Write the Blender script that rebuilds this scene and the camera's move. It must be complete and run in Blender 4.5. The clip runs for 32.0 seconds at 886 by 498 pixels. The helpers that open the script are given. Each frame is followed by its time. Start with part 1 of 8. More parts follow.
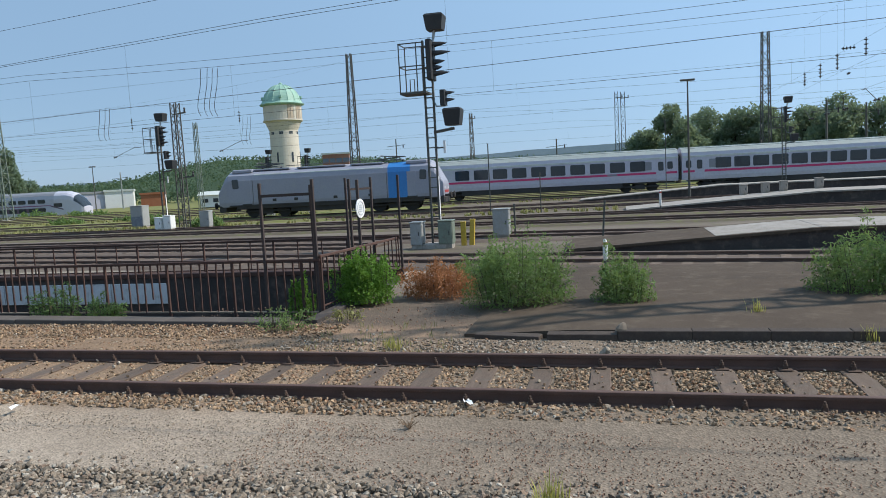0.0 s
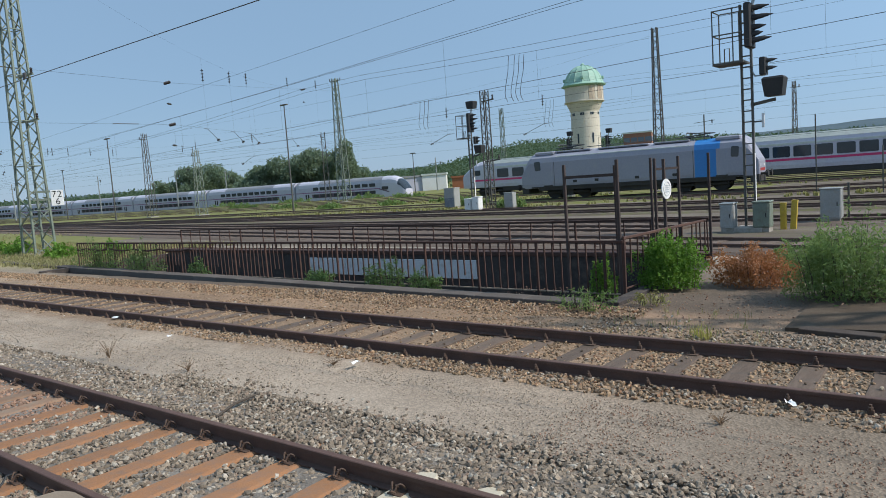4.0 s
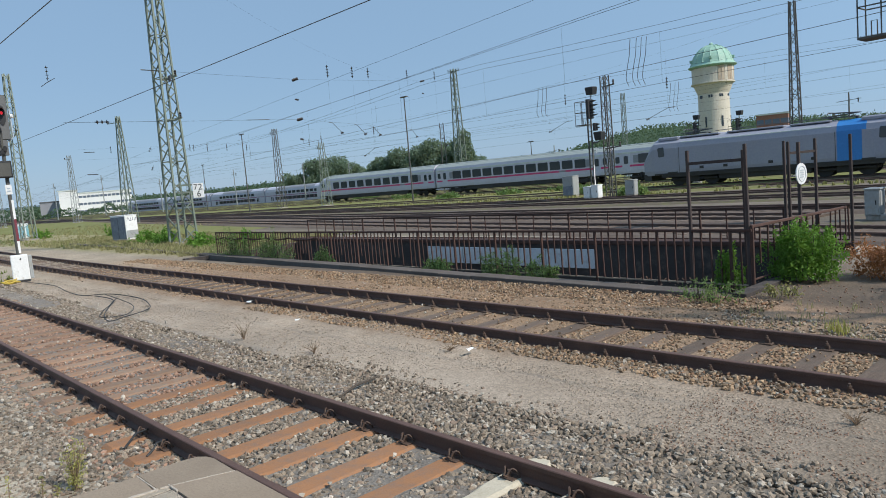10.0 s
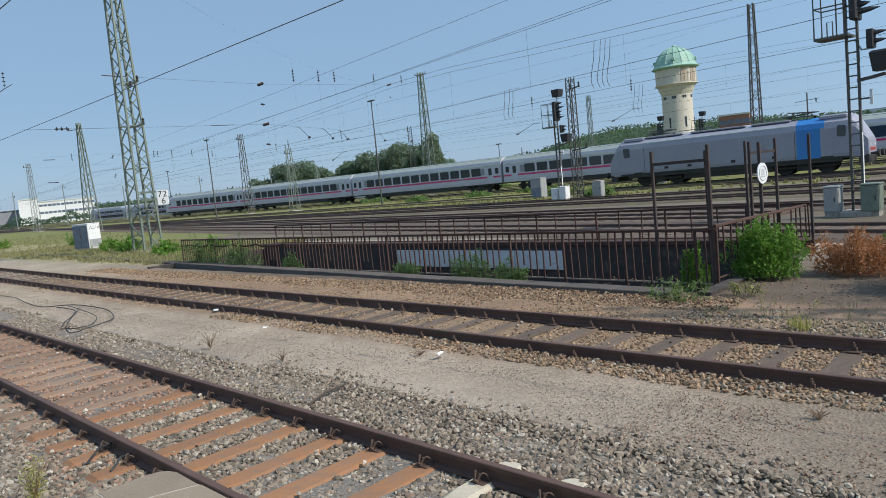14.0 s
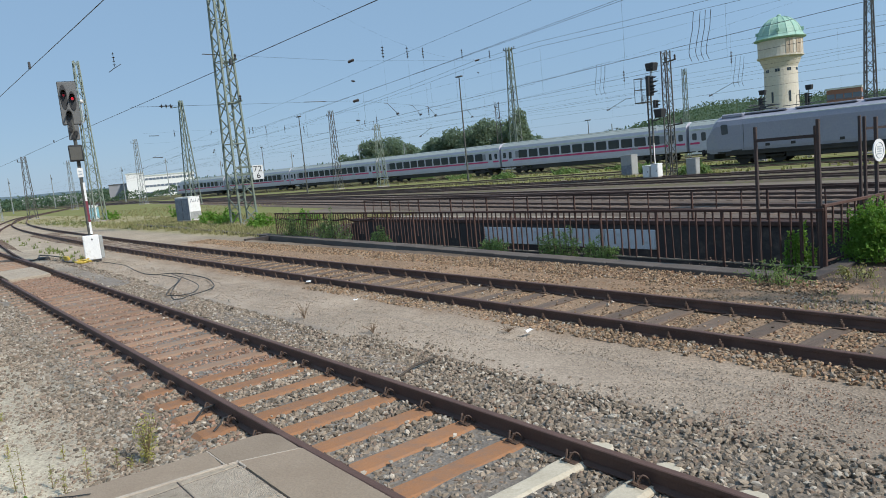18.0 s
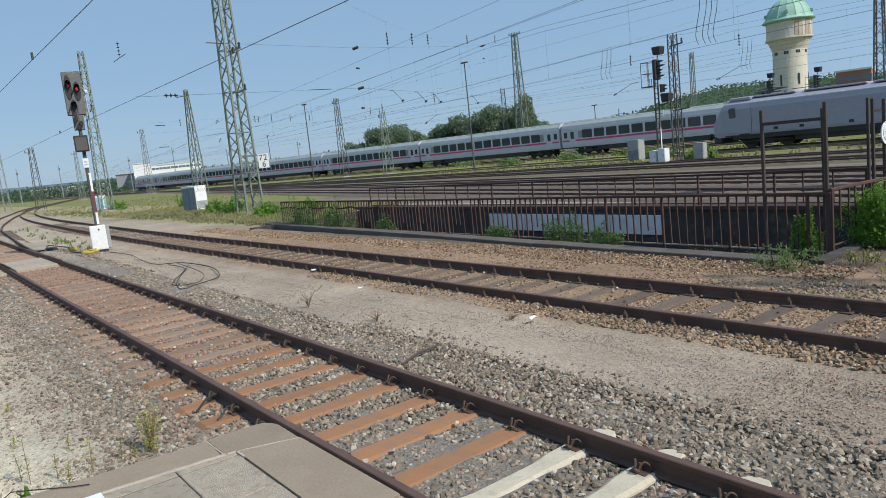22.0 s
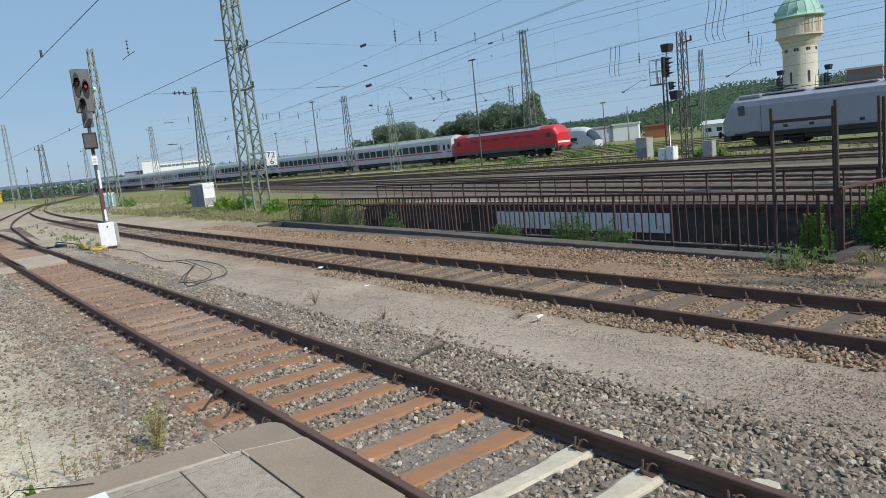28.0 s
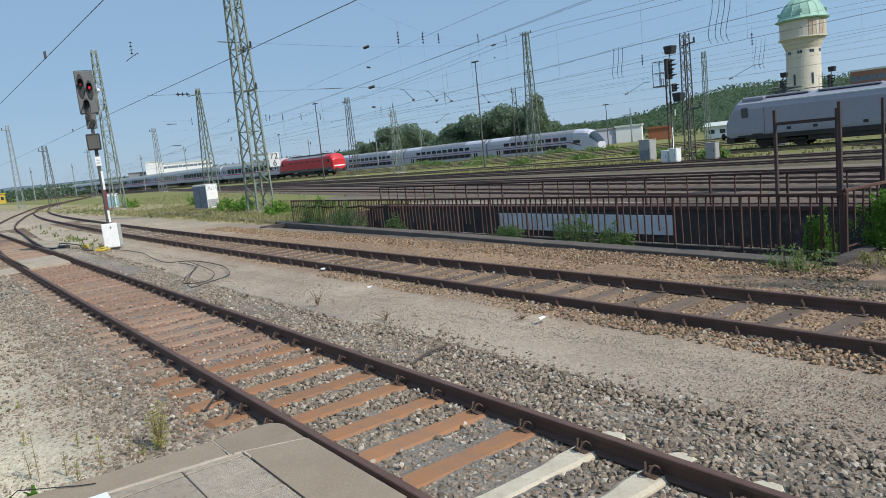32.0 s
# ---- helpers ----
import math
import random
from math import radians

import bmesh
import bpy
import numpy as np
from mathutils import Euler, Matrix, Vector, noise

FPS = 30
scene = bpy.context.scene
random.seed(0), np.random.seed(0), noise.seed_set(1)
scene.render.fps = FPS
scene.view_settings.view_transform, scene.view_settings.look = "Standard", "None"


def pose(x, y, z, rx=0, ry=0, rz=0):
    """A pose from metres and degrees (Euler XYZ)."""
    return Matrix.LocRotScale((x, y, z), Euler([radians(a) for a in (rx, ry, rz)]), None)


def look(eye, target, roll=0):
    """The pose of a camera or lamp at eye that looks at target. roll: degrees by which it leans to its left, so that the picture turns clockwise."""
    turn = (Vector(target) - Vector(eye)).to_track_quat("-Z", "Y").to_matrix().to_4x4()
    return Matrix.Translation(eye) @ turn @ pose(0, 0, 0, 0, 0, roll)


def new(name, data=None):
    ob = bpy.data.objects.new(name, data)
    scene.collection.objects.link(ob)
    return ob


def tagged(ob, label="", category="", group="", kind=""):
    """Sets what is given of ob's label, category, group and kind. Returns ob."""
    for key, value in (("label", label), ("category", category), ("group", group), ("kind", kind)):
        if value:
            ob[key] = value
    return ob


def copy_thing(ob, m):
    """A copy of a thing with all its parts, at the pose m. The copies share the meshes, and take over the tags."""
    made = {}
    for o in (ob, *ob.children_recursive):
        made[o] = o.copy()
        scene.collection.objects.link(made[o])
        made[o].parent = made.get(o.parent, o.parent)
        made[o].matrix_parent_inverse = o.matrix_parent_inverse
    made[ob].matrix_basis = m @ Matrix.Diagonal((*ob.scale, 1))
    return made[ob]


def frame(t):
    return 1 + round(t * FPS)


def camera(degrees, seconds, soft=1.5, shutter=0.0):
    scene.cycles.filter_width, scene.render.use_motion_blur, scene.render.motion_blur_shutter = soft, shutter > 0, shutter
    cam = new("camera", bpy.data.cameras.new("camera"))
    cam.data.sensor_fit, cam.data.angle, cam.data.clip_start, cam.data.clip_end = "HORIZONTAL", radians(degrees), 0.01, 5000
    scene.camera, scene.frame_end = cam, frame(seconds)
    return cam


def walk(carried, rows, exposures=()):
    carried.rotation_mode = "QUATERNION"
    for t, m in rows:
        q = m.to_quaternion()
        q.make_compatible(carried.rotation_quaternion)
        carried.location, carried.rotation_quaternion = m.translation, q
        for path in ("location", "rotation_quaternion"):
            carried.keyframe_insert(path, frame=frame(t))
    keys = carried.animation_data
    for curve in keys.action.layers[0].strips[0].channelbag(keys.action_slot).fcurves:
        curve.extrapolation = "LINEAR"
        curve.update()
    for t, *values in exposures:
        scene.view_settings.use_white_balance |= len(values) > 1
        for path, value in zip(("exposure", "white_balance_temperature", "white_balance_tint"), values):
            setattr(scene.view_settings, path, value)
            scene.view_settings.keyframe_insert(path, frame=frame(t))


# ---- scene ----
cam = camera(64.24, 32.0, soft=0.92)
# seconds, yaw, pitch, roll, place of the eye
TURNS = [
    (0.0, 13.81, -5.66, 3.03, 0.058, 0.011, 2.272),
    (0.5, 17.24, -5.62, 3.06, 0.046, 0.014, 2.276),
    (1.0, 21.79, -5.73, 3.26, 0.027, 0.015, 2.281),
    (1.5, 25.62, -5.54, 3.94, 0.028, 0.009, 2.283),
    (2.0, 28.64, -5.41, 4.03, 0.014, 0.005, 2.285),
    (2.5, 31.22, -5.60, 4.22, 0.008, 0.002, 2.283),
    (3.0, 33.29, -5.76, 3.94, -0.009, -0.006, 2.278),
    (3.5, 35.82, -5.82, 4.20, -0.018, -0.010, 2.276),
    (4.0, 37.69, -5.68, 4.14, -0.029, -0.015, 2.279),
    (4.5, 40.73, -5.44, 4.37, -0.031, -0.024, 2.280),
    (6.5, 46.28, -5.33, 5.01, 0.030, -0.029, 2.275),
    (7.0, 46.35, -5.26, 4.59, 0.048, -0.033, 2.283),
    (7.5, 46.55, -5.48, 4.74, 0.050, -0.038, 2.291),
    (8.0, 46.87, -5.36, 4.87, 0.053, -0.040, 2.285),
    (8.5, 46.70, -5.39, 4.76, 0.056, -0.040, 2.277),
    (9.0, 46.50, -5.55, 5.11, 0.049, -0.043, 2.283),
    (9.5, 46.84, -5.61, 4.96, 0.053, -0.044, 2.284),
    (10.0, 47.24, -5.80, 5.01, 0.055, -0.050, 2.279),
    (10.5, 47.49, -5.68, 5.14, 0.056, -0.052, 2.285),
    (11.0, 47.40, -5.68, 5.00, 0.055, -0.048, 2.285),
    (11.5, 47.22, -5.71, 5.19, 0.055, -0.050, 2.282),
    (12.0, 46.56, -5.77, 5.10, 0.055, -0.028, 2.284),
    (12.5, 44.78, -5.51, 5.45, 0.063, -0.018, 2.287),
    (13.0, 44.09, -5.31, 5.17, 0.060, -0.013, 2.285),
    (13.5, 44.40, -5.04, 5.55, 0.065, -0.011, 2.286),
    (14.0, 44.72, -5.78, 5.75, 0.057, -0.011, 2.286),
    (14.5, 44.83, -5.89, 5.69, 0.046, -0.016, 2.285),
    (16.5, 46.02, -6.44, 5.07, -0.003, -0.047, 2.284),
    (17.0, 47.72, -6.76, 5.40, -0.031, -0.070, 2.266),
    (17.5, 48.86, -7.15, 5.06, -0.044, -0.077, 2.273),
    (18.0, 51.67, -6.97, 5.47, -0.020, -0.051, 2.276),
    (18.5, 52.79, -7.34, 5.76, -0.006, -0.034, 2.278),
    (19.0, 53.66, -7.35, 5.94, 0.002, -0.029, 2.280),
    (19.5, 54.17, -7.30, 5.72, -0.002, -0.020, 2.279),
    (20.0, 54.41, -7.42, 5.84, -0.004, -0.017, 2.275),
    (20.5, 54.61, -7.35, 5.91, 0.008, 0.001, 2.277),
    (21.0, 53.50, -7.52, 6.00, 0.009, 0.008, 2.275),
    (21.5, 52.42, -7.93, 5.95, -0.002, 0.008, 2.275),
    (22.0, 52.19, -7.97, 6.02, -0.008, 0.013, 2.272),
    (22.5, 52.42, -7.77, 6.05, -0.009, 0.020, 2.279),
    (23.0, 52.43, -7.63, 5.91, -0.017, 0.027, 2.273),
    (23.5, 52.77, -7.87, 5.89, -0.028, 0.029, 2.273),
    (24.0, 53.38, -7.77, 6.09, -0.034, 0.029, 2.272),
    (24.5, 53.66, -7.80, 6.26, -0.032, 0.032, 2.274),
    (26.5, 54.54, -7.88, 5.95, -0.023, 0.026, 2.272),
    (27.0, 53.54, -7.93, 5.70, -0.025, 0.032, 2.271),
    (27.5, 52.95, -8.02, 5.83, -0.030, 0.039, 2.271),
    (28.0, 52.81, -8.10, 5.96, -0.030, 0.039, 2.275),
    (28.5, 52.86, -7.82, 5.85, -0.031, 0.034, 2.272),
    (29.0, 52.94, -7.89, 5.86, -0.023, 0.033, 2.272),
    (29.5, 53.07, -8.08, 5.77, -0.027, 0.035, 2.273),
    (30.0, 53.21, -7.92, 5.67, -0.029, 0.034, 2.271),
    (30.5, 53.04, -7.89, 5.49, -0.021, 0.028, 2.273),
    (31.0, 52.83, -7.77, 5.68, -0.021, 0.028, 2.270),
    (31.5, 52.90, -7.82, 5.90, -0.022, 0.031, 2.270),
    (32.0, 53.04, -7.94, 5.88, -0.032, 0.043, 2.270),
]
walk(cam, [(t, pose(ex, ey, ez, 90 + p, r, y)) for t, y, p, r, ex, ey, ez in TURNS],
     exposures=[(0.0, 0.04), (1.0, 0.0), (2.0, -0.2), (3.0, -0.18), (4.0, -0.07), (6.0, -0.05), (32.0, -0.05)])

# ---- light ----
SUN_AZ, SUN_EL = radians(17), radians(42)      # from +x towards +y
world = bpy.data.worlds.new("sky")
scene.world = world
world.use_nodes = True
_n = world.node_tree.nodes
_sky = _n.new("ShaderNodeTexSky")
_sky.sky_type = "NISHITA"
_sky.sun_disc = False
_sky.sun_elevation = SUN_EL
_sky.sun_rotation = radians(90) - SUN_AZ
_sky.air_density, _sky.dust_density, _sky.ozone_density = 1.0, 0.3, 2.0
_n["Background"].inputs["Strength"].default_value = 0.1
_haze = _n.new("ShaderNodeMix")                # even summer haze over the whole sky
_haze.data_type = "RGBA"
_haze.inputs[0].default_value = 0.78
# the haze is brighter towards the sun
_dir = _n.new("ShaderNodeTexCoord")
_dot = _n.new("ShaderNodeVectorMath")
_dot.operation = "DOT_PRODUCT"
_dot.inputs[1].default_value = (math.cos(SUN_AZ) * math.cos(SUN_EL), math.sin(SUN_AZ) * math.cos(SUN_EL), math.sin(SUN_EL))
_up = _n.new("ShaderNodeMapRange")
_up.interpolation_type = "SMOOTHSTEP"
_up.inputs[1].default_value, _up.inputs[2].default_value, _up.inputs[3].default_value, _up.inputs[4].default_value = -0.3, 1.1, 1.1, 1.8
_tone = _n.new("ShaderNodeVectorMath")
_tone.operation = "SCALE"
_tone.inputs[0].default_value = (2.7, 4.32, 6.4)
world.node_tree.links.new(_dir.outputs["Generated"], _dot.inputs[0])
world.node_tree.links.new(_dot.outputs["Value"], _up.inputs[0])
world.node_tree.links.new(_up.outputs[0], _tone.inputs["Scale"])
world.node_tree.links.new(_tone.outputs[0], _haze.inputs[7])
world.node_tree.links.new(_sky.outputs[0], _haze.inputs[6])
world.node_tree.links.new(_haze.outputs[2], _n["Background"].inputs["Color"])
_sun = new("sun", bpy.data.lights.new("sun", "SUN"))
_sun.data.energy, _sun.data.angle, _sun.data.color = 4.7, radians(0.6), (1.0, 0.94, 0.86)
_d = Vector((math.cos(SUN_AZ) * math.cos(SUN_EL), math.sin(SUN_AZ) * math.cos(SUN_EL), math.sin(SUN_EL)))
_sun.matrix_world = look(_d * 100, (0, 0, 0))
scene.view_settings.exposure = 0.0

# ---- materials ----
def _mix(nt, fac, a, b):
    n = nt.nodes.new("ShaderNodeMix")
    n.data_type = "RGBA"
    for sock, val in ((n.inputs[0], fac), (n.inputs[6], a), (n.inputs[7], b)):
        if hasattr(val, "node"):
            nt.links.new(val, sock)
        else:
            sock.default_value = val if not isinstance(val, tuple) else (*val[:3], 1)
    return n.outputs[2]


def _noise(nt, co, scale, detail=4.0, rough=0.6, stretch=None):
    if stretch:
        m = nt.nodes.new("ShaderNodeMapping")
        m.inputs["Scale"].default_value = stretch
        nt.links.new(co, m.inputs[0])
        co = m.outputs[0]
    n = nt.nodes.new("ShaderNodeTexNoise")
    n.inputs["Scale"].default_value, n.inputs["Detail"].default_value, n.inputs["Roughness"].default_value = scale, detail, rough
    nt.links.new(co, n.inputs["Vector"])
    return n.outputs[0]


def _ramp(nt, fac, lo, hi):
    n = nt.nodes.new("ShaderNodeMapRange")
    n.inputs[1].default_value, n.inputs[2].default_value = lo, hi
    nt.links.new(fac, n.inputs[0])
    return n.outputs[0]


def mat(name, c1, c2=None, s1=1.5, s2=25.0, rough=0.75, metal=0.0, bump=0.25, bscale=60.0, rnd=0.0, island=0.0,
        dirt=None, dirt_amount=0.3, stretch=None, coat=0.0, spec=0.5, tints=()):
    """A surface of two tones at a coarse and a fine scale, with optional dirt, relief and piece-to-piece variation."""
    c2 = c2 or tuple(min(1, v * 1.25) for v in c1)
    m = bpy.data.materials.new(name)
    m.use_nodes = True
    nt = m.node_tree
    b = nt.nodes["Principled BSDF"]
    co = nt.nodes.new("ShaderNodeTexCoord").outputs["Object"]
    f1 = _ramp(nt, _noise(nt, co, s1, 5, 0.65, stretch), 0.3, 0.7)
    f2 = _ramp(nt, _noise(nt, co, s2, 3, 0.6, stretch), 0.25, 0.75)
    col = _mix(nt, f1, c1, c2)
    dark = tuple(v * 0.72 for v in c1)
    h = nt.nodes.new("ShaderNodeMath")
    h.operation = "MULTIPLY"
    nt.links.new(f2, h.inputs[0])
    h.inputs[1].default_value = 0.55
    col = _mix(nt, h.outputs[0], col, dark)
    if dirt:
        d = _ramp(nt, _noise(nt, co, s1 * 2.3 + 0.7, 6, 0.7), 0.62 - dirt_amount * 0.35, 0.75)
        col = _mix(nt, d, col, dirt)
    if rnd or island:
        src = nt.nodes.new("ShaderNodeObjectInfo").outputs["Random"] if rnd else nt.nodes.new("ShaderNodeNewGeometry").outputs["Random Per Island"]
        hs = nt.nodes.new("ShaderNodeHueSaturation")
        r = nt.nodes.new("ShaderNodeMapRange")
        amt = rnd or island
        r.inputs[3].default_value, r.inputs[4].default_value = 1 - amt, 1 + amt
        nt.links.new(src, r.inputs[0])
        nt.links.new(r.outputs[0], hs.inputs["Value"])
        nt.links.new(col, hs.inputs["Color"])
        col = hs.outputs[0]
    for k, (tint, share) in enumerate(tints):
        # a share of the pieces is of another stone
        src = nt.nodes.new("ShaderNodeNewGeometry").outputs["Random Per Island"]
        fr = nt.nodes.new("ShaderNodeMath")
        fr.operation = "MULTIPLY"
        fr.inputs[1].default_value = 37.7 + 23.3 * k
        nt.links.new(src, fr.inputs[0])
        fc = nt.nodes.new("ShaderNodeMath")
        fc.operation = "FRACT"
        nt.links.new(fr.outputs[0], fc.inputs[0])
        le = nt.nodes.new("ShaderNodeMath")
        le.operation = "LESS_THAN"
        le.inputs[1].default_value = share
        nt.links.new(fc.outputs[0], le.inputs[0])
        col = _mix(nt, le.outputs[0], col, _mix(nt, f2, tint, tuple(v * 0.7 for v in tint)))
    nt.links.new(col, b.inputs["Base Color"])
    b.inputs["Roughness"].default_value, b.inputs["Metallic"].default_value = rough, metal
    b.inputs["Coat Weight"].default_value = coat
    b.inputs["Specular IOR Level"].default_value = spec
    if bump:
        bp = nt.nodes.new("ShaderNodeBump")
        bp.inputs["Strength"].default_value, bp.inputs["Distance"].default_value = bump, 0.02
        nt.links.new(_noise(nt, co, bscale, 3, 0.6), bp.inputs["Height"])
        nt.links.new(bp.outputs[0], b.inputs["Normal"])
    return m


def glow(name, col, strength):
    m = bpy.data.materials.new(name)
    m.use_nodes = True
    b = m.node_tree.nodes["Principled BSDF"]
    b.inputs["Base Color"].default_value = (*col, 1)
    b.inputs["Emission Color"].default_value = (*col, 1)
    b.inputs["Emission Strength"].default_value = strength
    return m


def leafmat(name, c1, c2, trans=0.25):
    m = mat(name, c1, c2, s1=0.8, s2=9, rough=0.65, bump=0, island=0.35, spec=0.25)
    nt = m.node_tree
    b = nt.nodes["Principled BSDF"]
    out = nt.nodes["Material Output"]
    t = nt.nodes.new("ShaderNodeBsdfTranslucent")
    t.inputs[0].default_value = (c2[0] * 1.3, c2[1] * 1.3, c2[2], 1)
    mx = nt.nodes.new("ShaderNodeMixShader")
    mx.inputs[0].default_value = trans
    nt.links.new(b.outputs[0], mx.inputs[1])
    nt.links.new(t.outputs[0], mx.inputs[2])
    nt.links.new(mx.outputs[0], out.inputs[0])
    return m


def bands(name, stops, scale=24.0, wob=0.9, fine=(0.74, 1.12), grass=None, grit=()):
    """Ground whose colour changes across the tracks (along y) with ragged borders, and with gravel grain."""
    m = bpy.data.materials.new(name)
    m.use_nodes = True
    nt = m.node_tree
    b = nt.nodes["Principled BSDF"]
    co = nt.nodes.new("ShaderNodeTexCoord").outputs["Object"]
    sep = nt.nodes.new("ShaderNodeSeparateXYZ")
    nt.links.new(co, sep.inputs[0])
    n1 = _noise(nt, co, 0.9, 6, 0.7)
    ad = nt.nodes.new("ShaderNodeMath")
    ad.operation = "MULTIPLY_ADD"
    nt.links.new(n1, ad.inputs[0])
    ad.inputs[1].default_value = wob
    nt.links.new(sep.outputs[1], ad.inputs[2])
    dv = nt.nodes.new("ShaderNodeMath")
    dv.operation = "DIVIDE"
    nt.links.new(ad.outputs[0], dv.inputs[0])
    dv.inputs[1].default_value = scale
    cr = nt.nodes.new("ShaderNodeValToRGB")
    nt.links.new(dv.outputs[0], cr.inputs[0])
    el = cr.color_ramp.elements
    while len(el) < len(stops):
        el.new(0.5)
    for e, (y, c) in zip(el, stops):
        e.position, e.color = min(1, max(0, (y + wob / 2) / scale)), (*c, 1)
    col = cr.outputs[0]
    for tone, xa, xb, yb in grit:
        gr = nt.nodes.new("ShaderNodeMapRange")
        gr.inputs[1].default_value, gr.inputs[2].default_value, gr.inputs[4].default_value = xa, xb, 0.8
        nt.links.new(sep.outputs[0], gr.inputs[0])
        gy = nt.nodes.new("ShaderNodeMapRange")
        gy.inputs[1].default_value, gy.inputs[2].default_value, gy.inputs[3].default_value, gy.inputs[4].default_value = yb, yb + 0.8, 1.0, 0.0
        nt.links.new(ad.outputs[0], gy.inputs[0])
        gm = nt.nodes.new("ShaderNodeMath")
        gm.operation = "MULTIPLY"
        nt.links.new(gr.outputs[0], gm.inputs[0])
        nt.links.new(gy.outputs[0], gm.inputs[1])
        col = _mix(nt, gm.outputs[0], col, tone)
    if grass:
        gx = nt.nodes.new("ShaderNodeMapRange")
        gx.inputs[1].default_value, gx.inputs[2].default_value = grass[2], grass[3]
        xn = nt.nodes.new("ShaderNodeMath")
        xn.operation = "MULTIPLY_ADD"
        nt.links.new(n1, xn.inputs[0])
        xn.inputs[1].default_value = 3.0
        nt.links.new(sep.outputs[0], xn.inputs[2])
        nt.links.new(xn.outputs[0], gx.inputs[0])
        gy = nt.nodes.new("ShaderNodeMapRange")
        gy.inputs[1].default_value, gy.inputs[2].default_value = grass[4], grass[4] + 0.8
        nt.links.new(ad.outputs[0], gy.inputs[0])
        ml = nt.nodes.new("ShaderNodeMath")
        ml.operation = "MULTIPLY"
        nt.links.new(gx.outputs[0], ml.inputs[0])
        nt.links.new(gy.outputs[0], ml.inputs[1])
        gcol = _mix(nt, _ramp(nt, _noise(nt, co, 0.5, 6, 0.7), 0.3, 0.7), grass[0], grass[1])
        col = _mix(nt, ml.outputs[0], col, gcol)
    g = nt.nodes.new("ShaderNodeTexVoronoi")
    g.inputs["Scale"].default_value = 42.0
    nt.links.new(co, g.inputs["Vector"])
    sepc = nt.nodes.new("ShaderNodeSeparateColor")
    nt.links.new(g.outputs["Color"], sepc.inputs[0])
    hs = nt.nodes.new("ShaderNodeHueSaturation")
    r = nt.nodes.new("ShaderNodeMapRange")
    r.inputs[3].default_value, r.inputs[4].default_value = fine
    nt.links.new(sepc.outputs[0], r.inputs[0])
    mm = nt.nodes.new("ShaderNodeMath")
    mm.operation = "MULTIPLY"
    nt.links.new(r.outputs[0], mm.inputs[0])
    rr = nt.nodes.new("ShaderNodeMapRange")
    rr.inputs[1].default_value, rr.inputs[2].default_value, rr.inputs[3].default_value, rr.inputs[4].default_value = 0.3, 0.7, 0.75, 1.2
    nt.links.new(_noise(nt, co, 0.35, 6, 0.7), rr.inputs[0])
    nt.links.new(rr.outputs[0], mm.inputs[1])
    nt.links.new(mm.outputs[0], hs.inputs["Value"])
    nt.links.new(col, hs.inputs["Color"])
    nt.links.new(hs.outputs[0], b.inputs["Base Color"])
    b.inputs["Roughness"].default_value = 0.95
    b.inputs["Specular IOR Level"].default_value = 0.2
    bp = nt.nodes.new("ShaderNodeBump")
    bp.inputs["Strength"].default_value, bp.inputs["Distance"].default_value = 0.5, 0.016
    nt.links.new(g.outputs["Distance"], bp.inputs["Height"])
    nt.links.new(bp.outputs[0], b.inputs["Normal"])
    return m


RAIL = mat("rusty_rail_steel", (0.088, 0.048, 0.036), (0.135, 0.074, 0.054), s1=3, s2=60, rough=0.7, metal=0.0, bump=0.2)
RAIL_FAR = mat("dull_rail_steel", (0.105, 0.062, 0.047), (0.17, 0.108, 0.083), s1=1, s2=30, rough=0.65, metal=0.0, bump=0)
SL_RUST = mat("rusty_steel_sleeper", (0.335, 0.157, 0.068), (0.28, 0.14, 0.068), s1=4, s2=50, rough=0.9, bump=0.3, rnd=0.12, dirt=(0.2, 0.13, 0.09), dirt_amount=0.5)
SL_DUST = mat("dusty_rusted_steel_sleeper", (0.29, 0.155, 0.085), (0.25, 0.15, 0.095), s1=4, s2=50, rough=0.9, bump=0.3, rnd=0.2, dirt=(0.23, 0.18, 0.13), dirt_amount=0.8)
SL_WOOD = mat("weathered_wood", (0.10, 0.068, 0.048), (0.19, 0.135, 0.098), s1=3, s2=30, rough=0.9, bump=0.5, bscale=40, rnd=0.2, stretch=(8, 1, 8), dirt=(0.1, 0.08, 0.06))
SL_CONC = mat("pale_concrete", (0.48, 0.42, 0.315), (0.56, 0.5, 0.385), s1=4, s2=60, rough=0.9, bump=0.2, rnd=0.05, dirt=(0.33, 0.28, 0.2), dirt_amount=0.35)
CLIP = mat("rusty_fastening", (0.07, 0.045, 0.035), (0.13, 0.075, 0.045), s1=8, s2=80, rough=0.8, bump=0.2)
STONE_G = mat("grey_ballast_stone", (0.19, 0.15, 0.11), (0.273, 0.22, 0.162), s1=6, s2=70, rough=0.9, bump=0.35, island=0.5, tints=(((0.42, 0.37, 0.30), 0.10), ((0.25, 0.18, 0.13), 0.10)))
STONE_B = mat("brown_ballast_stone", (0.23, 0.148, 0.082), (0.305, 0.212, 0.133), s1=5, s2=70, rough=0.9, bump=0.35, island=0.7, tints=(((0.34, 0.28, 0.2), 0.08), ((0.27, 0.145, 0.08), 0.08)))
STONE_W = mat("pale_stone", (0.40, 0.35, 0.28), (0.5, 0.44, 0.36), s1=6, s2=70, rough=0.85, bump=0.3, island=0.25)
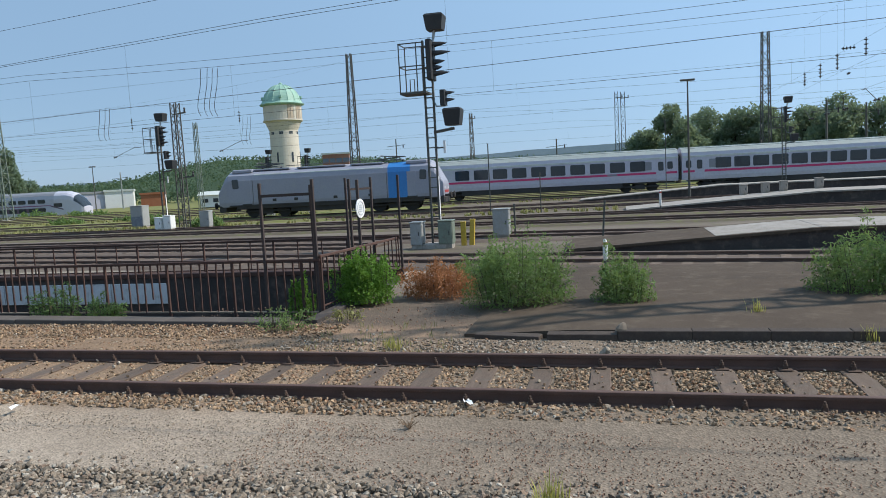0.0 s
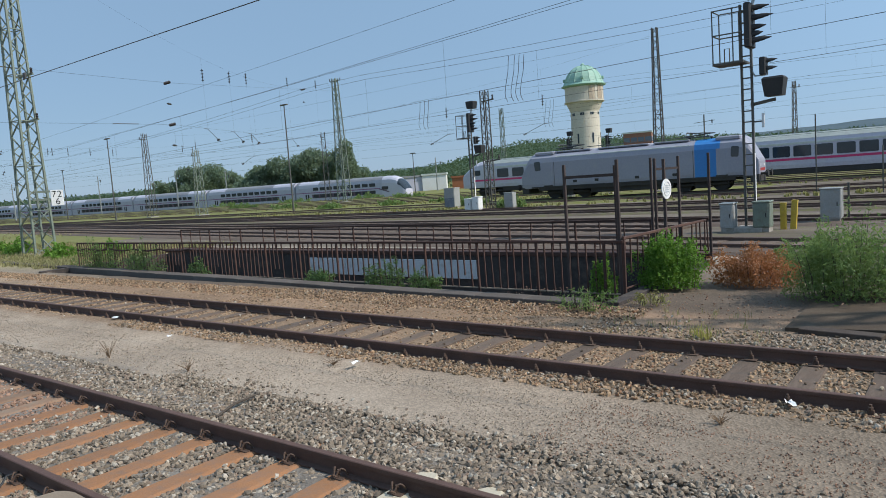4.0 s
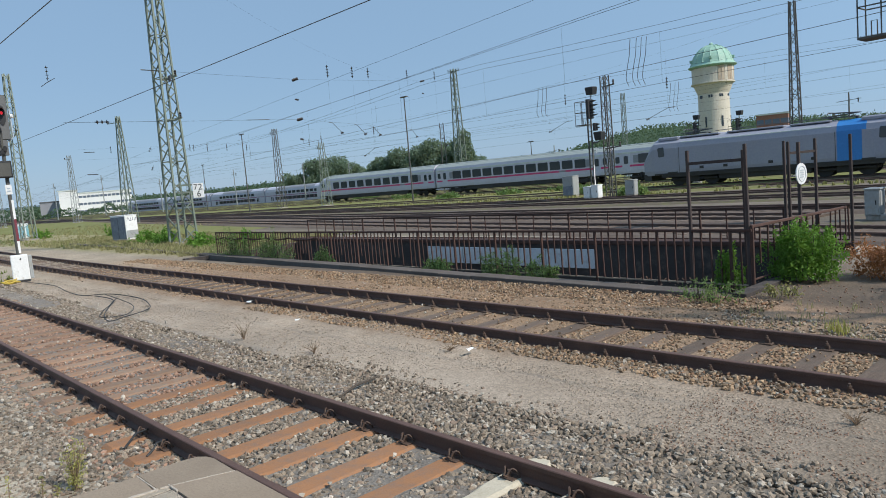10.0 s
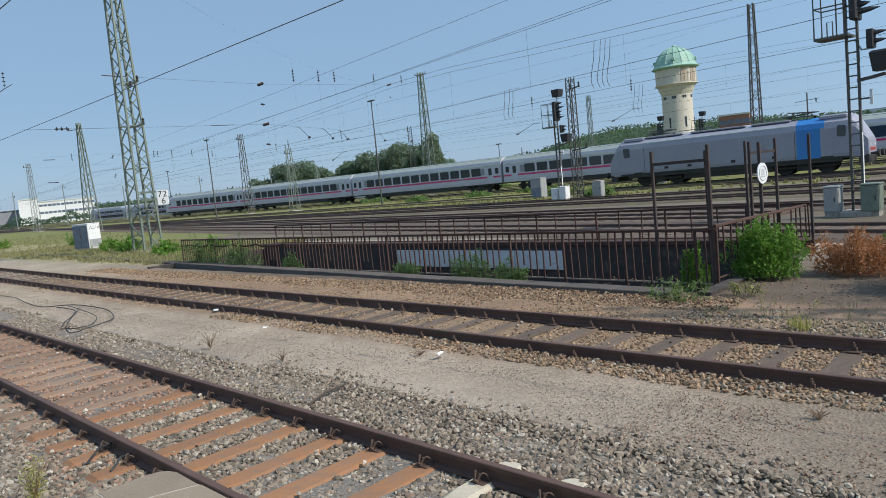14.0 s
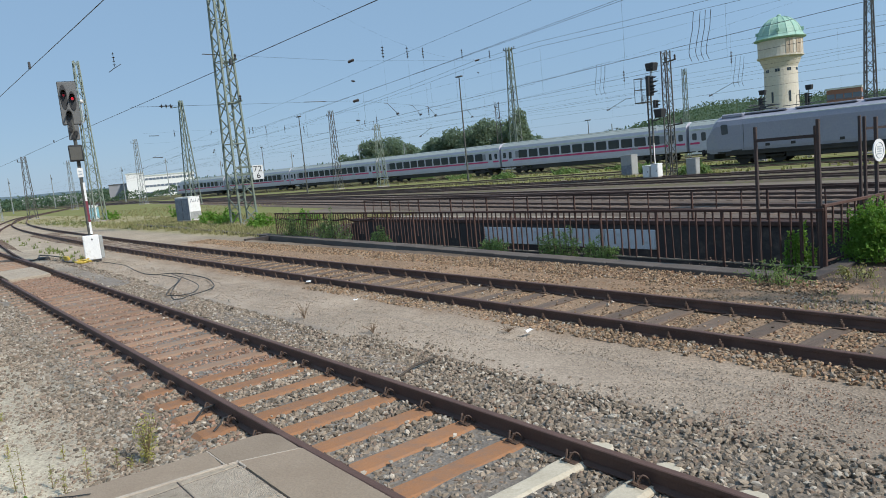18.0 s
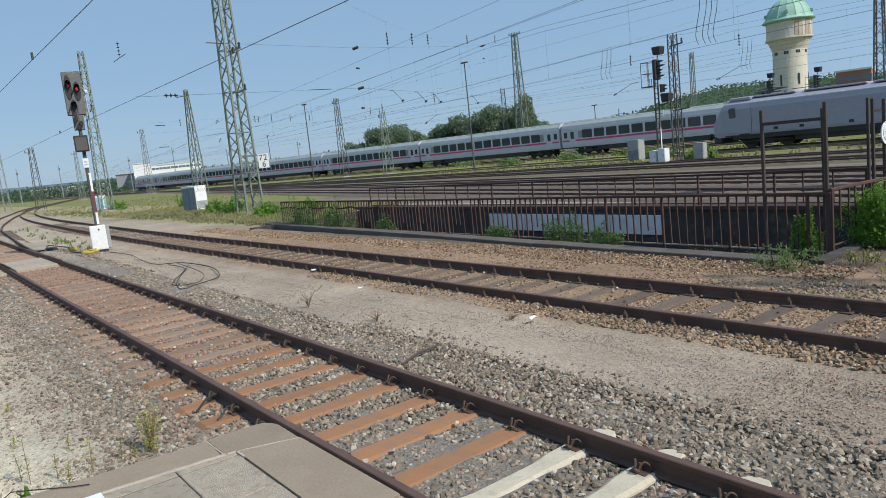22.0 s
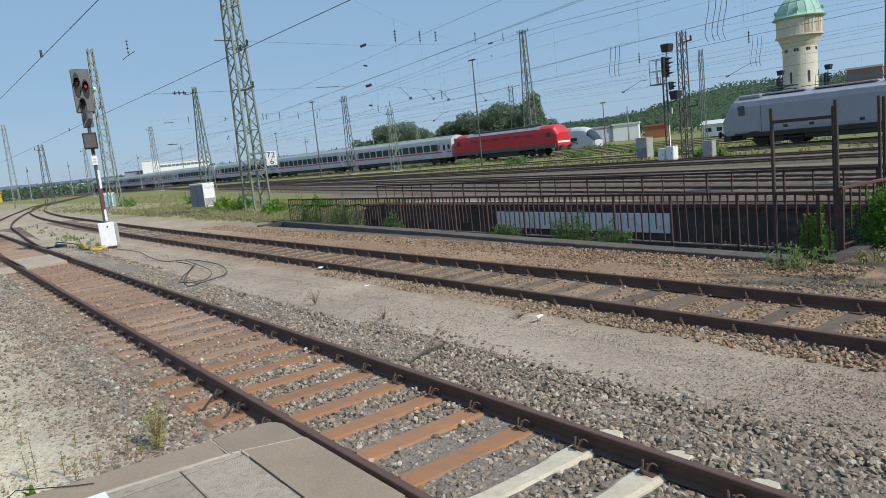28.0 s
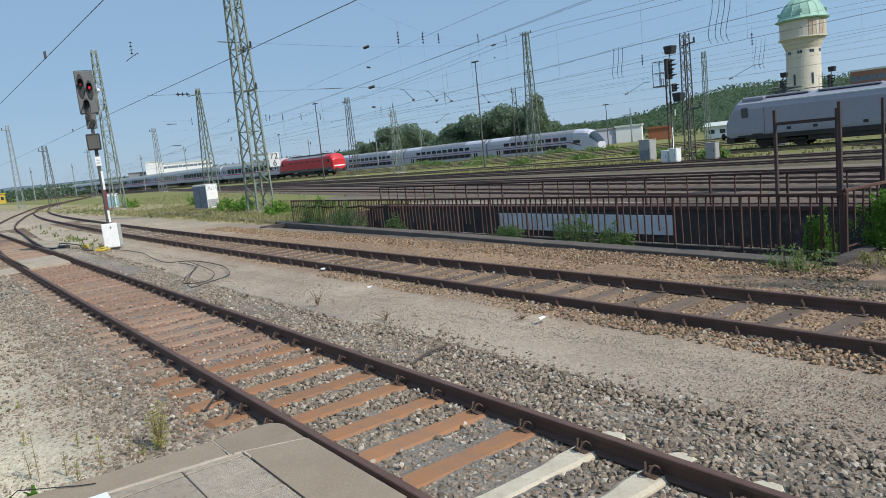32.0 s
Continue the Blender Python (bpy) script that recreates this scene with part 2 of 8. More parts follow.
STONE_F = mat("fine_gravel_stone", (0.325, 0.26, 0.195), (0.39, 0.318, 0.243), s1=6, s2=70, rough=0.95, bump=0.2, island=0.28)
GROUND = bands("yard_ground", [(-3.0, (0.47, 0.405, 0.29)), (0.3, (0.52, 0.455, 0.335)), (1.9, (0.21, 0.185, 0.155)), (4.9, (0.20, 0.175, 0.15)), (5.25, (0.362, 0.294, 0.226)),
                               (6.6, (0.37, 0.293, 0.218)), (6.95, (0.275, 0.193, 0.128)), (9.4, (0.265, 0.178, 0.113)), (10.9, (0.275, 0.182, 0.118)), (11.4, (0.135, 0.102, 0.076)), (13.0, (0.145, 0.112, 0.085)), (16.7, (0.26, 0.21, 0.16)), (17.1, (0.36, 0.305, 0.24)), (18.6, (0.33, 0.28, 0.22)), (19.0, (0.26, 0.22, 0.175))],
               grass=((0.245, 0.225, 0.1), (0.37, 0.31, 0.185), -27.0, -31.0, 12.2), grit=(((0.40, 0.332, 0.245), -20.0, -36.0, 40.0), ((0.19, 0.149, 0.11), -4.6, -1.2, 10.6)))
YARD = mat("far_yard_ground", (0.165, 0.165, 0.05), (0.26, 0.225, 0.115), s1=0.13, s2=2.2, rough=0.95, bump=0.3, bscale=8, dirt=(0.15, 0.175, 0.04), dirt_amount=0.75, spec=0.2)
YARD_B = mat("brown_yard_ground", (0.105, 0.084, 0.062), (0.235, 0.193, 0.152), s1=0.5, s2=7, stretch=(0.12, 1, 1), rough=0.95, bump=0.4, bscale=20, dirt=(0.13, 0.13, 0.055), dirt_amount=0.25, spec=0.2)
FAR_BED = mat("far_ballast", (0.165, 0.15, 0.07), (0.25, 0.21, 0.13), s1=0.4, s2=9, stretch=(0.2, 1, 1), rough=0.95, bump=0.4, bscale=25, dirt=(0.15, 0.17, 0.042), dirt_amount=0.8, spec=0.2)
DARK_BED = mat("dark_yard_ballast", (0.092, 0.066, 0.051), (0.18, 0.142, 0.113), s1=0.8, s2=12, stretch=(0.2, 1, 1), rough=0.9, bump=0.4, bscale=25, spec=0.2)
BROWN_BED = mat("brown_yard_ballast", (0.10, 0.08, 0.056), (0.18, 0.147, 0.11), s1=0.6, s2=9, stretch=(0.2, 1, 1), rough=0.95, bump=0.4, bscale=25, dirt=(0.13, 0.14, 0.045), dirt_amount=0.45, spec=0.2)
ASPHALT = mat("old_asphalt", (0.08, 0.059, 0.043), (0.113, 0.086, 0.063), s1=0.7, s2=40, rough=0.9, bump=0.3, bscale=90, dirt=(0.14, 0.11, 0.08), dirt_amount=0.3, spec=0.15)
SLAB = mat("paving_slab", (0.40, 0.33, 0.25), (0.50, 0.42, 0.325), s1=9, s2=110, rough=0.95, bump=0.8, bscale=140, spec=0.2, rnd=0.07, dirt=(0.24, 0.2, 0.15))
KERB = mat("kerb_stone", (0.25, 0.188, 0.13), (0.32, 0.25, 0.178), s1=3, s2=80, rough=0.85, bump=0.25, rnd=0.08)
MORTAR = mat("pale_mortar", (0.42, 0.35, 0.28), (0.5, 0.43, 0.35), s1=8, s2=60, rough=0.95, bump=0.4)
KERB_G = mat("grey_kerb_stone", (0.10, 0.084, 0.073), (0.155, 0.134, 0.118), s1=1.2, s2=40, rough=0.9, bump=0.25, rnd=0.1, dirt=(0.13, 0.1, 0.08), dirt_amount=0.35, spec=0.2)
KERB_D = mat("dark_kerb", (0.062, 0.048, 0.04), (0.10, 0.082, 0.07), s1=2, s2=40, rough=0.9, bump=0.3, dirt=(0.12, 0.095, 0.07), spec=0.2)
PLAT = mat("platform_concrete", (0.30, 0.265, 0.23), (0.40, 0.365, 0.32), s1=0.6, s2=14, rough=0.9, bump=0.2, dirt=(0.18, 0.16, 0.12), dirt_amount=0.4)
WALL_D = mat("dark_concrete_wall", (0.04, 0.033, 0.031), (0.07, 0.057, 0.05), s1=0.9, s2=20, rough=0.9, bump=0.3, dirt=(0.13, 0.1, 0.08))
PANEL = mat("pale_panel", (0.66, 0.66, 0.66), (0.58, 0.59, 0.6), s1=2, s2=20, rough=0.7, bump=0.05, dirt=(0.4, 0.38, 0.35), dirt_amount=0.3)
RUST = mat("rusty_railing_iron", (0.052, 0.026, 0.02), (0.096, 0.045, 0.03), s1=4, s2=50, rough=0.85, bump=0.2, rnd=0.2)
GALV = mat("weathered_green_grey_steel", (0.17, 0.21, 0.165), (0.24, 0.275, 0.225), s1=2, s2=25, rough=0.6, metal=0.3, bump=0.05, dirt=(0.14, 0.12, 0.09), dirt_amount=0.3)
RUST_D = mat("dark_rusty_post_steel", (0.042, 0.03, 0.027), (0.068, 0.045, 0.038), s1=4, s2=50, rough=0.8, bump=0.2, rnd=0.15)
GALV_D = mat("dark_mast_steel", (0.085, 0.085, 0.075), (0.13, 0.125, 0.11), s1=1.5, s2=20, rough=0.7, metal=0.3, bump=0)
# Lighter copy of the mast steel, with the haze of distance in its colour.
GALV_F = mat("haze_paled_steel", (0.22, 0.24, 0.235), (0.30, 0.32, 0.31), s1=1.5, s2=20, rough=0.7, metal=0.2, bump=0)
# Far window glass, lightened in base colour to stand in for haze.
GLASS_F = mat("haze_paled_glass", (0.10, 0.13, 0.17), (0.16, 0.19, 0.24), s1=0.2, s2=2, rough=0.25, bump=0)
BLACK = mat("matt_black_paint", (0.018, 0.019, 0.02), (0.03, 0.03, 0.03), s1=4, s2=30, rough=0.6, bump=0.05)
CAB = mat("grey_cabinet_paint", (0.30, 0.31, 0.30), (0.36, 0.37, 0.36), s1=2, s2=20, rough=0.55, bump=0.05, dirt=(0.28, 0.26, 0.22), dirt_amount=0.35)
# Panel and spray paint; also the shade on one cabinet's door.
SLATE = mat("slate_blue_shade_and_paint", (0.13, 0.155, 0.19), (0.22, 0.245, 0.28), s1=2.2, s2=14, rough=0.6, bump=0.03, dirt=(0.3, 0.31, 0.32), dirt_amount=0.3)
WHITE = mat("white_paint", (0.74, 0.74, 0.72), (0.8, 0.8, 0.78), s1=2, s2=20, rough=0.5, bump=0.03, dirt=(0.5, 0.47, 0.42), dirt_amount=0.2)
REDP = mat("red_paint", (0.33, 0.035, 0.03), (0.4, 0.05, 0.04), s1=3, s2=20, rough=0.5, bump=0.03)
REDP_D = mat("faded_dark_red_paint", (0.17, 0.03, 0.045), (0.22, 0.045, 0.06), s1=3, s2=20, rough=0.6, bump=0.03)
YELLOW = mat("yellow_paint", (0.5, 0.34, 0.03), (0.58, 0.42, 0.06), s1=3, s2=20, rough=0.6, bump=0.05, dirt=(0.3, 0.2, 0.08))
GREYP = mat("grey_pole_paint", (0.36, 0.41, 0.44), (0.42, 0.47, 0.5), s1=3, s2=20, rough=0.45, bump=0.03)
LOCO_G = mat("silver_grey_loco_paint", (0.285, 0.288, 0.34), (0.325, 0.328, 0.38), s1=0.5, s2=8, rough=0.45, bump=0.02, dirt=(0.3, 0.3, 0.32), dirt_amount=0.2)
LOCO_B = mat("blue_loco_paint", (0.03, 0.19, 0.5), (0.04, 0.23, 0.56), s1=0.5, s2=8, rough=0.4, bump=0.02)
LOCO_R = mat("traffic_red_paint", (0.5, 0.018, 0.025), (0.56, 0.03, 0.035), s1=0.5, s2=8, rough=0.4, bump=0.02)
IC_W = mat("white_coach_paint", (0.50, 0.49, 0.56), (0.56, 0.55, 0.62), s1=0.4, s2=6, rough=0.4, bump=0.02, dirt=(0.5, 0.5, 0.52), dirt_amount=0.25)
STRIPE = mat("red_stripe_paint", (0.55, 0.03, 0.13), (0.6, 0.05, 0.16), s1=0.5, s2=8, rough=0.4, bump=0)
ROOF_G = mat("light_grey_roof", (0.53, 0.57, 0.53), (0.61, 0.64, 0.59), s1=0.5, s2=6, rough=0.6, bump=0.05, dirt=(0.4, 0.39, 0.36), dirt_amount=0.35)
ROOF_C = mat("grey_green_coach_roof", (0.33, 0.37, 0.345), (0.41, 0.44, 0.41), s1=0.5, s2=6, rough=0.6, bump=0.05, dirt=(0.28, 0.29, 0.27), dirt_amount=0.4)
ROOF_D = mat("dark_roof_gear", (0.07, 0.07, 0.075), (0.11, 0.11, 0.11), s1=1, s2=8, rough=0.6, bump=0)
UNDER = mat("dark_underframe", (0.03, 0.028, 0.027), (0.055, 0.05, 0.045), s1=1, s2=10, rough=0.8, bump=0.1)
GLASS = mat("dark_window_glass", (0.022, 0.03, 0.038), (0.045, 0.056, 0.066), s1=0.8, s2=5, rough=0.08, bump=0, spec=0.6)
ROOF_DD = mat("dusty_grey_coach_roof", (0.22, 0.225, 0.25), (0.28, 0.285, 0.3), s1=0.5, s2=6, rough=0.6, bump=0.05)
DD_V = mat("silver_violet_coach_paint", (0.42, 0.42, 0.50), (0.47, 0.47, 0.55), s1=0.5, s2=6, rough=0.45, bump=0.02, dirt=(0.3, 0.3, 0.36), dirt_amount=0.2)
DD_D = mat("dark_plum_window_band", (0.075, 0.045, 0.075), (0.11, 0.06, 0.10), s1=0.5, s2=6, rough=0.3, bump=0)
DD_S = mat("plum_stripe_paint", (0.19, 0.05, 0.15), (0.22, 0.07, 0.18), s1=0.5, s2=6, rough=0.45, bump=0)
COPPER = mat("verdigris_copper", (0.26, 0.43, 0.335), (0.34, 0.51, 0.41), s1=0.35, s2=4, rough=0.6, bump=0.05, dirt=(0.16, 0.38, 0.28))
CREAM = mat("cream_render", (0.55, 0.50, 0.41), (0.64, 0.59, 0.5), s1=0.25, s2=3, rough=0.9, bump=0.05, dirt=(0.47, 0.4, 0.3), dirt_amount=0.3)
BOARDS = mat("weathered_drum_boards", (0.42, 0.33, 0.24), (0.55, 0.46, 0.36), s1=0.6, s2=4, rough=0.9, bump=0.05, rnd=0.12)
BRICK = mat("dull_red_brick", (0.26, 0.12, 0.08), (0.32, 0.17, 0.12), s1=0.5, s2=5, rough=0.9, bump=0.05)
# Hills painted blue-grey: the haze over them is part of the base colour.
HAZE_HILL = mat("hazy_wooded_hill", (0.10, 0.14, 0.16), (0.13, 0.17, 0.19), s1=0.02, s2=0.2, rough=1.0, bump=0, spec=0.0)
LEAF = leafmat("shrub_leaf", (0.085, 0.175, 0.025), (0.165, 0.3, 0.05), 0.35)
LEAF2 = leafmat("dusty_leaf", (0.108, 0.172, 0.055), (0.205, 0.29, 0.106), 0.38)
LEAF_DRY = leafmat("dry_leaf", (0.30, 0.125, 0.055), (0.42, 0.20, 0.095), 0.3)
# Distant foliage: both leaf colours carry some haze as a blue tinge.
LEAF_T = leafmat("tree_leaf", (0.12, 0.175, 0.122), (0.195, 0.25, 0.175), 0.45)
LEAF_F = leafmat("haze_tinted_leaf", (0.06, 0.10, 0.061), (0.09, 0.136, 0.083), 0.4)
GRASS = leafmat("grass_blade", (0.235, 0.225, 0.10), (0.33, 0.295, 0.155))
WEED = leafmat("weed_blade", (0.2, 0.2, 0.075), (0.33, 0.31, 0.13))
WEED_G = leafmat("green_weed_blade", (0.135, 0.17, 0.05), (0.235, 0.26, 0.09), 0.3)
WEED_Y = leafmat("yellow_green_weed", (0.30, 0.29, 0.08), (0.42, 0.40, 0.14), 0.35)
TWIG = mat("dry_twig", (0.2, 0.13, 0.08), (0.27, 0.19, 0.12), s1=5, s2=40, rough=0.9, bump=0)
STONE_R = mat("rust_dusted_stone", (0.25, 0.145, 0.095), (0.31, 0.2, 0.14), s1=6, s2=70, rough=0.9, bump=0.35, island=0.4)
BARK = mat("bark", (0.06, 0.045, 0.033), (0.1, 0.08, 0.06), s1=2, s2=20, rough=0.9, bump=0.4)
WIRE = mat("dark_wire", (0.03, 0.03, 0.032), (0.05, 0.05, 0.05), s1=1, s2=10, rough=0.6, bump=0)
INSUL = mat("brown_insulator", (0.025, 0.021, 0.02), (0.045, 0.036, 0.032), s1=3, s2=20, rough=0.35, bump=0)
REDLAMP = glow("red_signal_light", (0.9, 0.03, 0.05), 0.6)
REDLENS = glow("dim_red_signal_light", (0.6, 0.03, 0.06), 0.1)
LAMPGREY = mat("grey_signal_board", (0.115, 0.116, 0.112), (0.155, 0.156, 0.152), s1=2, s2=20, rough=0.5, bump=0)
CYAN = mat("cyan_sprayed_paint", (0.1, 0.42, 0.5), (0.5, 0.55, 0.58), s1=2.5, s2=9, rough=0.6, bump=0)
ORANGE_C = mat("rust_container_paint", (0.3, 0.1, 0.04), (0.36, 0.14, 0.07), s1=0.7, s2=6, rough=0.7, bump=0.05)

# ---- building tools ----
class Shape:
    """Vertices and faces of one mesh."""

    def __init__(self):
        self.v, self.f = [], []

    def add(self, verts, faces):
        k = len(self.v)
        self.v.extend(tuple(p) for p in verts)
        self.f.extend(tuple(k + i for i in f) for f in faces)
        return self

    def box(self, x0, x1, y0, y1, z0, z1, c=0.0):
        if c <= 0:
            vs = [(x, y, z) for z in (z0, z1) for y in (y0, y1) for x in (x0, x1)]
            return self.add(vs, [(0, 2, 3, 1), (4, 5, 7, 6), (0, 1, 5, 4), (2, 6, 7, 3), (0, 4, 6, 2), (1, 3, 7, 5)])
        rings = []
        for z, d in ((z0, c), (z0 + c, 0), (z1 - c, 0), (z1, c)):
            rings.append([(x0 + d + c, y0 + d, z), (x1 - d - c, y0 + d, z), (x1 - d, y0 + d + c, z), (x1 - d, y1 - d - c, z),
                          (x1 - d - c, y1 - d, z), (x0 + d + c, y1 - d, z), (x0 + d, y1 - d - c, z), (x0 + d, y0 + d + c, z)])
        return self.loft(rings)

    def loft(self, rings, closed=True, caps=True):
        n = len(rings[0])
        vs = [p for r in rings for p in r]
        fs = []
        for i in range(len(rings) - 1):
            for j in range(n if closed else n - 1):
                a, b = i * n + j, i * n + (j + 1) % n
                fs.append((a, b, b + n, a + n))
        if caps:
            fs.append(tuple(reversed(range(n))))
            fs.append(tuple((len(rings) - 1) * n + j for j in range(n)))
        return self.add(vs, fs)

    def tube(self, pts, r, n=6, caps=True):
        pts = [Vector(p) for p in pts]
        rings = []
        for i, p in enumerate(pts):
            d = (pts[min(i + 1, len(pts) - 1)] - pts[max(i - 1, 0)]).normalized()
            u = d.orthogonal().normalized() if abs(d.z) > 0.95 else d.cross(Vector((0, 0, 1))).normalized()
            w = d.cross(u)
            rr = r[i] if isinstance(r, (list, tuple)) else r
            rings.append([p + u * (rr * math.cos(2 * math.pi * k / n)) + w * (rr * math.sin(2 * math.pi * k / n)) for k in range(n)])
        return self.loft(rings, True, caps)

    def beam(self, p, q, w, h=None):
        """A bar of rectangular section from p to q."""
        h = h or w
        p, q = Vector(p), Vector(q)
        d = (q - p).normalized()
        u = Vector((1, 0, 0)) if abs(d.z) > 0.98 else d.cross(Vector((0, 0, 1))).normalized()
        t = d.cross(u)
        ring = lambda c: [c + u * (a * w / 2) + t * (b * h / 2) for a, b in ((-1, -1), (1, -1), (1, 1), (-1, 1))]
        return self.loft([ring(p), ring(q)])

    def disc(self, c, normal, r, thick, n=24):
        nrm = Vector(normal).normalized()
        c = Vector(c)
        return self.tube([c - nrm * thick / 2, c + nrm * thick / 2], r, n)

    def lathe(self, prof, n=24, x=0, y=0):
        rings = [[(x + r * math.cos(2 * math.pi * k / n), y + r * math.sin(2 * math.pi * k / n), z) for k in range(n)] for r, z in prof]
        return self.loft(rings)

    def move(self, m):
        self.v = [tuple(m @ Vector(p)) for p in self.v]
        return self

    def mesh(self, name, material, smooth=False):
        me = bpy.data.meshes.new(name)
        me.from_pydata(self.v, [], self.f)
        me.materials.append(material)
        if smooth:
            me.polygons.foreach_set("use_smooth", [True] * len(me.polygons))
        me.update()
        return me


def part(name, shape, material, parent=None, label="", smooth=False):
    ob = new(name, shape if isinstance(shape, bpy.types.Mesh) else shape.mesh(name, material, smooth))
    if parent:
        ob.parent = parent
    if label:
        ob["label"] = label
    return ob


def empty(name, label, category, group="", m=None, kind=""):
    ob = new(name)
    ob.empty_display_size = 0.2
    if m is not None:
        ob.matrix_basis = m
    return tagged(ob, label, category, group, kind)


def put(name, mesh, parent, m, label=""):
    ob = new(name, mesh)
    ob.parent = parent
    ob.matrix_basis = m
    if label:
        ob["label"] = label
    return ob


def many(name, verts, faces, material, kind="stuff", label="", category="", parent=None):
    """One mesh of very many small pieces, from arrays of vertices and quads or triangles."""
    me = bpy.data.meshes.new(name)
    nv, (nf, k) = len(verts), faces.shape
    me.vertices.add(nv)
    me.vertices.foreach_set("co", np.asarray(verts, np.float32).ravel())
    me.loops.add(nf * k)
    me.loops.foreach_set("vertex_index", faces.astype(np.int32).ravel())
    me.polygons.add(nf)
    me.polygons.foreach_set("loop_start", np.arange(0, nf * k, k, dtype=np.int32))
    me.polygons.foreach_set("use_smooth", np.zeros(nf, bool))
    me.update(calc_edges=True)
    me.materials.append(material)
    ob = new(name, me)
    if parent:
        ob.parent = parent
        return tagged(ob, label, "", "", kind)
    return tagged(ob, label, category, "", kind)


_G = (1 + 5 ** 0.5) / 2
_ST = np.array([(-1, _G, 0), (1, _G, 0), (-1, -_G, 0), (1, -_G, 0), (0, -1, _G), (0, 1, _G), (0, -1, -_G), (0, 1, -_G), (_G, 0, -1), (_G, 0, 1), (-_G, 0, -1), (-_G, 0, 1)]) / (1 + _G * _G) ** 0.5 * 0.62
_SF = np.array([(0, 11, 5), (0, 5, 1), (0, 1, 7), (0, 7, 10), (0, 10, 11), (1, 5, 9), (5, 11, 4), (11, 10, 2), (10, 7, 6), (7, 1, 8),
                (3, 9, 4), (3, 4, 2), (3, 2, 6), (3, 6, 8), (3, 8, 9), (4, 9, 5), (2, 4, 11), (6, 2, 10), (8, 6, 7), (9, 8, 1)])


def _turns(rng, n):
    q = rng.normal(size=(n, 4))
    q /= np.linalg.norm(q, axis=1, keepdims=True)
    w, x, y, z = q.T
    return np.stack([np.stack([1 - 2 * (y * y + z * z), 2 * (x * y - z * w), 2 * (x * z + y * w)], -1),
                     np.stack([2 * (x * y + z * w), 1 - 2 * (x * x + z * z), 2 * (y * z - x * w)], -1),
                     np.stack([2 * (x * z - y * w), 2 * (y * z + x * w), 1 - 2 * (x * x + y * y)], -1)], -2)


def stones(name, pos, size, material, label, seed=1, flat=0.9):
    """Broken stones at the given places."""
    rng = np.random.default_rng(seed)
    n = len(pos)
    s = np.asarray(size)[:, None] * rng.uniform(0.6, 1.4, (n, 3))
    v = _ST[None] * rng.uniform(0.5, 1.32, (n, 12, 1)) * s[:, None, :]
    v = np.einsum("nij,nkj->nki", _turns(rng, n), v)
    v[:, :, 2] *= flat
    v += np.asarray(pos)[:, None, :]
    f = (_SF[None] + 12 * np.arange(n)[:, None, None]).reshape(-1, 3)
    return many(name, v.reshape(-1, 3), f, material, label=label, category="ballast")


def leaves(name, pos, size, material, parent=None, seed=1, label="", category="", long=1.6):
    """Small folded leaves at the given places; each is two quads that share a mid rib."""
    rng = np.random.default_rng(seed)
    n = len(pos)
    base = np.array([(-0.5, 0, 0), (0, 0.0, -0.12), (0.5, 0, 0), (0.25, 0.9, 0.02), (0, 1.0, -0.06), (-0.25, 0.9, 0.02)], float)
    base[:, 1] *= long
    v = base[None] * (np.asarray(size)[:, None, None] * rng.uniform(0.6, 1.4, (n, 1, 1)))
    v = np.einsum("nij,nkj->nki", _turns(rng, n), v)
    v += np.asarray(pos)[:, None, :]
    f = (np.array([(0, 1, 4, 5), (1, 2, 3, 4)])[None] + 6 * np.arange(n)[:, None, None]).reshape(-1, 4)
    return many(name, v.reshape(-1, 3), f, material, label=label, category=category, parent=parent)


# ---- ground ----
PIT = (-28.3, -5.45, 11.72, 16.75)


def brink(x):
    """The slanting near edge of the stairwell."""
    return 12.4 + 0.0261 * (-5.5 - x)




LOW = 1.05                          # the double-deck train stands in a shallow cutting


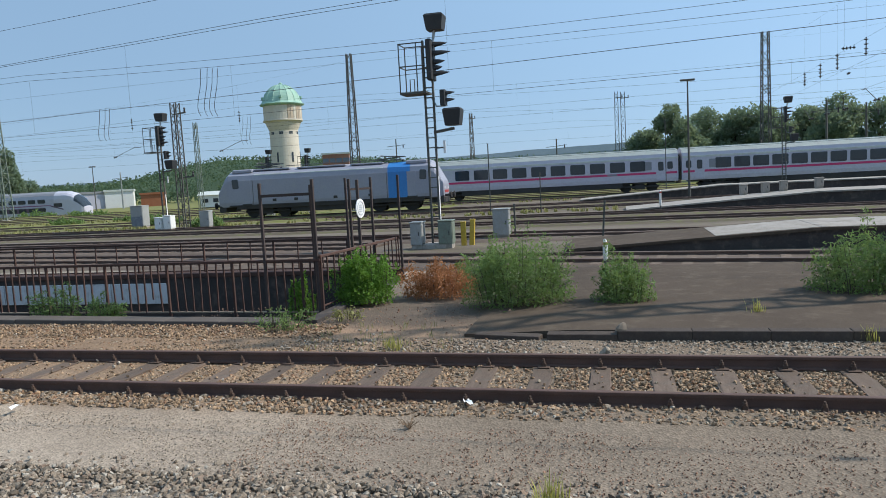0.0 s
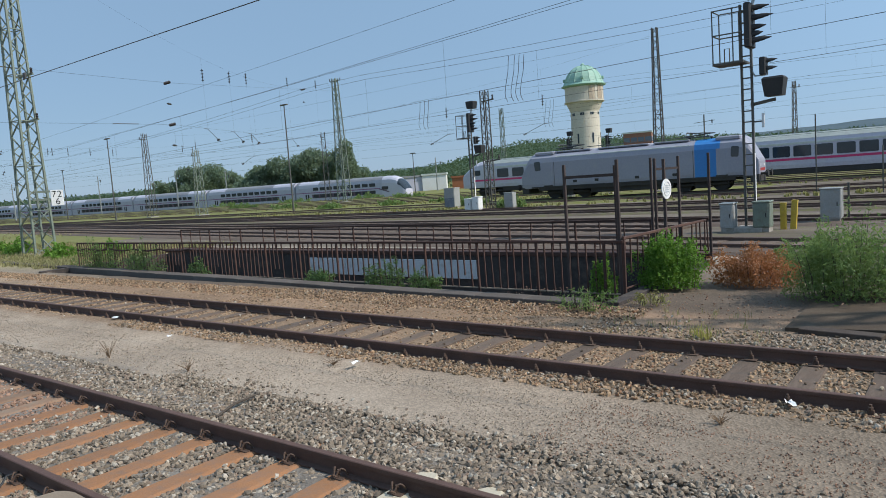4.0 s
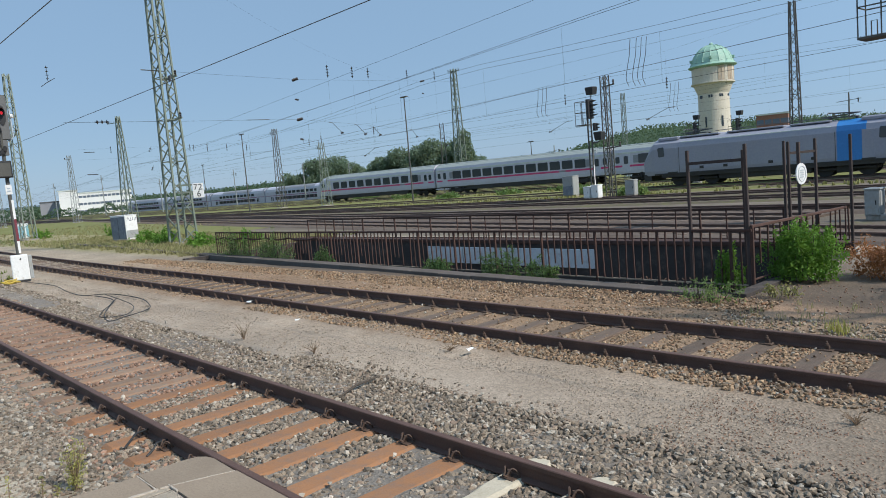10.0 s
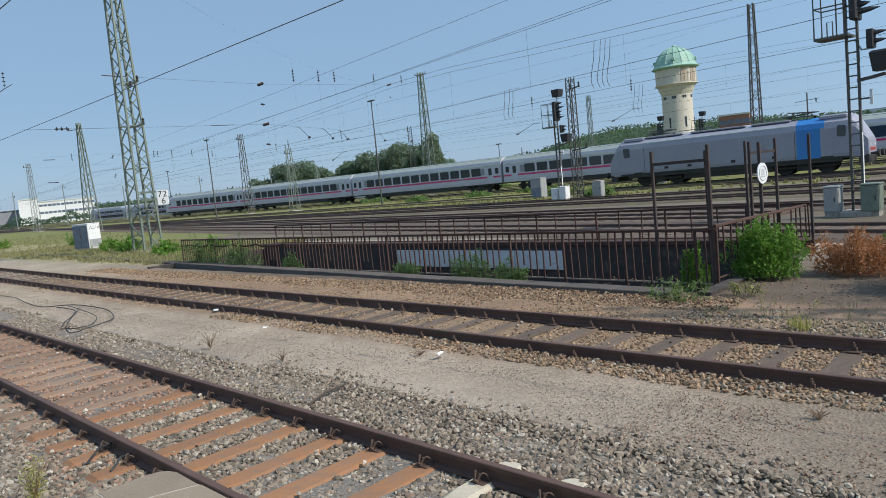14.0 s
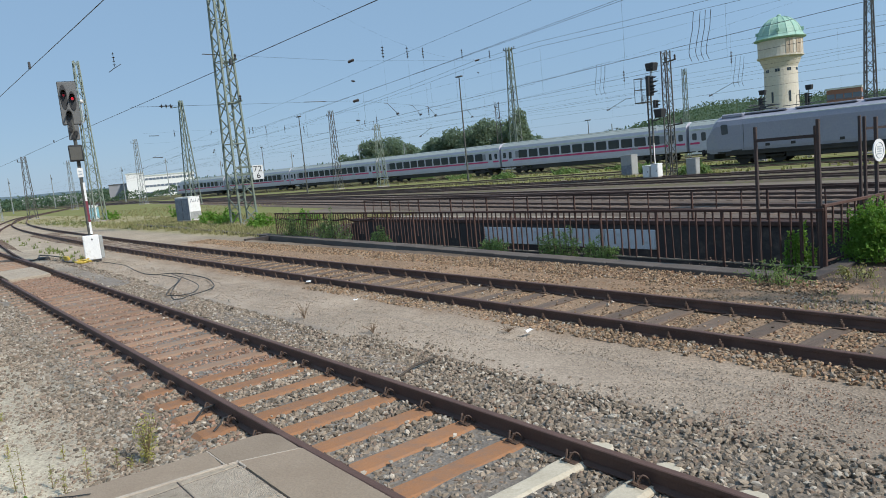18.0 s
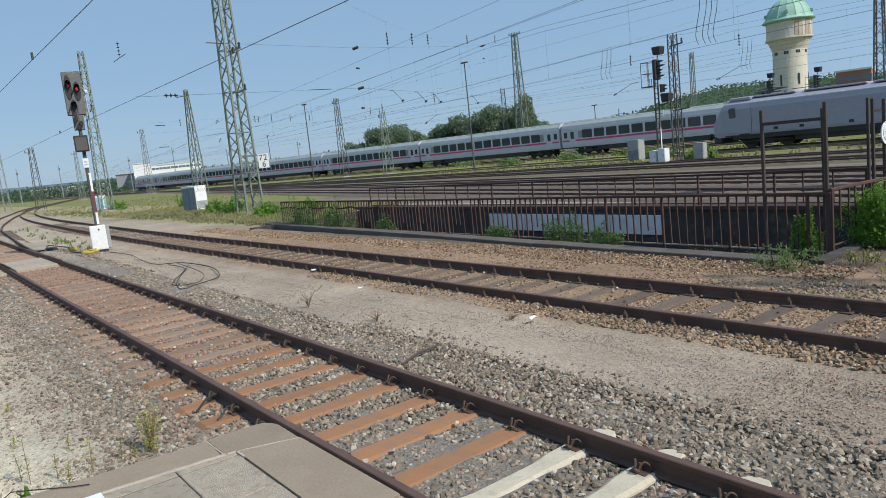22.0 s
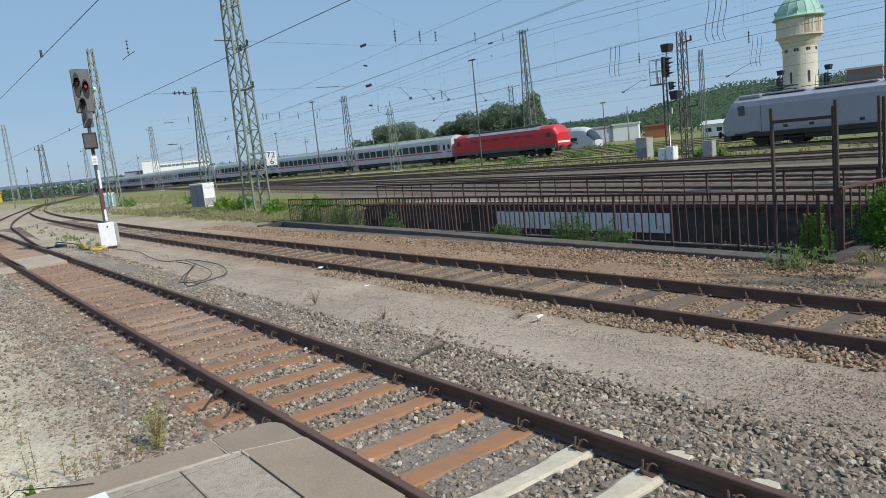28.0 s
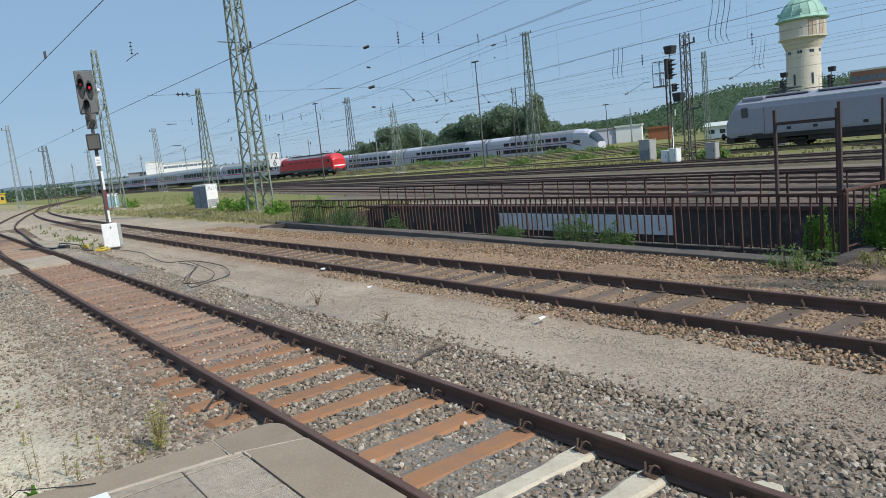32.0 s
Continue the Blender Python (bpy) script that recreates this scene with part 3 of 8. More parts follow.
def ground():
    xs = [-2500, -900, -400, -250, -160, -110, -80, -60] + [round(-50 + 0.5 * i, 2) for i in range(142)] + [25, 32, 45, 70, 120, 250, 900, 2500]
    ys = [-2500, -600, -120, -40, -15, -8, -4] + [round(-2.5 + 0.3 * i, 2) for i in range(48)] + [12.2, PIT[2], 14, 15, 16, PIT[3], 18, 19, 20, 22] + [24, 27, 30, 35, 40, 45, 50, 60, 70, 75, 78, 81, 84, 86, 88, 90, 92, 94, 96, 98, 100, 102, 104, 106, 108, 110, 113, 116, 180, 400, 1000, 2500]
    xs = sorted(set([x for x in xs if min(abs(x - PIT[0]), abs(x - PIT[1])) > 0.2] + [PIT[0], PIT[1]]))
    ys = sorted(set(ys))
    s = Shape()
    for y in ys:
        for x in xs:
            z = -0.17
            if -55 < x < 24 and -3 < y < 12:
                z += 0.035 if 6.75 < y < 7.2 or 8.95 < y < 10.2 or 4.1 < y < 5.0 else 0
                z += 0.02 * noise.noise((x * 0.8, y * 0.8, 0)) + 0.012 * noise.noise((x * 3, y * 3, 4))
            z -= LOW * max(0.0, min(1.0, (4.6 - abs(y - (102.7 + 0.08 * x))) / 2.0)) if -260 < x < 60 else 0
            s.v.append((x, y, z))
    n = len(xs)
    mats = []
    for j in range(len(ys) - 1):
        for i in range(n - 1):
            cx, cy = (xs[i] + xs[i + 1]) / 2, (ys[j] + ys[j + 1]) / 2
            if PIT[0] < cx < PIT[1] and PIT[2] < cy < PIT[3]:
                continue
            a = j * n + i
            s.f.append((a, a + 1, a + 1 + n, a + n))
            mats.append(0 if cy < 20.5 and -300 < cx else 2 if (cy < 45 - 0.02 * cx and -45 < cx) or (cy < 68 and -14 < cx) else 1)
    me = s.mesh("ground", GROUND)
    me.materials.append(YARD)
    me.materials.append(YARD_B)
    me.polygons.foreach_set("material_index", mats)
    tagged(new("ground", me), "railway yard ground of gravel, dirt and dry grass", "ground", kind="structure")


ground()


# ---- tracks ----
RAIL_PROFILE = [(-0.062, -0.155), (0.062, -0.155), (0.062, -0.143), (0.012, -0.128), (0.009, -0.045), (0.035, -0.036), (0.035, -0.006), (0.028, 0.0),
                (-0.028, 0.0), (-0.035, -0.006), (-0.035, -0.036), (-0.009, -0.045), (-0.012, -0.128), (-0.062, -0.143)]


def offset_path(path, d):
    out = []
    for i, (x, y) in enumerate(path):
        a, b = path[max(i - 1, 0)], path[min(i + 1, len(path) - 1)]
        tx, ty = b[0] - a[0], b[1] - a[1]
        k = math.hypot(tx, ty)
        out.append((x - ty / k * d, y + tx / k * d))
    return out


def rail_shape(path, z=0.0, prof=RAIL_PROFILE):
    s = Shape()
    rings = []
    for i, (x, y) in enumerate(path):
        a, b = path[max(i - 1, 0)], path[min(i + 1, len(path) - 1)]
        tx, ty = b[0] - a[0], b[1] - a[1]
        k = math.hypot(tx, ty)
        rings.append([(x - ty / k * u, y + tx / k * u, z + w) for u, w in prof])
    return s.loft(rings)


def along(path, step, start=0.0):
    """Places and headings at even steps along a path."""
    out, left = [], start
    for (x0, y0), (x1, y1) in zip(path, path[1:]):
        L = math.hypot(x1 - x0, y1 - y0)
        while left <= L:
            out.append((x0 + (x1 - x0) * left / L, y0 + (y1 - y0) * left / L, math.degrees(math.atan2(y1 - y0, x1 - x0))))
            left += step
        left -= L
    return out


def clip_shape():
    s = Shape()
    s.box(-0.075, 0.075, -0.16, 0.16, -0.145, -0.132, 0.004)
    for sy in (-1, 1):
        y = sy * 0.09
        s.box(-0.028, 0.028, y - 0.022, y + 0.022, -0.134, -0.09, 0.004)
        s.tube([(0, y + sy * 0.01, -0.13), (0, y + sy * 0.01, -0.035)], 0.014, 6)
        s.tube([(0, y + sy * 0.01, -0.085), (0, y + sy * 0.01, -0.06)], 0.024, 6)
    return s


def spring_clip_shape():
    """Two bent spring-steel loops with a bolt, one on each side of the rail foot."""
    s = Shape()
    s.box(-0.07, 0.07, -0.13, 0.13, -0.147, -0.136, 0.003)
    for sy in (-1, 1):
        y = sy * 0.085
        s.tube([(0, y, -0.14), (0, y, -0.075)], 0.011, 6)
        s.tube([(0, y, -0.105), (0, y, -0.088)], 0.02, 6)
        for sx in (-1, 1):
            arc = [(sx * (0.014 + 0.032 * (1 - math.cos(a)) / 2 * 1.6), y + sy * (0.045 - 0.09 * k / 8), -0.135 + 0.075 * math.sin(a)) for k, a in enumerate(np.linspace(0.15, math.pi - 0.1, 9))]
            s.tube(arc, 0.0085, 5)
        s.tube([(-0.03, y + sy * 0.045, -0.118), (0, y + sy * 0.062, -0.1), (0.03, y + sy * 0.045, -0.118)], 0.0085, 5)
    return s


CLIP_MESH = clip_shape().mesh("clip", CLIP)
SPRING_MESH = spring_clip_shape().mesh("clip", CLIP)


def steel_sleeper(L=2.55, w=0.31):
    s = Shape()
    prof = lambda x, d: [(-w / 2 - 0.02, x, -0.24), (w / 2 + 0.02, x, -0.24), (w / 2 - 0.02, x, -0.158 - d), (w / 2 - 0.05, x, -0.145 - d), (-w / 2 + 0.05, x, -0.145 - d), (-w / 2 + 0.02, x, -0.158 - d)]
    return s.loft([prof(-L / 2, 0.06), prof(-L / 2 + 0.1, 0.0), prof(0, 0.006), prof(L / 2 - 0.1, 0.0), prof(L / 2, 0.06)])


def concrete_sleeper(L=2.3):
    s = Shape()
    rings = []
    for x, w, z in ((-L / 2, 0.12, -0.165), (-L / 2 + 0.03, 0.21, -0.145), (-L / 2 + 0.12, 0.29, -0.138), (-0.5, 0.28, -0.145), (-0.3, 0.24, -0.155), (0.3, 0.24, -0.155), (0.5, 0.28, -0.145), (L / 2 - 0.12, 0.29, -0.138), (L / 2 - 0.03, 0.21, -0.145), (L / 2, 0.12, -0.165)):
        rings.append([(-w / 2, x, -0.3), (w / 2, x, -0.3), (w / 2 - 0.015, x, z - 0.02), (w / 2 - 0.05, x, z), (-w / 2 + 0.05, x, z), (-w / 2 + 0.015, x, z - 0.02)])
    return s.loft(rings)


def wood_sleeper(seed, L=2.6):
    rng = random.Random(seed)
    s = Shape()
    rings = []
    for i in range(6):
        x = -L / 2 + L * i / 5
        j = lambda: rng.uniform(-0.012, 0.012)
        rings.append([(-0.13 + j(), x, -0.3), (0.13 + j(), x, -0.3), (0.13 + j(), x, -0.165 + j()), (0.115 + j(), x, -0.15 + j() * 0.5), (-0.115 + j(), x, -0.15 + j() * 0.5), (-0.13 + j(), x, -0.165 + j())])
    return s.loft(rings)


def smooth_path(pts, step=2.5):
    """A gliding path through a few places (Catmull-Rom)."""
    out = []
    p = [pts[0]] + list(pts) + [pts[-1]]
    for i in range(1, len(p) - 2):
        a, b, c, d = (Vector((*q, 0)) for q in p[i - 1:i + 3])
        n = max(1, int((c - b).length / step))
        for k in range(n):
            t = k / n
            q = 0.5 * (2 * b + (c - a) * t + (2 * a - 5 * b + 4 * c - d) * t * t + (3 * b - a - 3 * c + d) * t ** 3)
            out.append((q.x, q.y))
    out.append(tuple(pts[-1]))
    return out


YA, YB, HALF = 3.19, 8.06, 0.7525
PATH_A = [(-160, YA), (-60, YA), (-10, YA), (14, YA)]
PATH_B = smooth_path([(-210, 40), (-160, 25.3), (-131, 17.4), (-100, 12.3), (-75, 9.9), (-50, 8.75), (-30, 8.2), (-15, YB), (0, YB), (30, YB)])
PATH_X = smooth_path([(-150, 22.3), (-131, 16.6), (-100, 10.8), (-85, 8.2), (-64, 5.2), (-48, 4.05), (-34, 3.3), (-26, YA)])


def track(path, name, label, sleeper_meshes, spacing, x_from=-1e9, x_to=1e9, phase=None, clips=True, rail_mat=RAIL, kind_of=None, clip=CLIP_MESH):
    t = empty(name, label, "railway track", "near tracks", kind="structure")
    for d in (-HALF, HALF):
        part("rail", rail_shape(offset_path(path, d)), rail_mat, t)
    k = 0
    rng = random.Random(5)
    start = 0.0
    if phase is not None:
        near = min(along(path, spacing), key=lambda q: abs(q[0] - phase))
        start = (phase - near[0]) % spacing
    for x, y, a in along(path, spacing, start):
        if not x_from < x < x_to:
            continue
        me = kind_of(x) if kind_of else sleeper_meshes[k % len(sleeper_meshes)]
        k += 1
        sl = put("sleeper", me, t, pose(x, y, rng.uniform(-0.006, 0.006), 0, 0, a + rng.uniform(-1.2, 1.2)))
        if clips and -45 < x:
            for d in (-HALF, HALF):
                put("clip", clip, sl, pose(0, d, 0))
    return t


RUST_SL = steel_sleeper().mesh("sleeper", SL_RUST)
DUSTY_SL = steel_sleeper().mesh("sleeper", SL_DUST)
CONC_SL = concrete_sleeper().mesh("sleeper", SL_CONC)
WOODS = [wood_sleeper(i).mesh("sleeper", SL_WOOD) for i in range(6)]
track(PATH_A, "railway_track", "rusty rails on orange-rusted steel sleepers in grey ballast", [RUST_SL], 0.645, -60, 14, -4.34,
      kind_of=lambda x: CONC_SL if -4.05 < x < 14 else RUST_SL if x > -9.3 else DUSTY_SL, clip=SPRING_MESH)
track(PATH_B, "railway_track", "rusty rails on weathered wooden sleepers in brown ballast", WOODS, 0.70, -60, 30, -0.2)
track(PATH_X, "railway_track", "rusty curved turnout track branching off the near track", WOODS, 0.70, -60, -40, clips=False)
track([(-160, -6.0), (-100, -3.2), (-60, -1.9)], "railway_track", "rusty far end of a siding beyond the platform", WOODS, 0.7, clips=False)


def far_slope(a):
    return max(-0.16, min(0.088, -0.16 + (a - 19.4) * 0.0069))


def bend(x):
    """The northern tracks swing parallel to the platform at the far end."""
    u = max(0.0, -155.0 - x)
    return 0.0011 * u * u if u < 41 else 1.85 + 0.09 * (u - 41)


def far_track(a, x0=-390, x1=130, z=0.0, bed_mat=FAR_BED, half=1.3):
    """A track of the yard that crosses x = 0 at the distance a."""
    s = -0.16 if a == 23.2 else far_slope(a) if not z else 0.08
    pts = [(x, a + s * x + (bend(x) if 71 < a < 100 else 0)) for x in sorted({x0, -262, -210, -196, -185, -175, -165, -155, -120, -60, -20, 20, x1}) if x0 <= x <= x1]
    t = empty("railway_track", "distant yard track with dull rails on brown ballast", "railway track", "yard tracks", kind="structure")
    for d in (-HALF, HALF):
        part("rail", rail_shape(offset_path(pts, d), z), RAIL_FAR, t)
    overgrown = bed_mat is FAR_BED and not z
    bed = lambda crown: [(-half - 0.6, -0.25), (half + 0.6, -0.25), (half, crown), (-half, crown)]
    if overgrown:
        clear = -20 if a < 70 else 20
        part("ballast_bed", rail_shape([p for p in pts if p[0] <= clear], z, bed(-0.06)), bed_mat, t, "overgrown ballast")
        part("ballast_bed", rail_shape([p for p in pts if p[0] >= clear], z, bed(-0.1)), BROWN_BED, t, "bare brown ballast")
        x0 = clear
    else:
        part("ballast_bed", rail_shape(pts, z, bed(-0.1)), bed_mat, t)
    sh = Shape()
    for x, y, an in along([(max(x0, -110), a + s * max(x0, -110)), (min(x1, 45), a + s * min(x1, 45))], 0.75):
        b = Shape().box(-0.13, 0.13, -1.3, 1.3, -0.25, -0.09).move(pose(x, y, z, 0, 0, an))
        sh.add(b.v, b.f)
    tagged(part("sleepers", sh, SL_WOOD, t, "row of dark sleepers"), kind="stuff")


FAR_TRACKS = [19.4, 27.4, 34.4, 39.6, 48.6, 54.8, 66.4, 72.0, 77.5, 84.0, 93.0, 102.7]
for a in FAR_TRACKS:
    if a == 102.7:
        far_track(a, -250, 50, -LOW)
    elif 30 < a < 45:
        far_track(a, bed_mat=BROWN_BED, half=1.6)
    elif a < 45:
        far_track(a, bed_mat=DARK_BED, half=1.75)
    else:
        far_track(a)
far_track(23.2, -120, -9.0, bed_mat=DARK_BED, half=1.75)


# ---- stairwell with railings ----
def stairwell():
    x0, x1, y0, y1 = PIT
    w = empty("retaining_wall", "dark concrete walls of a stairwell below ground", "wall", kind="structure")
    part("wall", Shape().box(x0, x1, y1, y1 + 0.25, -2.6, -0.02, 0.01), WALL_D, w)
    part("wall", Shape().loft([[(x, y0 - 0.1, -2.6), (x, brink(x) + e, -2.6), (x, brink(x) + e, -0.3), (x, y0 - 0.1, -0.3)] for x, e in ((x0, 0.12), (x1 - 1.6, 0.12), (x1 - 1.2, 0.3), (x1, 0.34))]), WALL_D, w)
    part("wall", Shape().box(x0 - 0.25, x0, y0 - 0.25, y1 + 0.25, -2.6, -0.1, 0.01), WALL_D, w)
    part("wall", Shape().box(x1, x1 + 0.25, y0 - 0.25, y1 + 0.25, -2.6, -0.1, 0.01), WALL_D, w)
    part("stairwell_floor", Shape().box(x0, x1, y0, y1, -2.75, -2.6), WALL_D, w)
    part("coping", Shape().box(x0 - 0.25, x1 + 0.25, y1 - 0.05, y1 + 0.4, -0.02, 0.1, 0.015), RUST, w)
    for i in range(4):
        a = x0 + 9.1 + i * 1.82
        part("panel", Shape().box(a + 0.01, a + 1.8, y1 - 0.06, y1 - 0.003, -0.72, -0.16, 0.008), PANEL, w, "pale rectangular wall panel")


stairwell()


def railing(name, p, q, h, spacing, label, wavy=None, z0=-0.12, post_every=8, rail_w=0.05, rise=0.0, sill=RUST):
    """Iron railing from p to q: hand rail, lower rail, posts and balusters."""
    p, q = Vector((*p, 0)), Vector((*q, 0))
    d = q - p
    L = d.length
    ang = math.degrees(math.atan2(d.y, d.x))
    t = empty(name, label, "railing", "stairwell railings", pose(p.x, p.y, 0, 0, -math.degrees(math.atan(rise / L)), ang))
    part("hand_rail", Shape().box(-0.03, L + 0.03, -rail_w / 2, rail_w / 2, h - 0.055, h, 0.008), RUST, t)
    part("lower_rail", Shape().box(0, L, -0.015, 0.015, z0 + 0.02, z0 + 0.05, 0.004), sill, t)
    if wavy:
        pts = [(x, -0.03, h - 0.22 - 0.07 * abs(math.cos(x * 1.75)) ** 0.7) for x in np.arange(0.05, wavy, 0.12)]
        part("wavy_strap", Shape().tube(pts, 0.03, 5), RUST, t)
    n = int(L / spacing)
    post = Shape().box(-0.024, 0.024, -0.024, 0.024, z0 - 0.1, h - 0.04, 0.004).mesh("post", RUST)
    bar = Shape().box(-0.014, 0.014, -0.012, 0.012, z0 + 0.02, h - 0.045).mesh("baluster", RUST)
    stub = Shape().box(-0.014, 0.014, -0.012, 0.012, z0 + 0.3, h - 0.045).mesh("baluster", RUST)
    rng = random.Random(n)
    for i in range(n + 1):
        x = L * i / n
        if i % post_every == 0:
            put("post", post, t, pose(x, 0, 0))
        elif rng.random() > 0.06:
            put("baluster", bar if rng.random() > 0.12 else stub, t, pose(x, 0, 0, rng.uniform(-1, 1), rng.uniform(-1.6, 1.6), 0))
    return t


railing("stairwell_railing", (-28.5, 13.0), (-5.5, 12.4), 0.823, 0.188, "long rusty iron railing with thin balusters along the stairwell", wavy=8.4, z0=-0.24, rise=0.069, sill=KERB)
railing("stairwell_railing", (-27.6, 16.98), (-5.35, 16.98), 0.92, 0.68, "rusty iron railing on the far side of the stairwell", z0=0.1, post_every=3)
railing("stairwell_railing", (-5.48, 12.41), (-5.35, 16.75), 0.958, 0.28, "short rusty iron railing closing the end of the stairwell", z0=-0.06, rise=-0.058)


def gate_frames():
    """Tall steel posts with cross bars that stand over the end of the stairwell."""
    t = empty("stairwell_post_frame", "tall rusty steel posts with cross bars at the stairwell end", "post frame")
    posts = [(-6.65, 12.43, 2.376), (-5.545, 12.41, 2.404), (-6.3, 16.0, 2.42), (-5.9, 15.2, 2.39), (-5.57, 15.75, 2.41), (-5.2, 16.7, 2.44)]
    for x, y, z in posts:
        part("post", Shape().box(x - 0.027, x + 0.027, y - 0.027, y + 0.027, -2.0 if y > 13.2 and x < -5.5 else -0.32, z, 0.006), RUST_D, t)
    part("cross_bar", Shape().beam((-6.65, 12.43, 2.127), (-5.545, 12.41, 2.127), 0.045, 0.055), RUST_D, t)
    part("cross_bar", Shape().beam((-5.9, 15.2, 2.15), (-5.57, 15.75, 2.15), 0.04, 0.05), RUST_D, t)
    part("post", Shape().box(-5.64, -5.6, 12.45, 12.49, -0.32, 2.3, 0.004), RUST_D, t)
    s = empty("round_sign", "round white enamel sign on a rusty post", "sign")
    ry = 14.9
    nrm = Vector((1.0, -0.1, 0)).normalized()
    c = Vector((-5.54, ry, 1.72))
    part("sign_plate", Shape().disc(c, nrm, 0.215, 0.02, 28), WHITE, s)
    part("rim", Shape().tube([c + Vector((0.15 * math.cos(a) * nrm.y * -1, 0.15 * math.cos(a) * nrm.x, 0.15 * math.sin(a))) + nrm * 0.012 for a in np.linspace(0, 2 * math.pi, 25)], 0.008, 4), GREYP, s, "grey printed ring")
    for k in range(4):
        part("text_bar", Shape().beam(c + nrm * 0.012 + Vector((-0.008, -0.08, 0.07 - k * 0.045)), c + nrm * 0.012 + Vector((0.008, 0.08, 0.07 - k * 0.045)), 0.006, 0.02), GREYP, s, "unreadable line of grey print")
    part("post", Shape().box(c.x - 0.075, c.x - 0.015, c.y - 0.03, c.y + 0.03, -2.0, 2.36, 0.005), RUST_D, s)


gate_frames()


def kerb_line():
    k = empty("kerb", "dark stone kerb beside the brown ballast", "kerb", kind="structure")
    me = Shape().box(0.003, 1.197, 0, 0.42, -0.3, -0.082, 0.012).mesh("kerb_stone", KERB_G)
    for i in range(41):
        x = -55 + 1.2 * i
        y = 11.40 + 0.06 * (-10.0 - x)
        put("kerb_stone", me, k, pose(x, y, random.uniform(-0.008, 0.008), 0, 0, random.uniform(-0.3, 0.3) - 3.43))
    # pale low platform beside the brown track
    p = empty("low_platform", "low asphalt platform with a dark kerb", "platform", kind="structure")
    s = Shape()
    s.loft([[(-2.3, 10.45, -0.3), (-2.3, 17.3, -0.3), (-2.3, 17.3, -0.12), (-2.3, 10.45, -0.12)],
            [(-0.6, 10.3, -0.3), (-0.6, 17.3, -0.3), (-0.6, 17.3, -0.02), (-0.6, 10.3, -0.02)],
            [(30, 10.3, -0.3), (30, 17.3, -0.3), (30, 17.3, 0.0), (30, 10.3, 0.0)]])
    part("platform_surface", s, ASPHALT, p)
    me2 = Shape().box(0.002, 0.998, 0, 0.22, -0.3, 0.012, 0.008).mesh("kerb_stone", KERB_D)
    for i in range(31):
        put("kerb_stone", me2, p, pose(-1.0 + i, 10.08, -0.05 if i < 1 else 0, 0, 0, random.uniform(-0.4, 0.4)))
    put("kerb_stone", me2, p, pose(-2.1, 10.25, -0.09, 0, 0.0, -9))


kerb_line()


def far_platform(y0, y1, z, xr, xs, label):
    """Yard platform that ramps down towards -x from xs to xr."""
    p = empty("yard_platform", label, "platform", "yard platforms", kind="structure")
    s = Shape()
    rows = [(xr, -0.1), (xs, z), (140, z)]
    s.loft([[(x, y0, -0.3), (x, y1, -0.3), (x, y1, h), (x, y0 + 0.02, h)] for x, h in rows])
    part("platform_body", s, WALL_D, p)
    s = Shape()
    s.loft([[(x, y0 - 0.06, h), (x, y1 + 0.06, h), (x, y1 + 0.06, h + 0.08), (x, y0 - 0.06, h + 0.08)] for x, h in rows])
    part("platform_top", s, PLAT if y0 > 30 else ASPHALT, p)
    if y0 < 30:
        me = Shape().box(0.01, 2.99, 0, 1.5, z + 0.07, z + 0.088, 0.006).mesh("concrete_slab", PLAT)
        ramp = Shape().loft([[(x, y0 + 0.1, h + 0.07), (x, y1 - 0.2, h + 0.07), (x, y1 - 0.2, h + 0.088), (x, y0 + 0.1, h + 0.088)] for x, h in ((2.75, -0.1 + (z + 0.1) * (2.75 - xr) / (xs - xr)), (xs, z))])
        part("concrete_slab", ramp, PLAT, p, "pale concrete on the ramp")
        for i in range(20):
            for j in range(2):
                put("concrete_slab", me, p, pose(5.52 + 3 * i, y0 + 0.1 + 1.55 * j, 0))


far_platform(21.4, 24.6, 0.32, -1.5, 5.5, "long concrete platform ramping down at its end")
far_platform(41.6, 45.6, 0.5, 0.5, 10.5, "distant concrete platform with a ramped end")
far_platform(59.0, 62.5, 0.6, -3.0, 8.0, "distant concrete platform with a ramped end beside the long train")


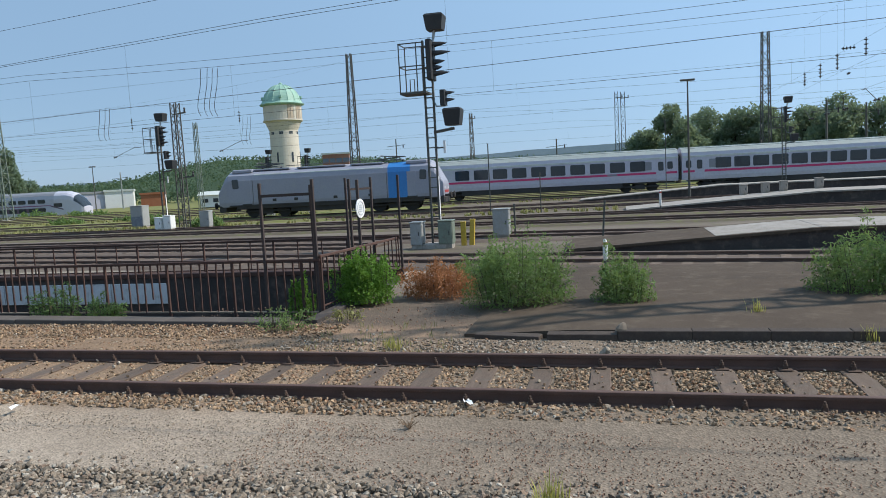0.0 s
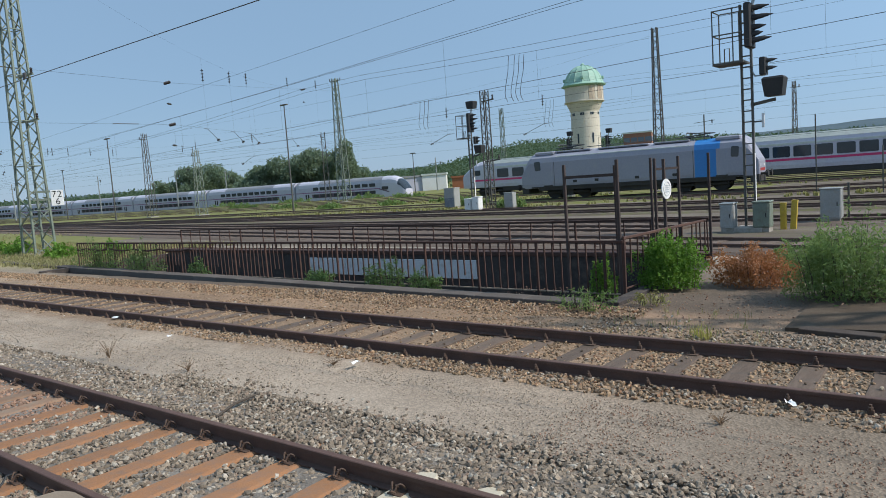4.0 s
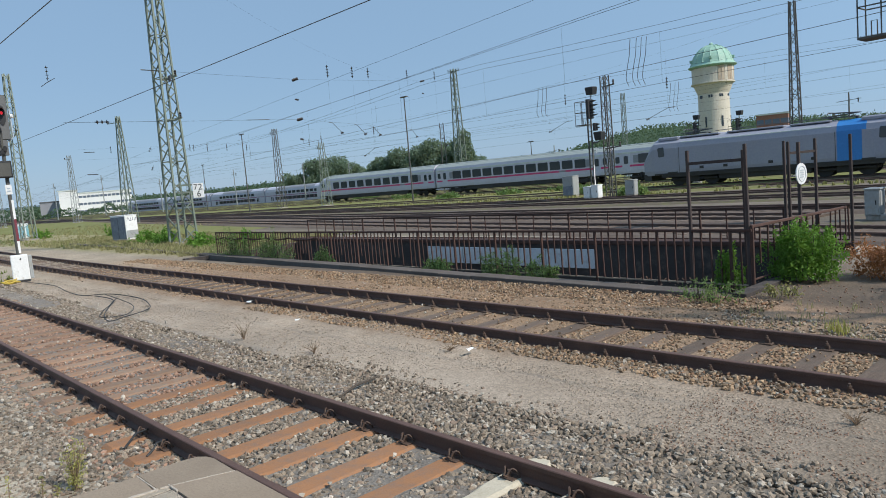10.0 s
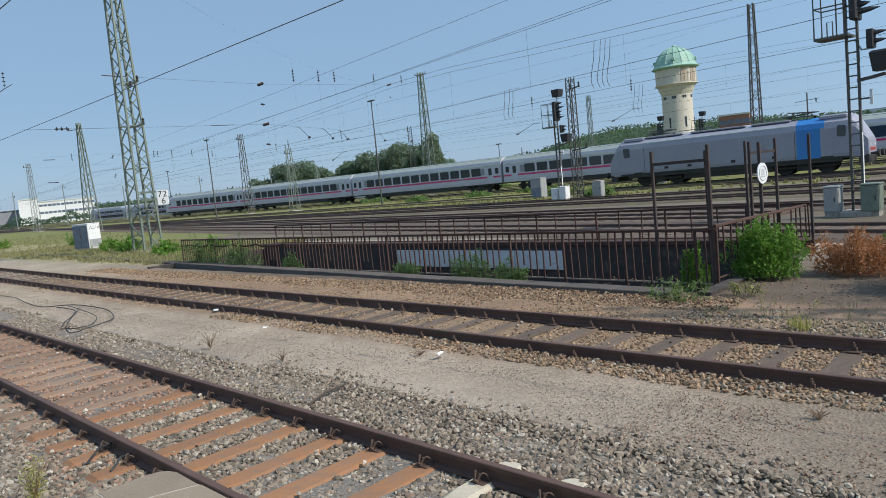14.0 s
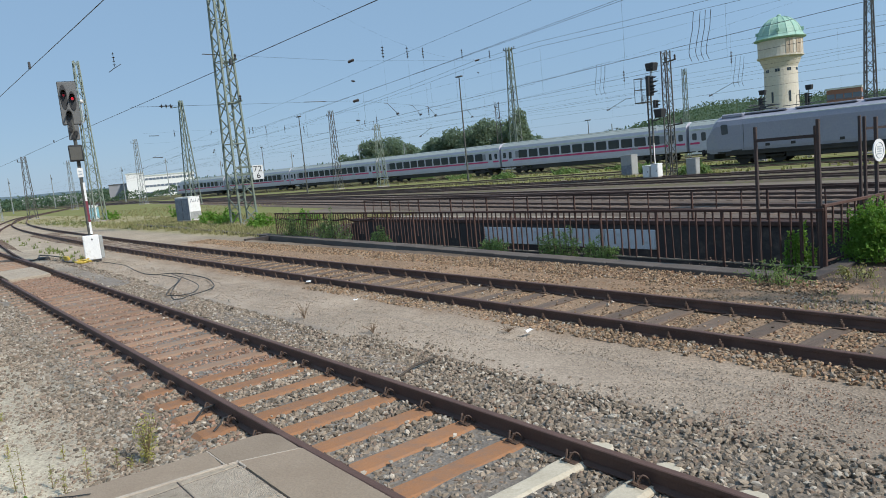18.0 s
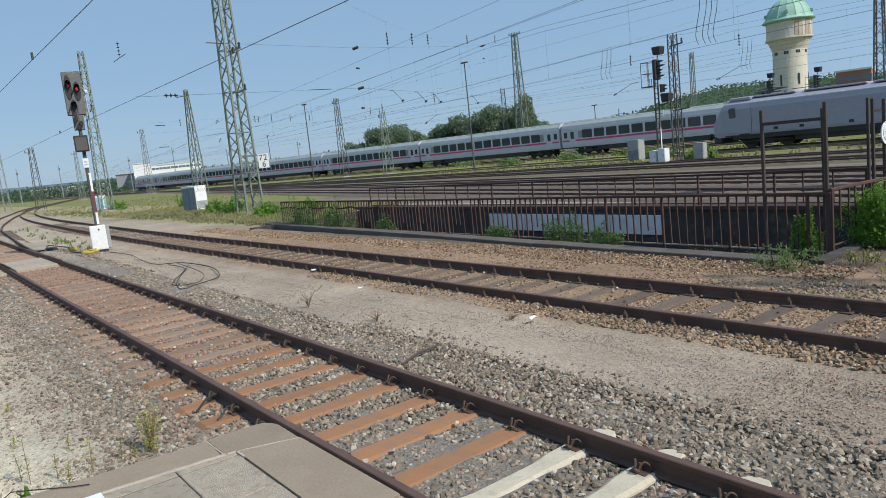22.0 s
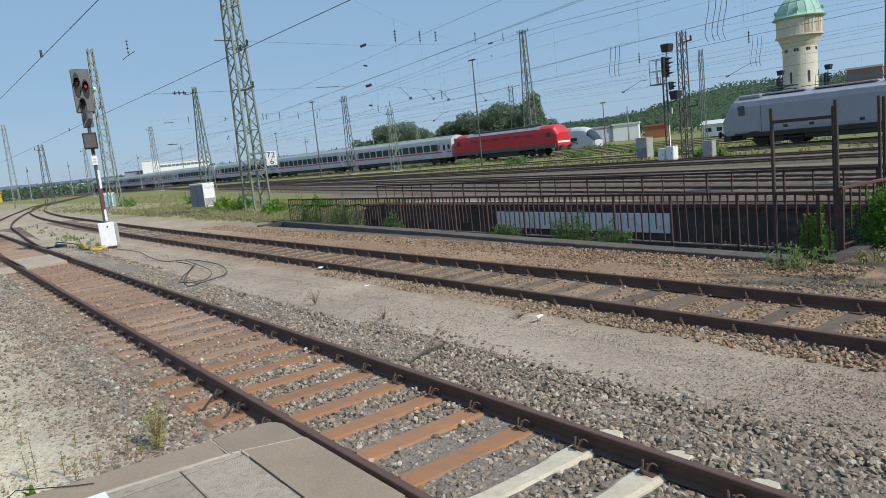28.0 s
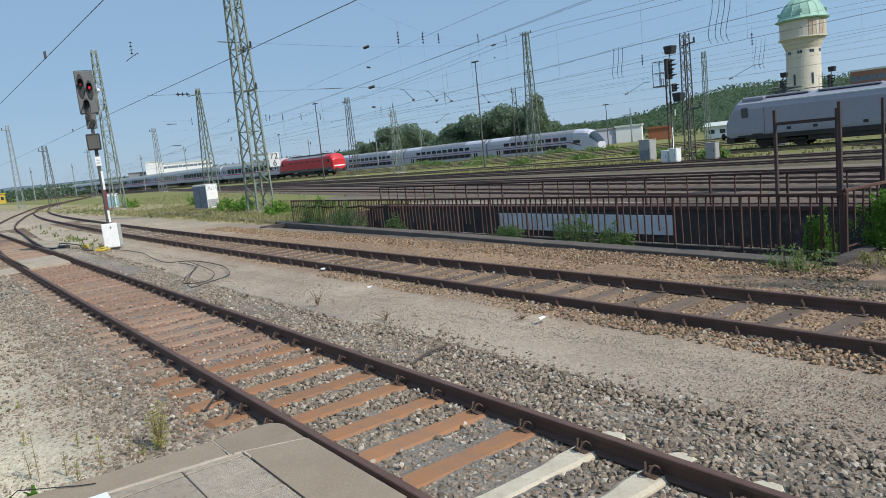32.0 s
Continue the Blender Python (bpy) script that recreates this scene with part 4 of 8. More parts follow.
def own_platform():
    """The platform that the view is taken from: kerb stones round paving slabs, 0.76 m above the rails."""
    p = empty("platform", "platform end with brown kerb stones and grey slabs", "platform", kind="structure")
    part("platform_body", Shape().box(-3.97, 40, -6, 1.53, -0.3, 0.66), PLAT, p)
    part("mortar_bed", Shape().box(-4.0, 12, -5.9, 1.51, 0.655, 0.7505), WALL_D, p)
    me = Shape().box(0.004, 0.996, -0.327, 0.0, 0.6, 0.76, 0.006).mesh("kerb_stone", KERB)
    first = [(-3.712, 1.251), (-2.604, 1.251), (-2.604, 1.578), (-3.602, 1.578)]
    part("kerb_stone", Shape().loft([[(x, y, z) for x, y in first] for z in (0.6, 0.76)]), KERB, p)
    for i in range(1, 8):
        put("kerb_stone", me, p, pose(-3.60 + i, 1.578, 0))
    corner = [(-4.035, 1.182), (-3.738, 1.182), (-3.607, 1.578), (-3.90, 1.585), (-3.965, 1.568), (-4.012, 1.533), (-4.032, 1.46)]
    cx, cy = -3.84, 1.38
    s = Shape().loft([[(cx + (x - cx) * k, cy + (y - cy) * k, z) for x, y in corner] for z, k in ((0.6, 1), (0.75, 1), (0.76, 0.96))])
    part("kerb_stone", s, KERB, p)
    me = Shape().box(-0.285, 0.0, 0.004, 0.996, 0.6, 0.76, 0.008).mesh("kerb_stone", KERB)
    for i in range(6):
        put("kerb_stone", me, p, pose(-3.81 - 0.075 * i, 1.176 - 0.9973 * (i + 1), 0, 0, 0, -4.3))
    rng = random.Random(4)
    me = Shape().box(0.003, 0.497, 0.003, 0.497, 0.62, 0.756, 0.004).mesh("paving_slab", SLAB)
    half = Shape().box(0.003, 0.497, 0.003, 0.322, 0.62, 0.756, 0.004).mesh("paving_slab", SLAB)
    for i in range(-1, 16):
        put("paving_slab", half, p, pose(-3.68 + 0.5 * i, 0.922, rng.uniform(-0.003, 0.003))) if i >= 0 else None
        for j in range(6):
            if i >= 0 or j > 2:
                put("paving_slab", me, p, pose(-3.68 + 0.5 * i, 0.922 - 0.5 * (j + 1), rng.uniform(-0.003, 0.003)))
    for x0, x1, y0, y1 in ((-3.80, -3.685, 0.42, 0.917), (-3.76, -3.685, 0.925, 1.24), (-3.84, -3.685, -0.08, 0.415)):
        part("paving_slab", Shape().box(x0, x1, y0, y1, 0.62, 0.755, 0.003), SLAB, p)

    def joint(a, b, w):
        n = 26
        rows = []
        for i in range(n + 1):
            u = i / n
            x, y = a[0] + (b[0] - a[0]) * u, a[1] + (b[1] - a[1]) * u
            e0, e1 = w * rng.uniform(0.3, 1.0), w * rng.uniform(0.3, 1.0)
            across = (1, 0) if abs(b[1] - a[1]) > abs(b[0] - a[0]) else (0, 1)
            rows.append([(x - across[0] * e0, y - across[1] * e0, 0.74), (x + across[0] * e1, y + across[1] * e1, 0.74),
                         (x + across[0] * e1 * 0.8, y + across[1] * e1 * 0.8, 0.7625), (x - across[0] * e0 * 0.8, y - across[1] * e0 * 0.8, 0.7625)])
        part("mortar_joint", Shape().loft(rows), MORTAR, p, "pale crumbled mortar joint")
    joint((-3.875, -0.4), (-3.738, 1.19), 0.013)
    joint((-4.02, 1.178), (-3.75, 1.18), 0.007)
    joint((-3.735, 1.2), (-3.607, 1.57), 0.008)
    joint((-3.74, 1.25), (-3.62, 1.25), 0.009)
    part("painted_mark", Shape().box(-3.79, -3.63, 0.30, 0.568, 0.75, 0.7665, 0.002), WHITE, p, "worn white painted mark")


own_platform()


# ---- trains ----
def section(hw, z0, zs, zr, n=6, tuck=0.06, barrel=0.0):
    """Half-round coach section as (y, z) points: sides up to zs, roof up to zr."""
    pts = [(-hw + tuck, z0), (-hw, z0 + 0.35), (-hw - barrel, (z0 + zs) / 2), (-hw, zs)]
    for i in range(1, n):
        a = math.pi * i / n
        pts.append((-hw * math.cos(a), zs + (zr - zs) * math.sin(a) ** 0.75))
    pts += [(hw, zs), (hw + barrel, (z0 + zs) / 2), (hw, z0 + 0.35), (hw - tuck, z0)]
    return pts


def bogie(parent, x, wheel_r=0.46, base=2.5):
    b = part("bogie", Shape().box(x - base / 2 - 0.55, x + base / 2 + 0.55, -1.12, 1.12, 0.42, 0.62, 0.04).box(x - 0.5, x + 0.5, -1.15, 1.15, 0.25, 0.75, 0.05), UNDER, parent)
    for dx in (-base / 2, base / 2):
        s = Shape()
        for y in (-0.76, 0.76):
            s.tube([(x + dx, y - 0.06, wheel_r), (x + dx, y + 0.06, wheel_r)], wheel_r, 20)
        s.tube([(x + dx, -0.76, wheel_r), (x + dx, 0.76, wheel_r)], 0.08, 8)
        part("wheelset", s, UNDER, b, smooth=False)
    return b


PANE_CACHE = {}


def pane(w, h, c=0.08):
    """A flush window with rounded corners, in the x-z plane, centred."""
    key = (round(w, 2), round(h, 2))
    if key not in PANE_CACHE:
        ring = lambda y, e: [(sx * (w / 2 - e) + ox, y, sz * (h / 2 - e) + oz) for sx, sz, ox, oz in
                             ((-1, -1, c, 0), (1, -1, -c, 0), (1, -1, 0, c), (1, 1, 0, -c), (1, 1, -c, 0), (-1, 1, c, 0), (-1, 1, 0, -c), (-1, -1, 0, c))]
        PANE_CACHE[key] = Shape().loft([ring(0.02, 0), ring(-0.004, 0), ring(-0.008, 0.02)]).mesh("window", GLASS)
    return PANE_CACHE[key]


def coach(cab=False):
    """White long-distance coach, 26.4 m, with a red stripe. Its -x end leads."""
    t = empty("passenger_coach", "white control coach with sloped cab and red stripe leading the train" if cab else "white passenger coach with red stripe and dark windows, moving", "train coach", "long white train")
    L, hw = 26.1, 1.41
    x0 = -L / 2
    sec = section(hw, 0.95, 3.05, 4.05, 8)
    rings = []
    if cab:
        for dx, lo, hi in ((0.0, 0.0, -1.75), (0.15, 0.0, -1.4), (0.95, 0.0, -0.72), (1.9, 0.0, -0.2), (2.8, 0, 0.0)):
            k = 0.80 + 0.2 * min(1, dx / 2.2) ** 0.7
            rings.append([(x0 + dx, y * k, z if z < 2.0 else 2.0 + (z - 2.0) * (2.05 + hi) / 2.05) for y, z in sec])
    else:
        rings.append([(x0, y, z) for y, z in sec])
    rings.append([(L / 2, y, z) for y, z in sec])
    part("body", Shape().loft(rings), IC_W, t)
    top = [(y * 1.004, z + 0.006) for y, z in sec if z > 3.2]
    xs = [x0 + 2.9 if cab else x0 + 0.02, L / 2 - 0.02]
    part("roof", Shape().loft([[(x, y, z) for y, z in top] + [(x, -top[0][0] * 0.9, 3.2), (x, top[0][0] * 0.9, 3.2)] for x in xs]), ROOF_C, t, "grey-green ribbed roof")
    for i in range(5):
        y = -0.9 + 0.45 * i
        part("roof_rib", Shape().box(xs[0] + 0.1, xs[1] - 0.1, y - 0.015, y + 0.015, 3.9 if abs(y) > 0.7 else 4.03, 3.95 if abs(y) > 0.7 else 4.075), ROOF_C, t)
    for sy in (-1, 1):
        part("cant_rail", Shape().box(xs[0], xs[1], sy * 1.425 - 0.012, sy * 1.425 + 0.012, 3.06, 3.24, 0.005), ROOF_G, t, "pale cant rail below the roof")
    part("skirt", Shape().box(x0 + 5.2, L / 2 - 5.2, -1.32, 1.32, 0.42, 0.95, 0.05), UNDER, t)
    part("underframe", Shape().box(x0 + 0.8, L / 2 - 0.3, -1.2, 1.2, 0.8, 0.98), UNDER, t)
    for x in (-9.5, 9.5):
        bogie(t, x)
    first = x0 + (4.6 if cab else 3.0)
    for sy in (-1, 1):
        yy = sy * (hw + 0.012)
        rot = 0 if sy < 0 else 180
        a, b = (x0 + 1.6 if cab else x0 + 0.1), L / 2 - 0.1
        part("stripe", Shape().box(a, b, yy - 0.004, yy + 0.004, 1.66, 1.86), STRIPE, t, "red stripe")
        k = 12 if not cab else 10
        for i in range(k):
            x = first + 0.75 + (L / 2 - 3.0 - first - 1.5) * i / (k - 1)
            put("window", pane(1.42, 0.96), t, pose(x, yy, 2.47, 0, 0, rot), "dark tinted window")
        for x in ([L / 2 - 1.6] if cab else [x0 + 1.6, L / 2 - 1.6]):
            d = part("door", Shape().box(x - 0.45, x + 0.45, yy - 0.01, yy + 0.01, 1.05, 3.0, 0.006), IC_W, t, "coach entrance door")
            put("window", pane(0.5, 0.85), d, pose(x, yy + sy * 0.012, 2.4, 0, 0, rot))
            xf = x - 1.15 if x > 0 else x + 1.15
            part("frosted_window", Shape().box(xf - 0.3, xf + 0.3, yy - 0.006, yy + 0.006, 2.05, 2.85, 0.004), ROOF_DD, t, "frosted grey window beside the door")
        part("logo_bar", Shape().box(L / 2 - 6.6, L / 2 - 5.7, yy - 0.007, yy + 0.007, 1.68, 1.84), ROOF_DD, t, "short grey lettering bar on the stripe")
        for x in ([L / 2 - 0.75] if cab else [x0 + 0.6, L / 2 - 0.6]):
            put("window", pane(0.5, 0.7), t, pose(x, yy, 2.45, 0, 0, rot))
    if cab:
        part("windscreen", Shape().loft([[(x0 + 0.30, -0.95, 2.2), (x0 + 0.30, 0.95, 2.2), (x0 + 0.36, 0.95, 2.3), (x0 + 0.36, -0.95, 2.3)],
                                         [(x0 + 1.55, -0.92, 3.35), (x0 + 1.55, 0.92, 3.35), (x0 + 1.62, 0.92, 3.42), (x0 + 1.62, -0.92, 3.42)]]), GLASS, t)
        for sy in (-1, 1):
            put("window", pane(0.8, 0.6), t, pose(x0 + 2.1, sy * 1.40, 2.62, 0, 0, 0 if sy < 0 else 180), "cab side window")
    part("gangway", Shape().box(L / 2, L / 2 + 0.2, -0.75, 0.75, 1.0, 3.5, 0.05), UNDER, t)
    return t


def red_loco():
    t = empty("electric_locomotive", "red electric locomotive pushing the white train", "locomotive", "long white train")
    L, hw = 18.9, 1.48
    sec = section(hw, 0.95, 2.95, 3.85, 8)
    prof = lambda x, k, hi: [(x, y * k, z if z < 1.9 else 1.9 + (z - 1.9) * (1.95 + hi) / 1.95) for y, z in sec]
    ends = ((0.0, 0.91, -1.05), (0.12, 0.94, -0.8), (0.55, 0.985, -0.16), (0.8, 1, -0.03), (1.3, 1, 0.0))
    rings = [prof(-L / 2 + d, k, hi) for d, k, hi in ends] + [prof(L / 2 - d, k, hi) for d, k, hi in ends[::-1]]
    part("body", Shape().loft(rings), LOCO_R, t)
    part("lower_band", Shape().box(-L / 2 + 0.25, L / 2 - 0.25, -hw - 0.008, hw + 0.008, 0.95, 1.42, 0.01), ROOF_D, t, "dark grey lower band")
    crest = [(y * 1.004, z + 0.006) for y, z in sec if z > 3.25]
    part("machine_roof", Shape().loft([[(x, y, z) for y, z in crest] + [(x, -crest[0][0] * 0.9, 3.25), (x, crest[0][0] * 0.9, 3.25)] for x in (-6.7, 6.7)]), ROOF_DD, t, "dark grey machine-room roof")
    part("roof_gear", Shape().box(-5.6, 5.6, -0.8, 0.8, 3.82, 3.98, 0.05), ROOF_D, t)
    for x0 in (-5.0, 5.0):
        p = part("pantograph", Shape().box(x0 - 0.9, x0 + 0.9, -0.6, 0.6, 4.0, 4.05), ROOF_D, t, "folded pantograph")
        part("pan_head", Shape().tube([(x0, -0.95, 4.18), (x0, -0.6, 4.28), (x0, 0.6, 4.28), (x0, 0.95, 4.18)], 0.04, 6), ROOF_D, p)
    for sy in (-1, 1):
        for i in range(6):
            x = -5.0 + 2.0 * i
            part("side_grille", Shape().box(x - 0.6, x + 0.6, sy * (hw + 0.004) - 0.008, sy * (hw + 0.004) + 0.008, 2.62, 2.88, 0.005), REDP_D, t)
    for s in (-1, 1):
        e = s * L / 2
        part("windscreen", Shape().loft([[(e - s * 0.14, -1.05, 2.3), (e - s * 0.14, 1.05, 2.3), (e - s * 0.07, 1.05, 2.33), (e - s * 0.07, -1.05, 2.33)],
                                         [(e - s * 0.52, -1.02, 3.2), (e - s * 0.52, 1.02, 3.2), (e - s * 0.44, 1.02, 3.23), (e - s * 0.44, -1.02, 3.23)]]), GLASS, t)
        part("screen_pillar", Shape().beam((e - s * 0.06, 0, 2.3), (e - s * 0.45, 0, 3.25), 0.12), LOCO_R, t)
        part("front_stripe", Shape().box(min(e - s * 0.02, e + s * 0.01), max(e - s * 0.02, e + s * 0.01), -1.2, 1.2, 1.5, 1.72), WHITE, t, "white warning stripe")
        part("buffer_beam", Shape().box(min(e, e - s * 0.5), max(e, e - s * 0.5), -1.35, 1.35, 0.55, 1.1, 0.03), UNDER, t)
        for y in (-0.88, 0.88):
            part("buffer", Shape().tube([(e, y, 1.06), (e + s * 0.4, y, 1.06), (e + s * 0.4, y, 1.06), (e + s * 0.5, y, 1.06)], [0.09, 0.09, 0.24, 0.24], 12), UNDER, t)
            part("headlight", Shape().disc((e - s * 0.01, y * 0.95, 1.6), (s, 0, 0), 0.12, 0.06, 14), WHITE, t)
        for sy in (-1, 1):
            put("window", pane(0.62, 0.62), t, pose(e - s * 1.25, sy * 1.487, 2.6, 0, 0, 0 if sy < 0 else 180), "cab side window")
    for x in (-4.8, 4.8):
        bogie(t, x, 0.6, 2.7)
    part("underframe", Shape().box(-3.0, 3.0, -1.3, 1.3, 0.35, 0.95, 0.05), UNDER, t)
    return t


def grey_loco():
    """Silver-grey locomotive with a blue band near its +x end."""
    t = empty("electric_locomotive", "parked silver-grey electric locomotive with a blue band", "locomotive")
    L, hw = 18.3, 1.485
    sec = section(hw, 0.92, 2.98, 3.78, 8)
    prof = lambda x, k, hi: [(x, y * k, z if z < 1.85 else 1.85 + (z - 1.85) * (1.93 + hi) / 1.93) for y, z in sec]
    rings = [prof(-L / 2, 0.88, -1.85), prof(-L / 2 + 0.05, 0.92, -1.6), prof(-L / 2 + 0.68, 0.985, -0.26), prof(-L / 2 + 0.95, 1, 0), prof(-L / 2 + 2.4, 1, 0),
             prof(L / 2 - 2.4, 1, 0), prof(L / 2 - 0.95, 1, 0), prof(L / 2 - 0.68, 0.985, -0.26), prof(L / 2 - 0.05, 0.92, -1.6), prof(L / 2, 0.88, -1.85)]
    part("body", Shape().loft(rings), LOCO_G, t)
    for s in (-1, 1):
        e = s * L / 2
        part("windscreen", Shape().loft([[(e - s * 0.30, -1.0, 2.15), (e - s * 0.30, 1.0, 2.15), (e - s * 0.25, 1.0, 2.2), (e - s * 0.25, -1.0, 2.2)],
                                         [(e - s * 0.75, -1.05, 3.25), (e - s * 0.75, 1.05, 3.25), (e - s * 0.70, 1.05, 3.3), (e - s * 0.70, -1.05, 3.3)]]), GLASS, t)
        part("cab_roof", Shape().box(min(e - s * 1.2, e - s * 2.9), max(e - s * 1.2, e - s * 2.9), -1.15, 1.15, 3.55, 3.86, 0.08), LOCO_G, t)
        part("buffer_beam", Shape().box(min(e, e - s * 0.6), max(e, e - s * 0.6), -1.35, 1.35, 0.5, 1.05, 0.03), UNDER, t)
        part("coupling_hook", Shape().beam((e, 0, 1.02), (e + s * 0.35, 0, 0.95), 0.1), UNDER, t)
        part("red_marking", Shape().box(min(e + s * 0.004, e - s * 0.05), max(e + s * 0.004, e - s * 0.05), -1.0, 1.0, 1.25, 1.45), REDP, t, "red front marking")
        for y in (-0.88, 0.88):
            part("buffer", Shape().tube([(e, y, 1.06), (e + s * 0.42, y, 1.06), (e + s * 0.42, y, 1.06), (e + s * 0.52, y, 1.06)], [0.09, 0.09, 0.25, 0.25], 12), UNDER, t)
            part("headlight", Shape().disc((e - s * 0.02, y * 0.9, 1.65), (s, 0, 0), 0.11, 0.06, 14), WHITE, t)
        for sy in (-1, 1):
            yy = sy * (hw + 0.006)
            rot = 0 if sy < 0 else 180
            put("window", pane(0.52, 0.74, 0.07), t, pose(e - s * 1.55, yy, 2.72, 0, s * 4, rot), "cab side window")
            part("cab_door", Shape().box(e - s * 2.45 - 0.36, e - s * 2.45 + 0.36, yy - 0.012, yy + 0.012, 1.05, 3.0, 0.008), LOCO_G, t)
            part("hand_hold", Shape().box(e - s * 2.45 - 0.4, e - s * 2.45 + 0.4, yy - 0.015, yy + 0.015, 1.0, 1.14, 0.01), UNDER, t)
    for sy in (-1, 1):
        yy = sy * (hw + 0.004)
        part("blue_band", Shape().box(4.85, 6.6, yy - 0.004, yy + 0.004, 0.95, 3.02), LOCO_B, t, "bright blue band")
        for x in (-4.4, -2.6, 0.6, 3.4):
            part("side_grille", Shape().box(x - 0.16, x + 0.16, yy - 0.01, yy + 0.01, 1.25, 1.45, 0.006), UNDER, t)
        part("lower_band", Shape().box(-8.2, 8.2, yy - 0.006, yy + 0.006, 0.93, 1.05, 0.004), UNDER, t, "dark grey lower band")
        for x in (-6.15, 4.75, 6.7):
            part("panel_seam", Shape().box(x - 0.02, x + 0.02, yy - 0.006, yy + 0.006, 1.0, 3.0), ROOF_D, t)
        part("roof_edge", Shape().box(-6.0, 4.5, sy * 1.32 - 0.06, sy * 1.32 + 0.06, 3.28, 3.42, 0.02), ROOF_G, t)
        part("sill", Shape().box(-7.6, 7.6, sy * 1.4 - 0.05, sy * 1.4 + 0.05, 0.72, 0.95, 0.01), UNDER, t)
    part("blue_band", Shape().loft([[(x, y * 1.004, z + 0.006) for y, z in sec if z > 2.9] for x in (4.85, 6.6)]), LOCO_B, t, "bright blue band over the roof")
    part("roof_hatch", Shape().box(-6.2, -3.2, -0.95, 0.95, 3.72, 3.84, 0.03), LOCO_G, t)
    part("roof_hatch", Shape().box(-2.6, 1.4, -0.95, 0.95, 3.72, 3.84, 0.03), LOCO_G, t)
    part("roof_hatch", Shape().box(1.8, 4.4, -0.95, 0.95, 3.72, 3.84, 0.03), LOCO_G, t)
    for x0 in (-5.2, 4.9):
        p = part("pantograph", Shape().box(x0 - 0.9, x0 + 0.9, -0.6, 0.6, 3.95, 4.0), ROOF_D, t, "folded pantograph")
        for dy in (-0.55, 0.55):
            part("arm", Shape().tube([(x0 - 1.1, dy, 4.05), (x0 + 1.1, dy * 0.4, 4.2), (x0 - 0.7, dy, 4.3)], 0.035, 6), ROOF_D, p)
        part("pan_head", Shape().tube([(x0 - 0.7, -0.95, 4.22), (x0 - 0.7, -0.6, 4.33), (x0 - 0.7, 0.6, 4.33), (x0 - 0.7, 0.95, 4.22)], 0.04, 6), ROOF_D, p)
        for dx in (-0.8, 0.8):
            part("insulator", Shape().lathe([(0.06, 3.78), (0.11, 3.84), (0.06, 3.88), (0.11, 3.93), (0.05, 3.97)], 8, x0 + dx, 0.4), INSUL, p)
    part("roof_line", Shape().tube([(-4, 0.5, 4.02), (0, 0.6, 4.05), (4, 0.5, 4.02)], 0.03, 6), ROOF_D, t)
    for x in (-5.2, 5.2):
        bogie(t, x, 0.62, 2.6)
    part("transformer_case", Shape().box(-3.2, 3.2, -1.3, 1.3, 0.35, 0.95, 0.05), UNDER, t)
    return t


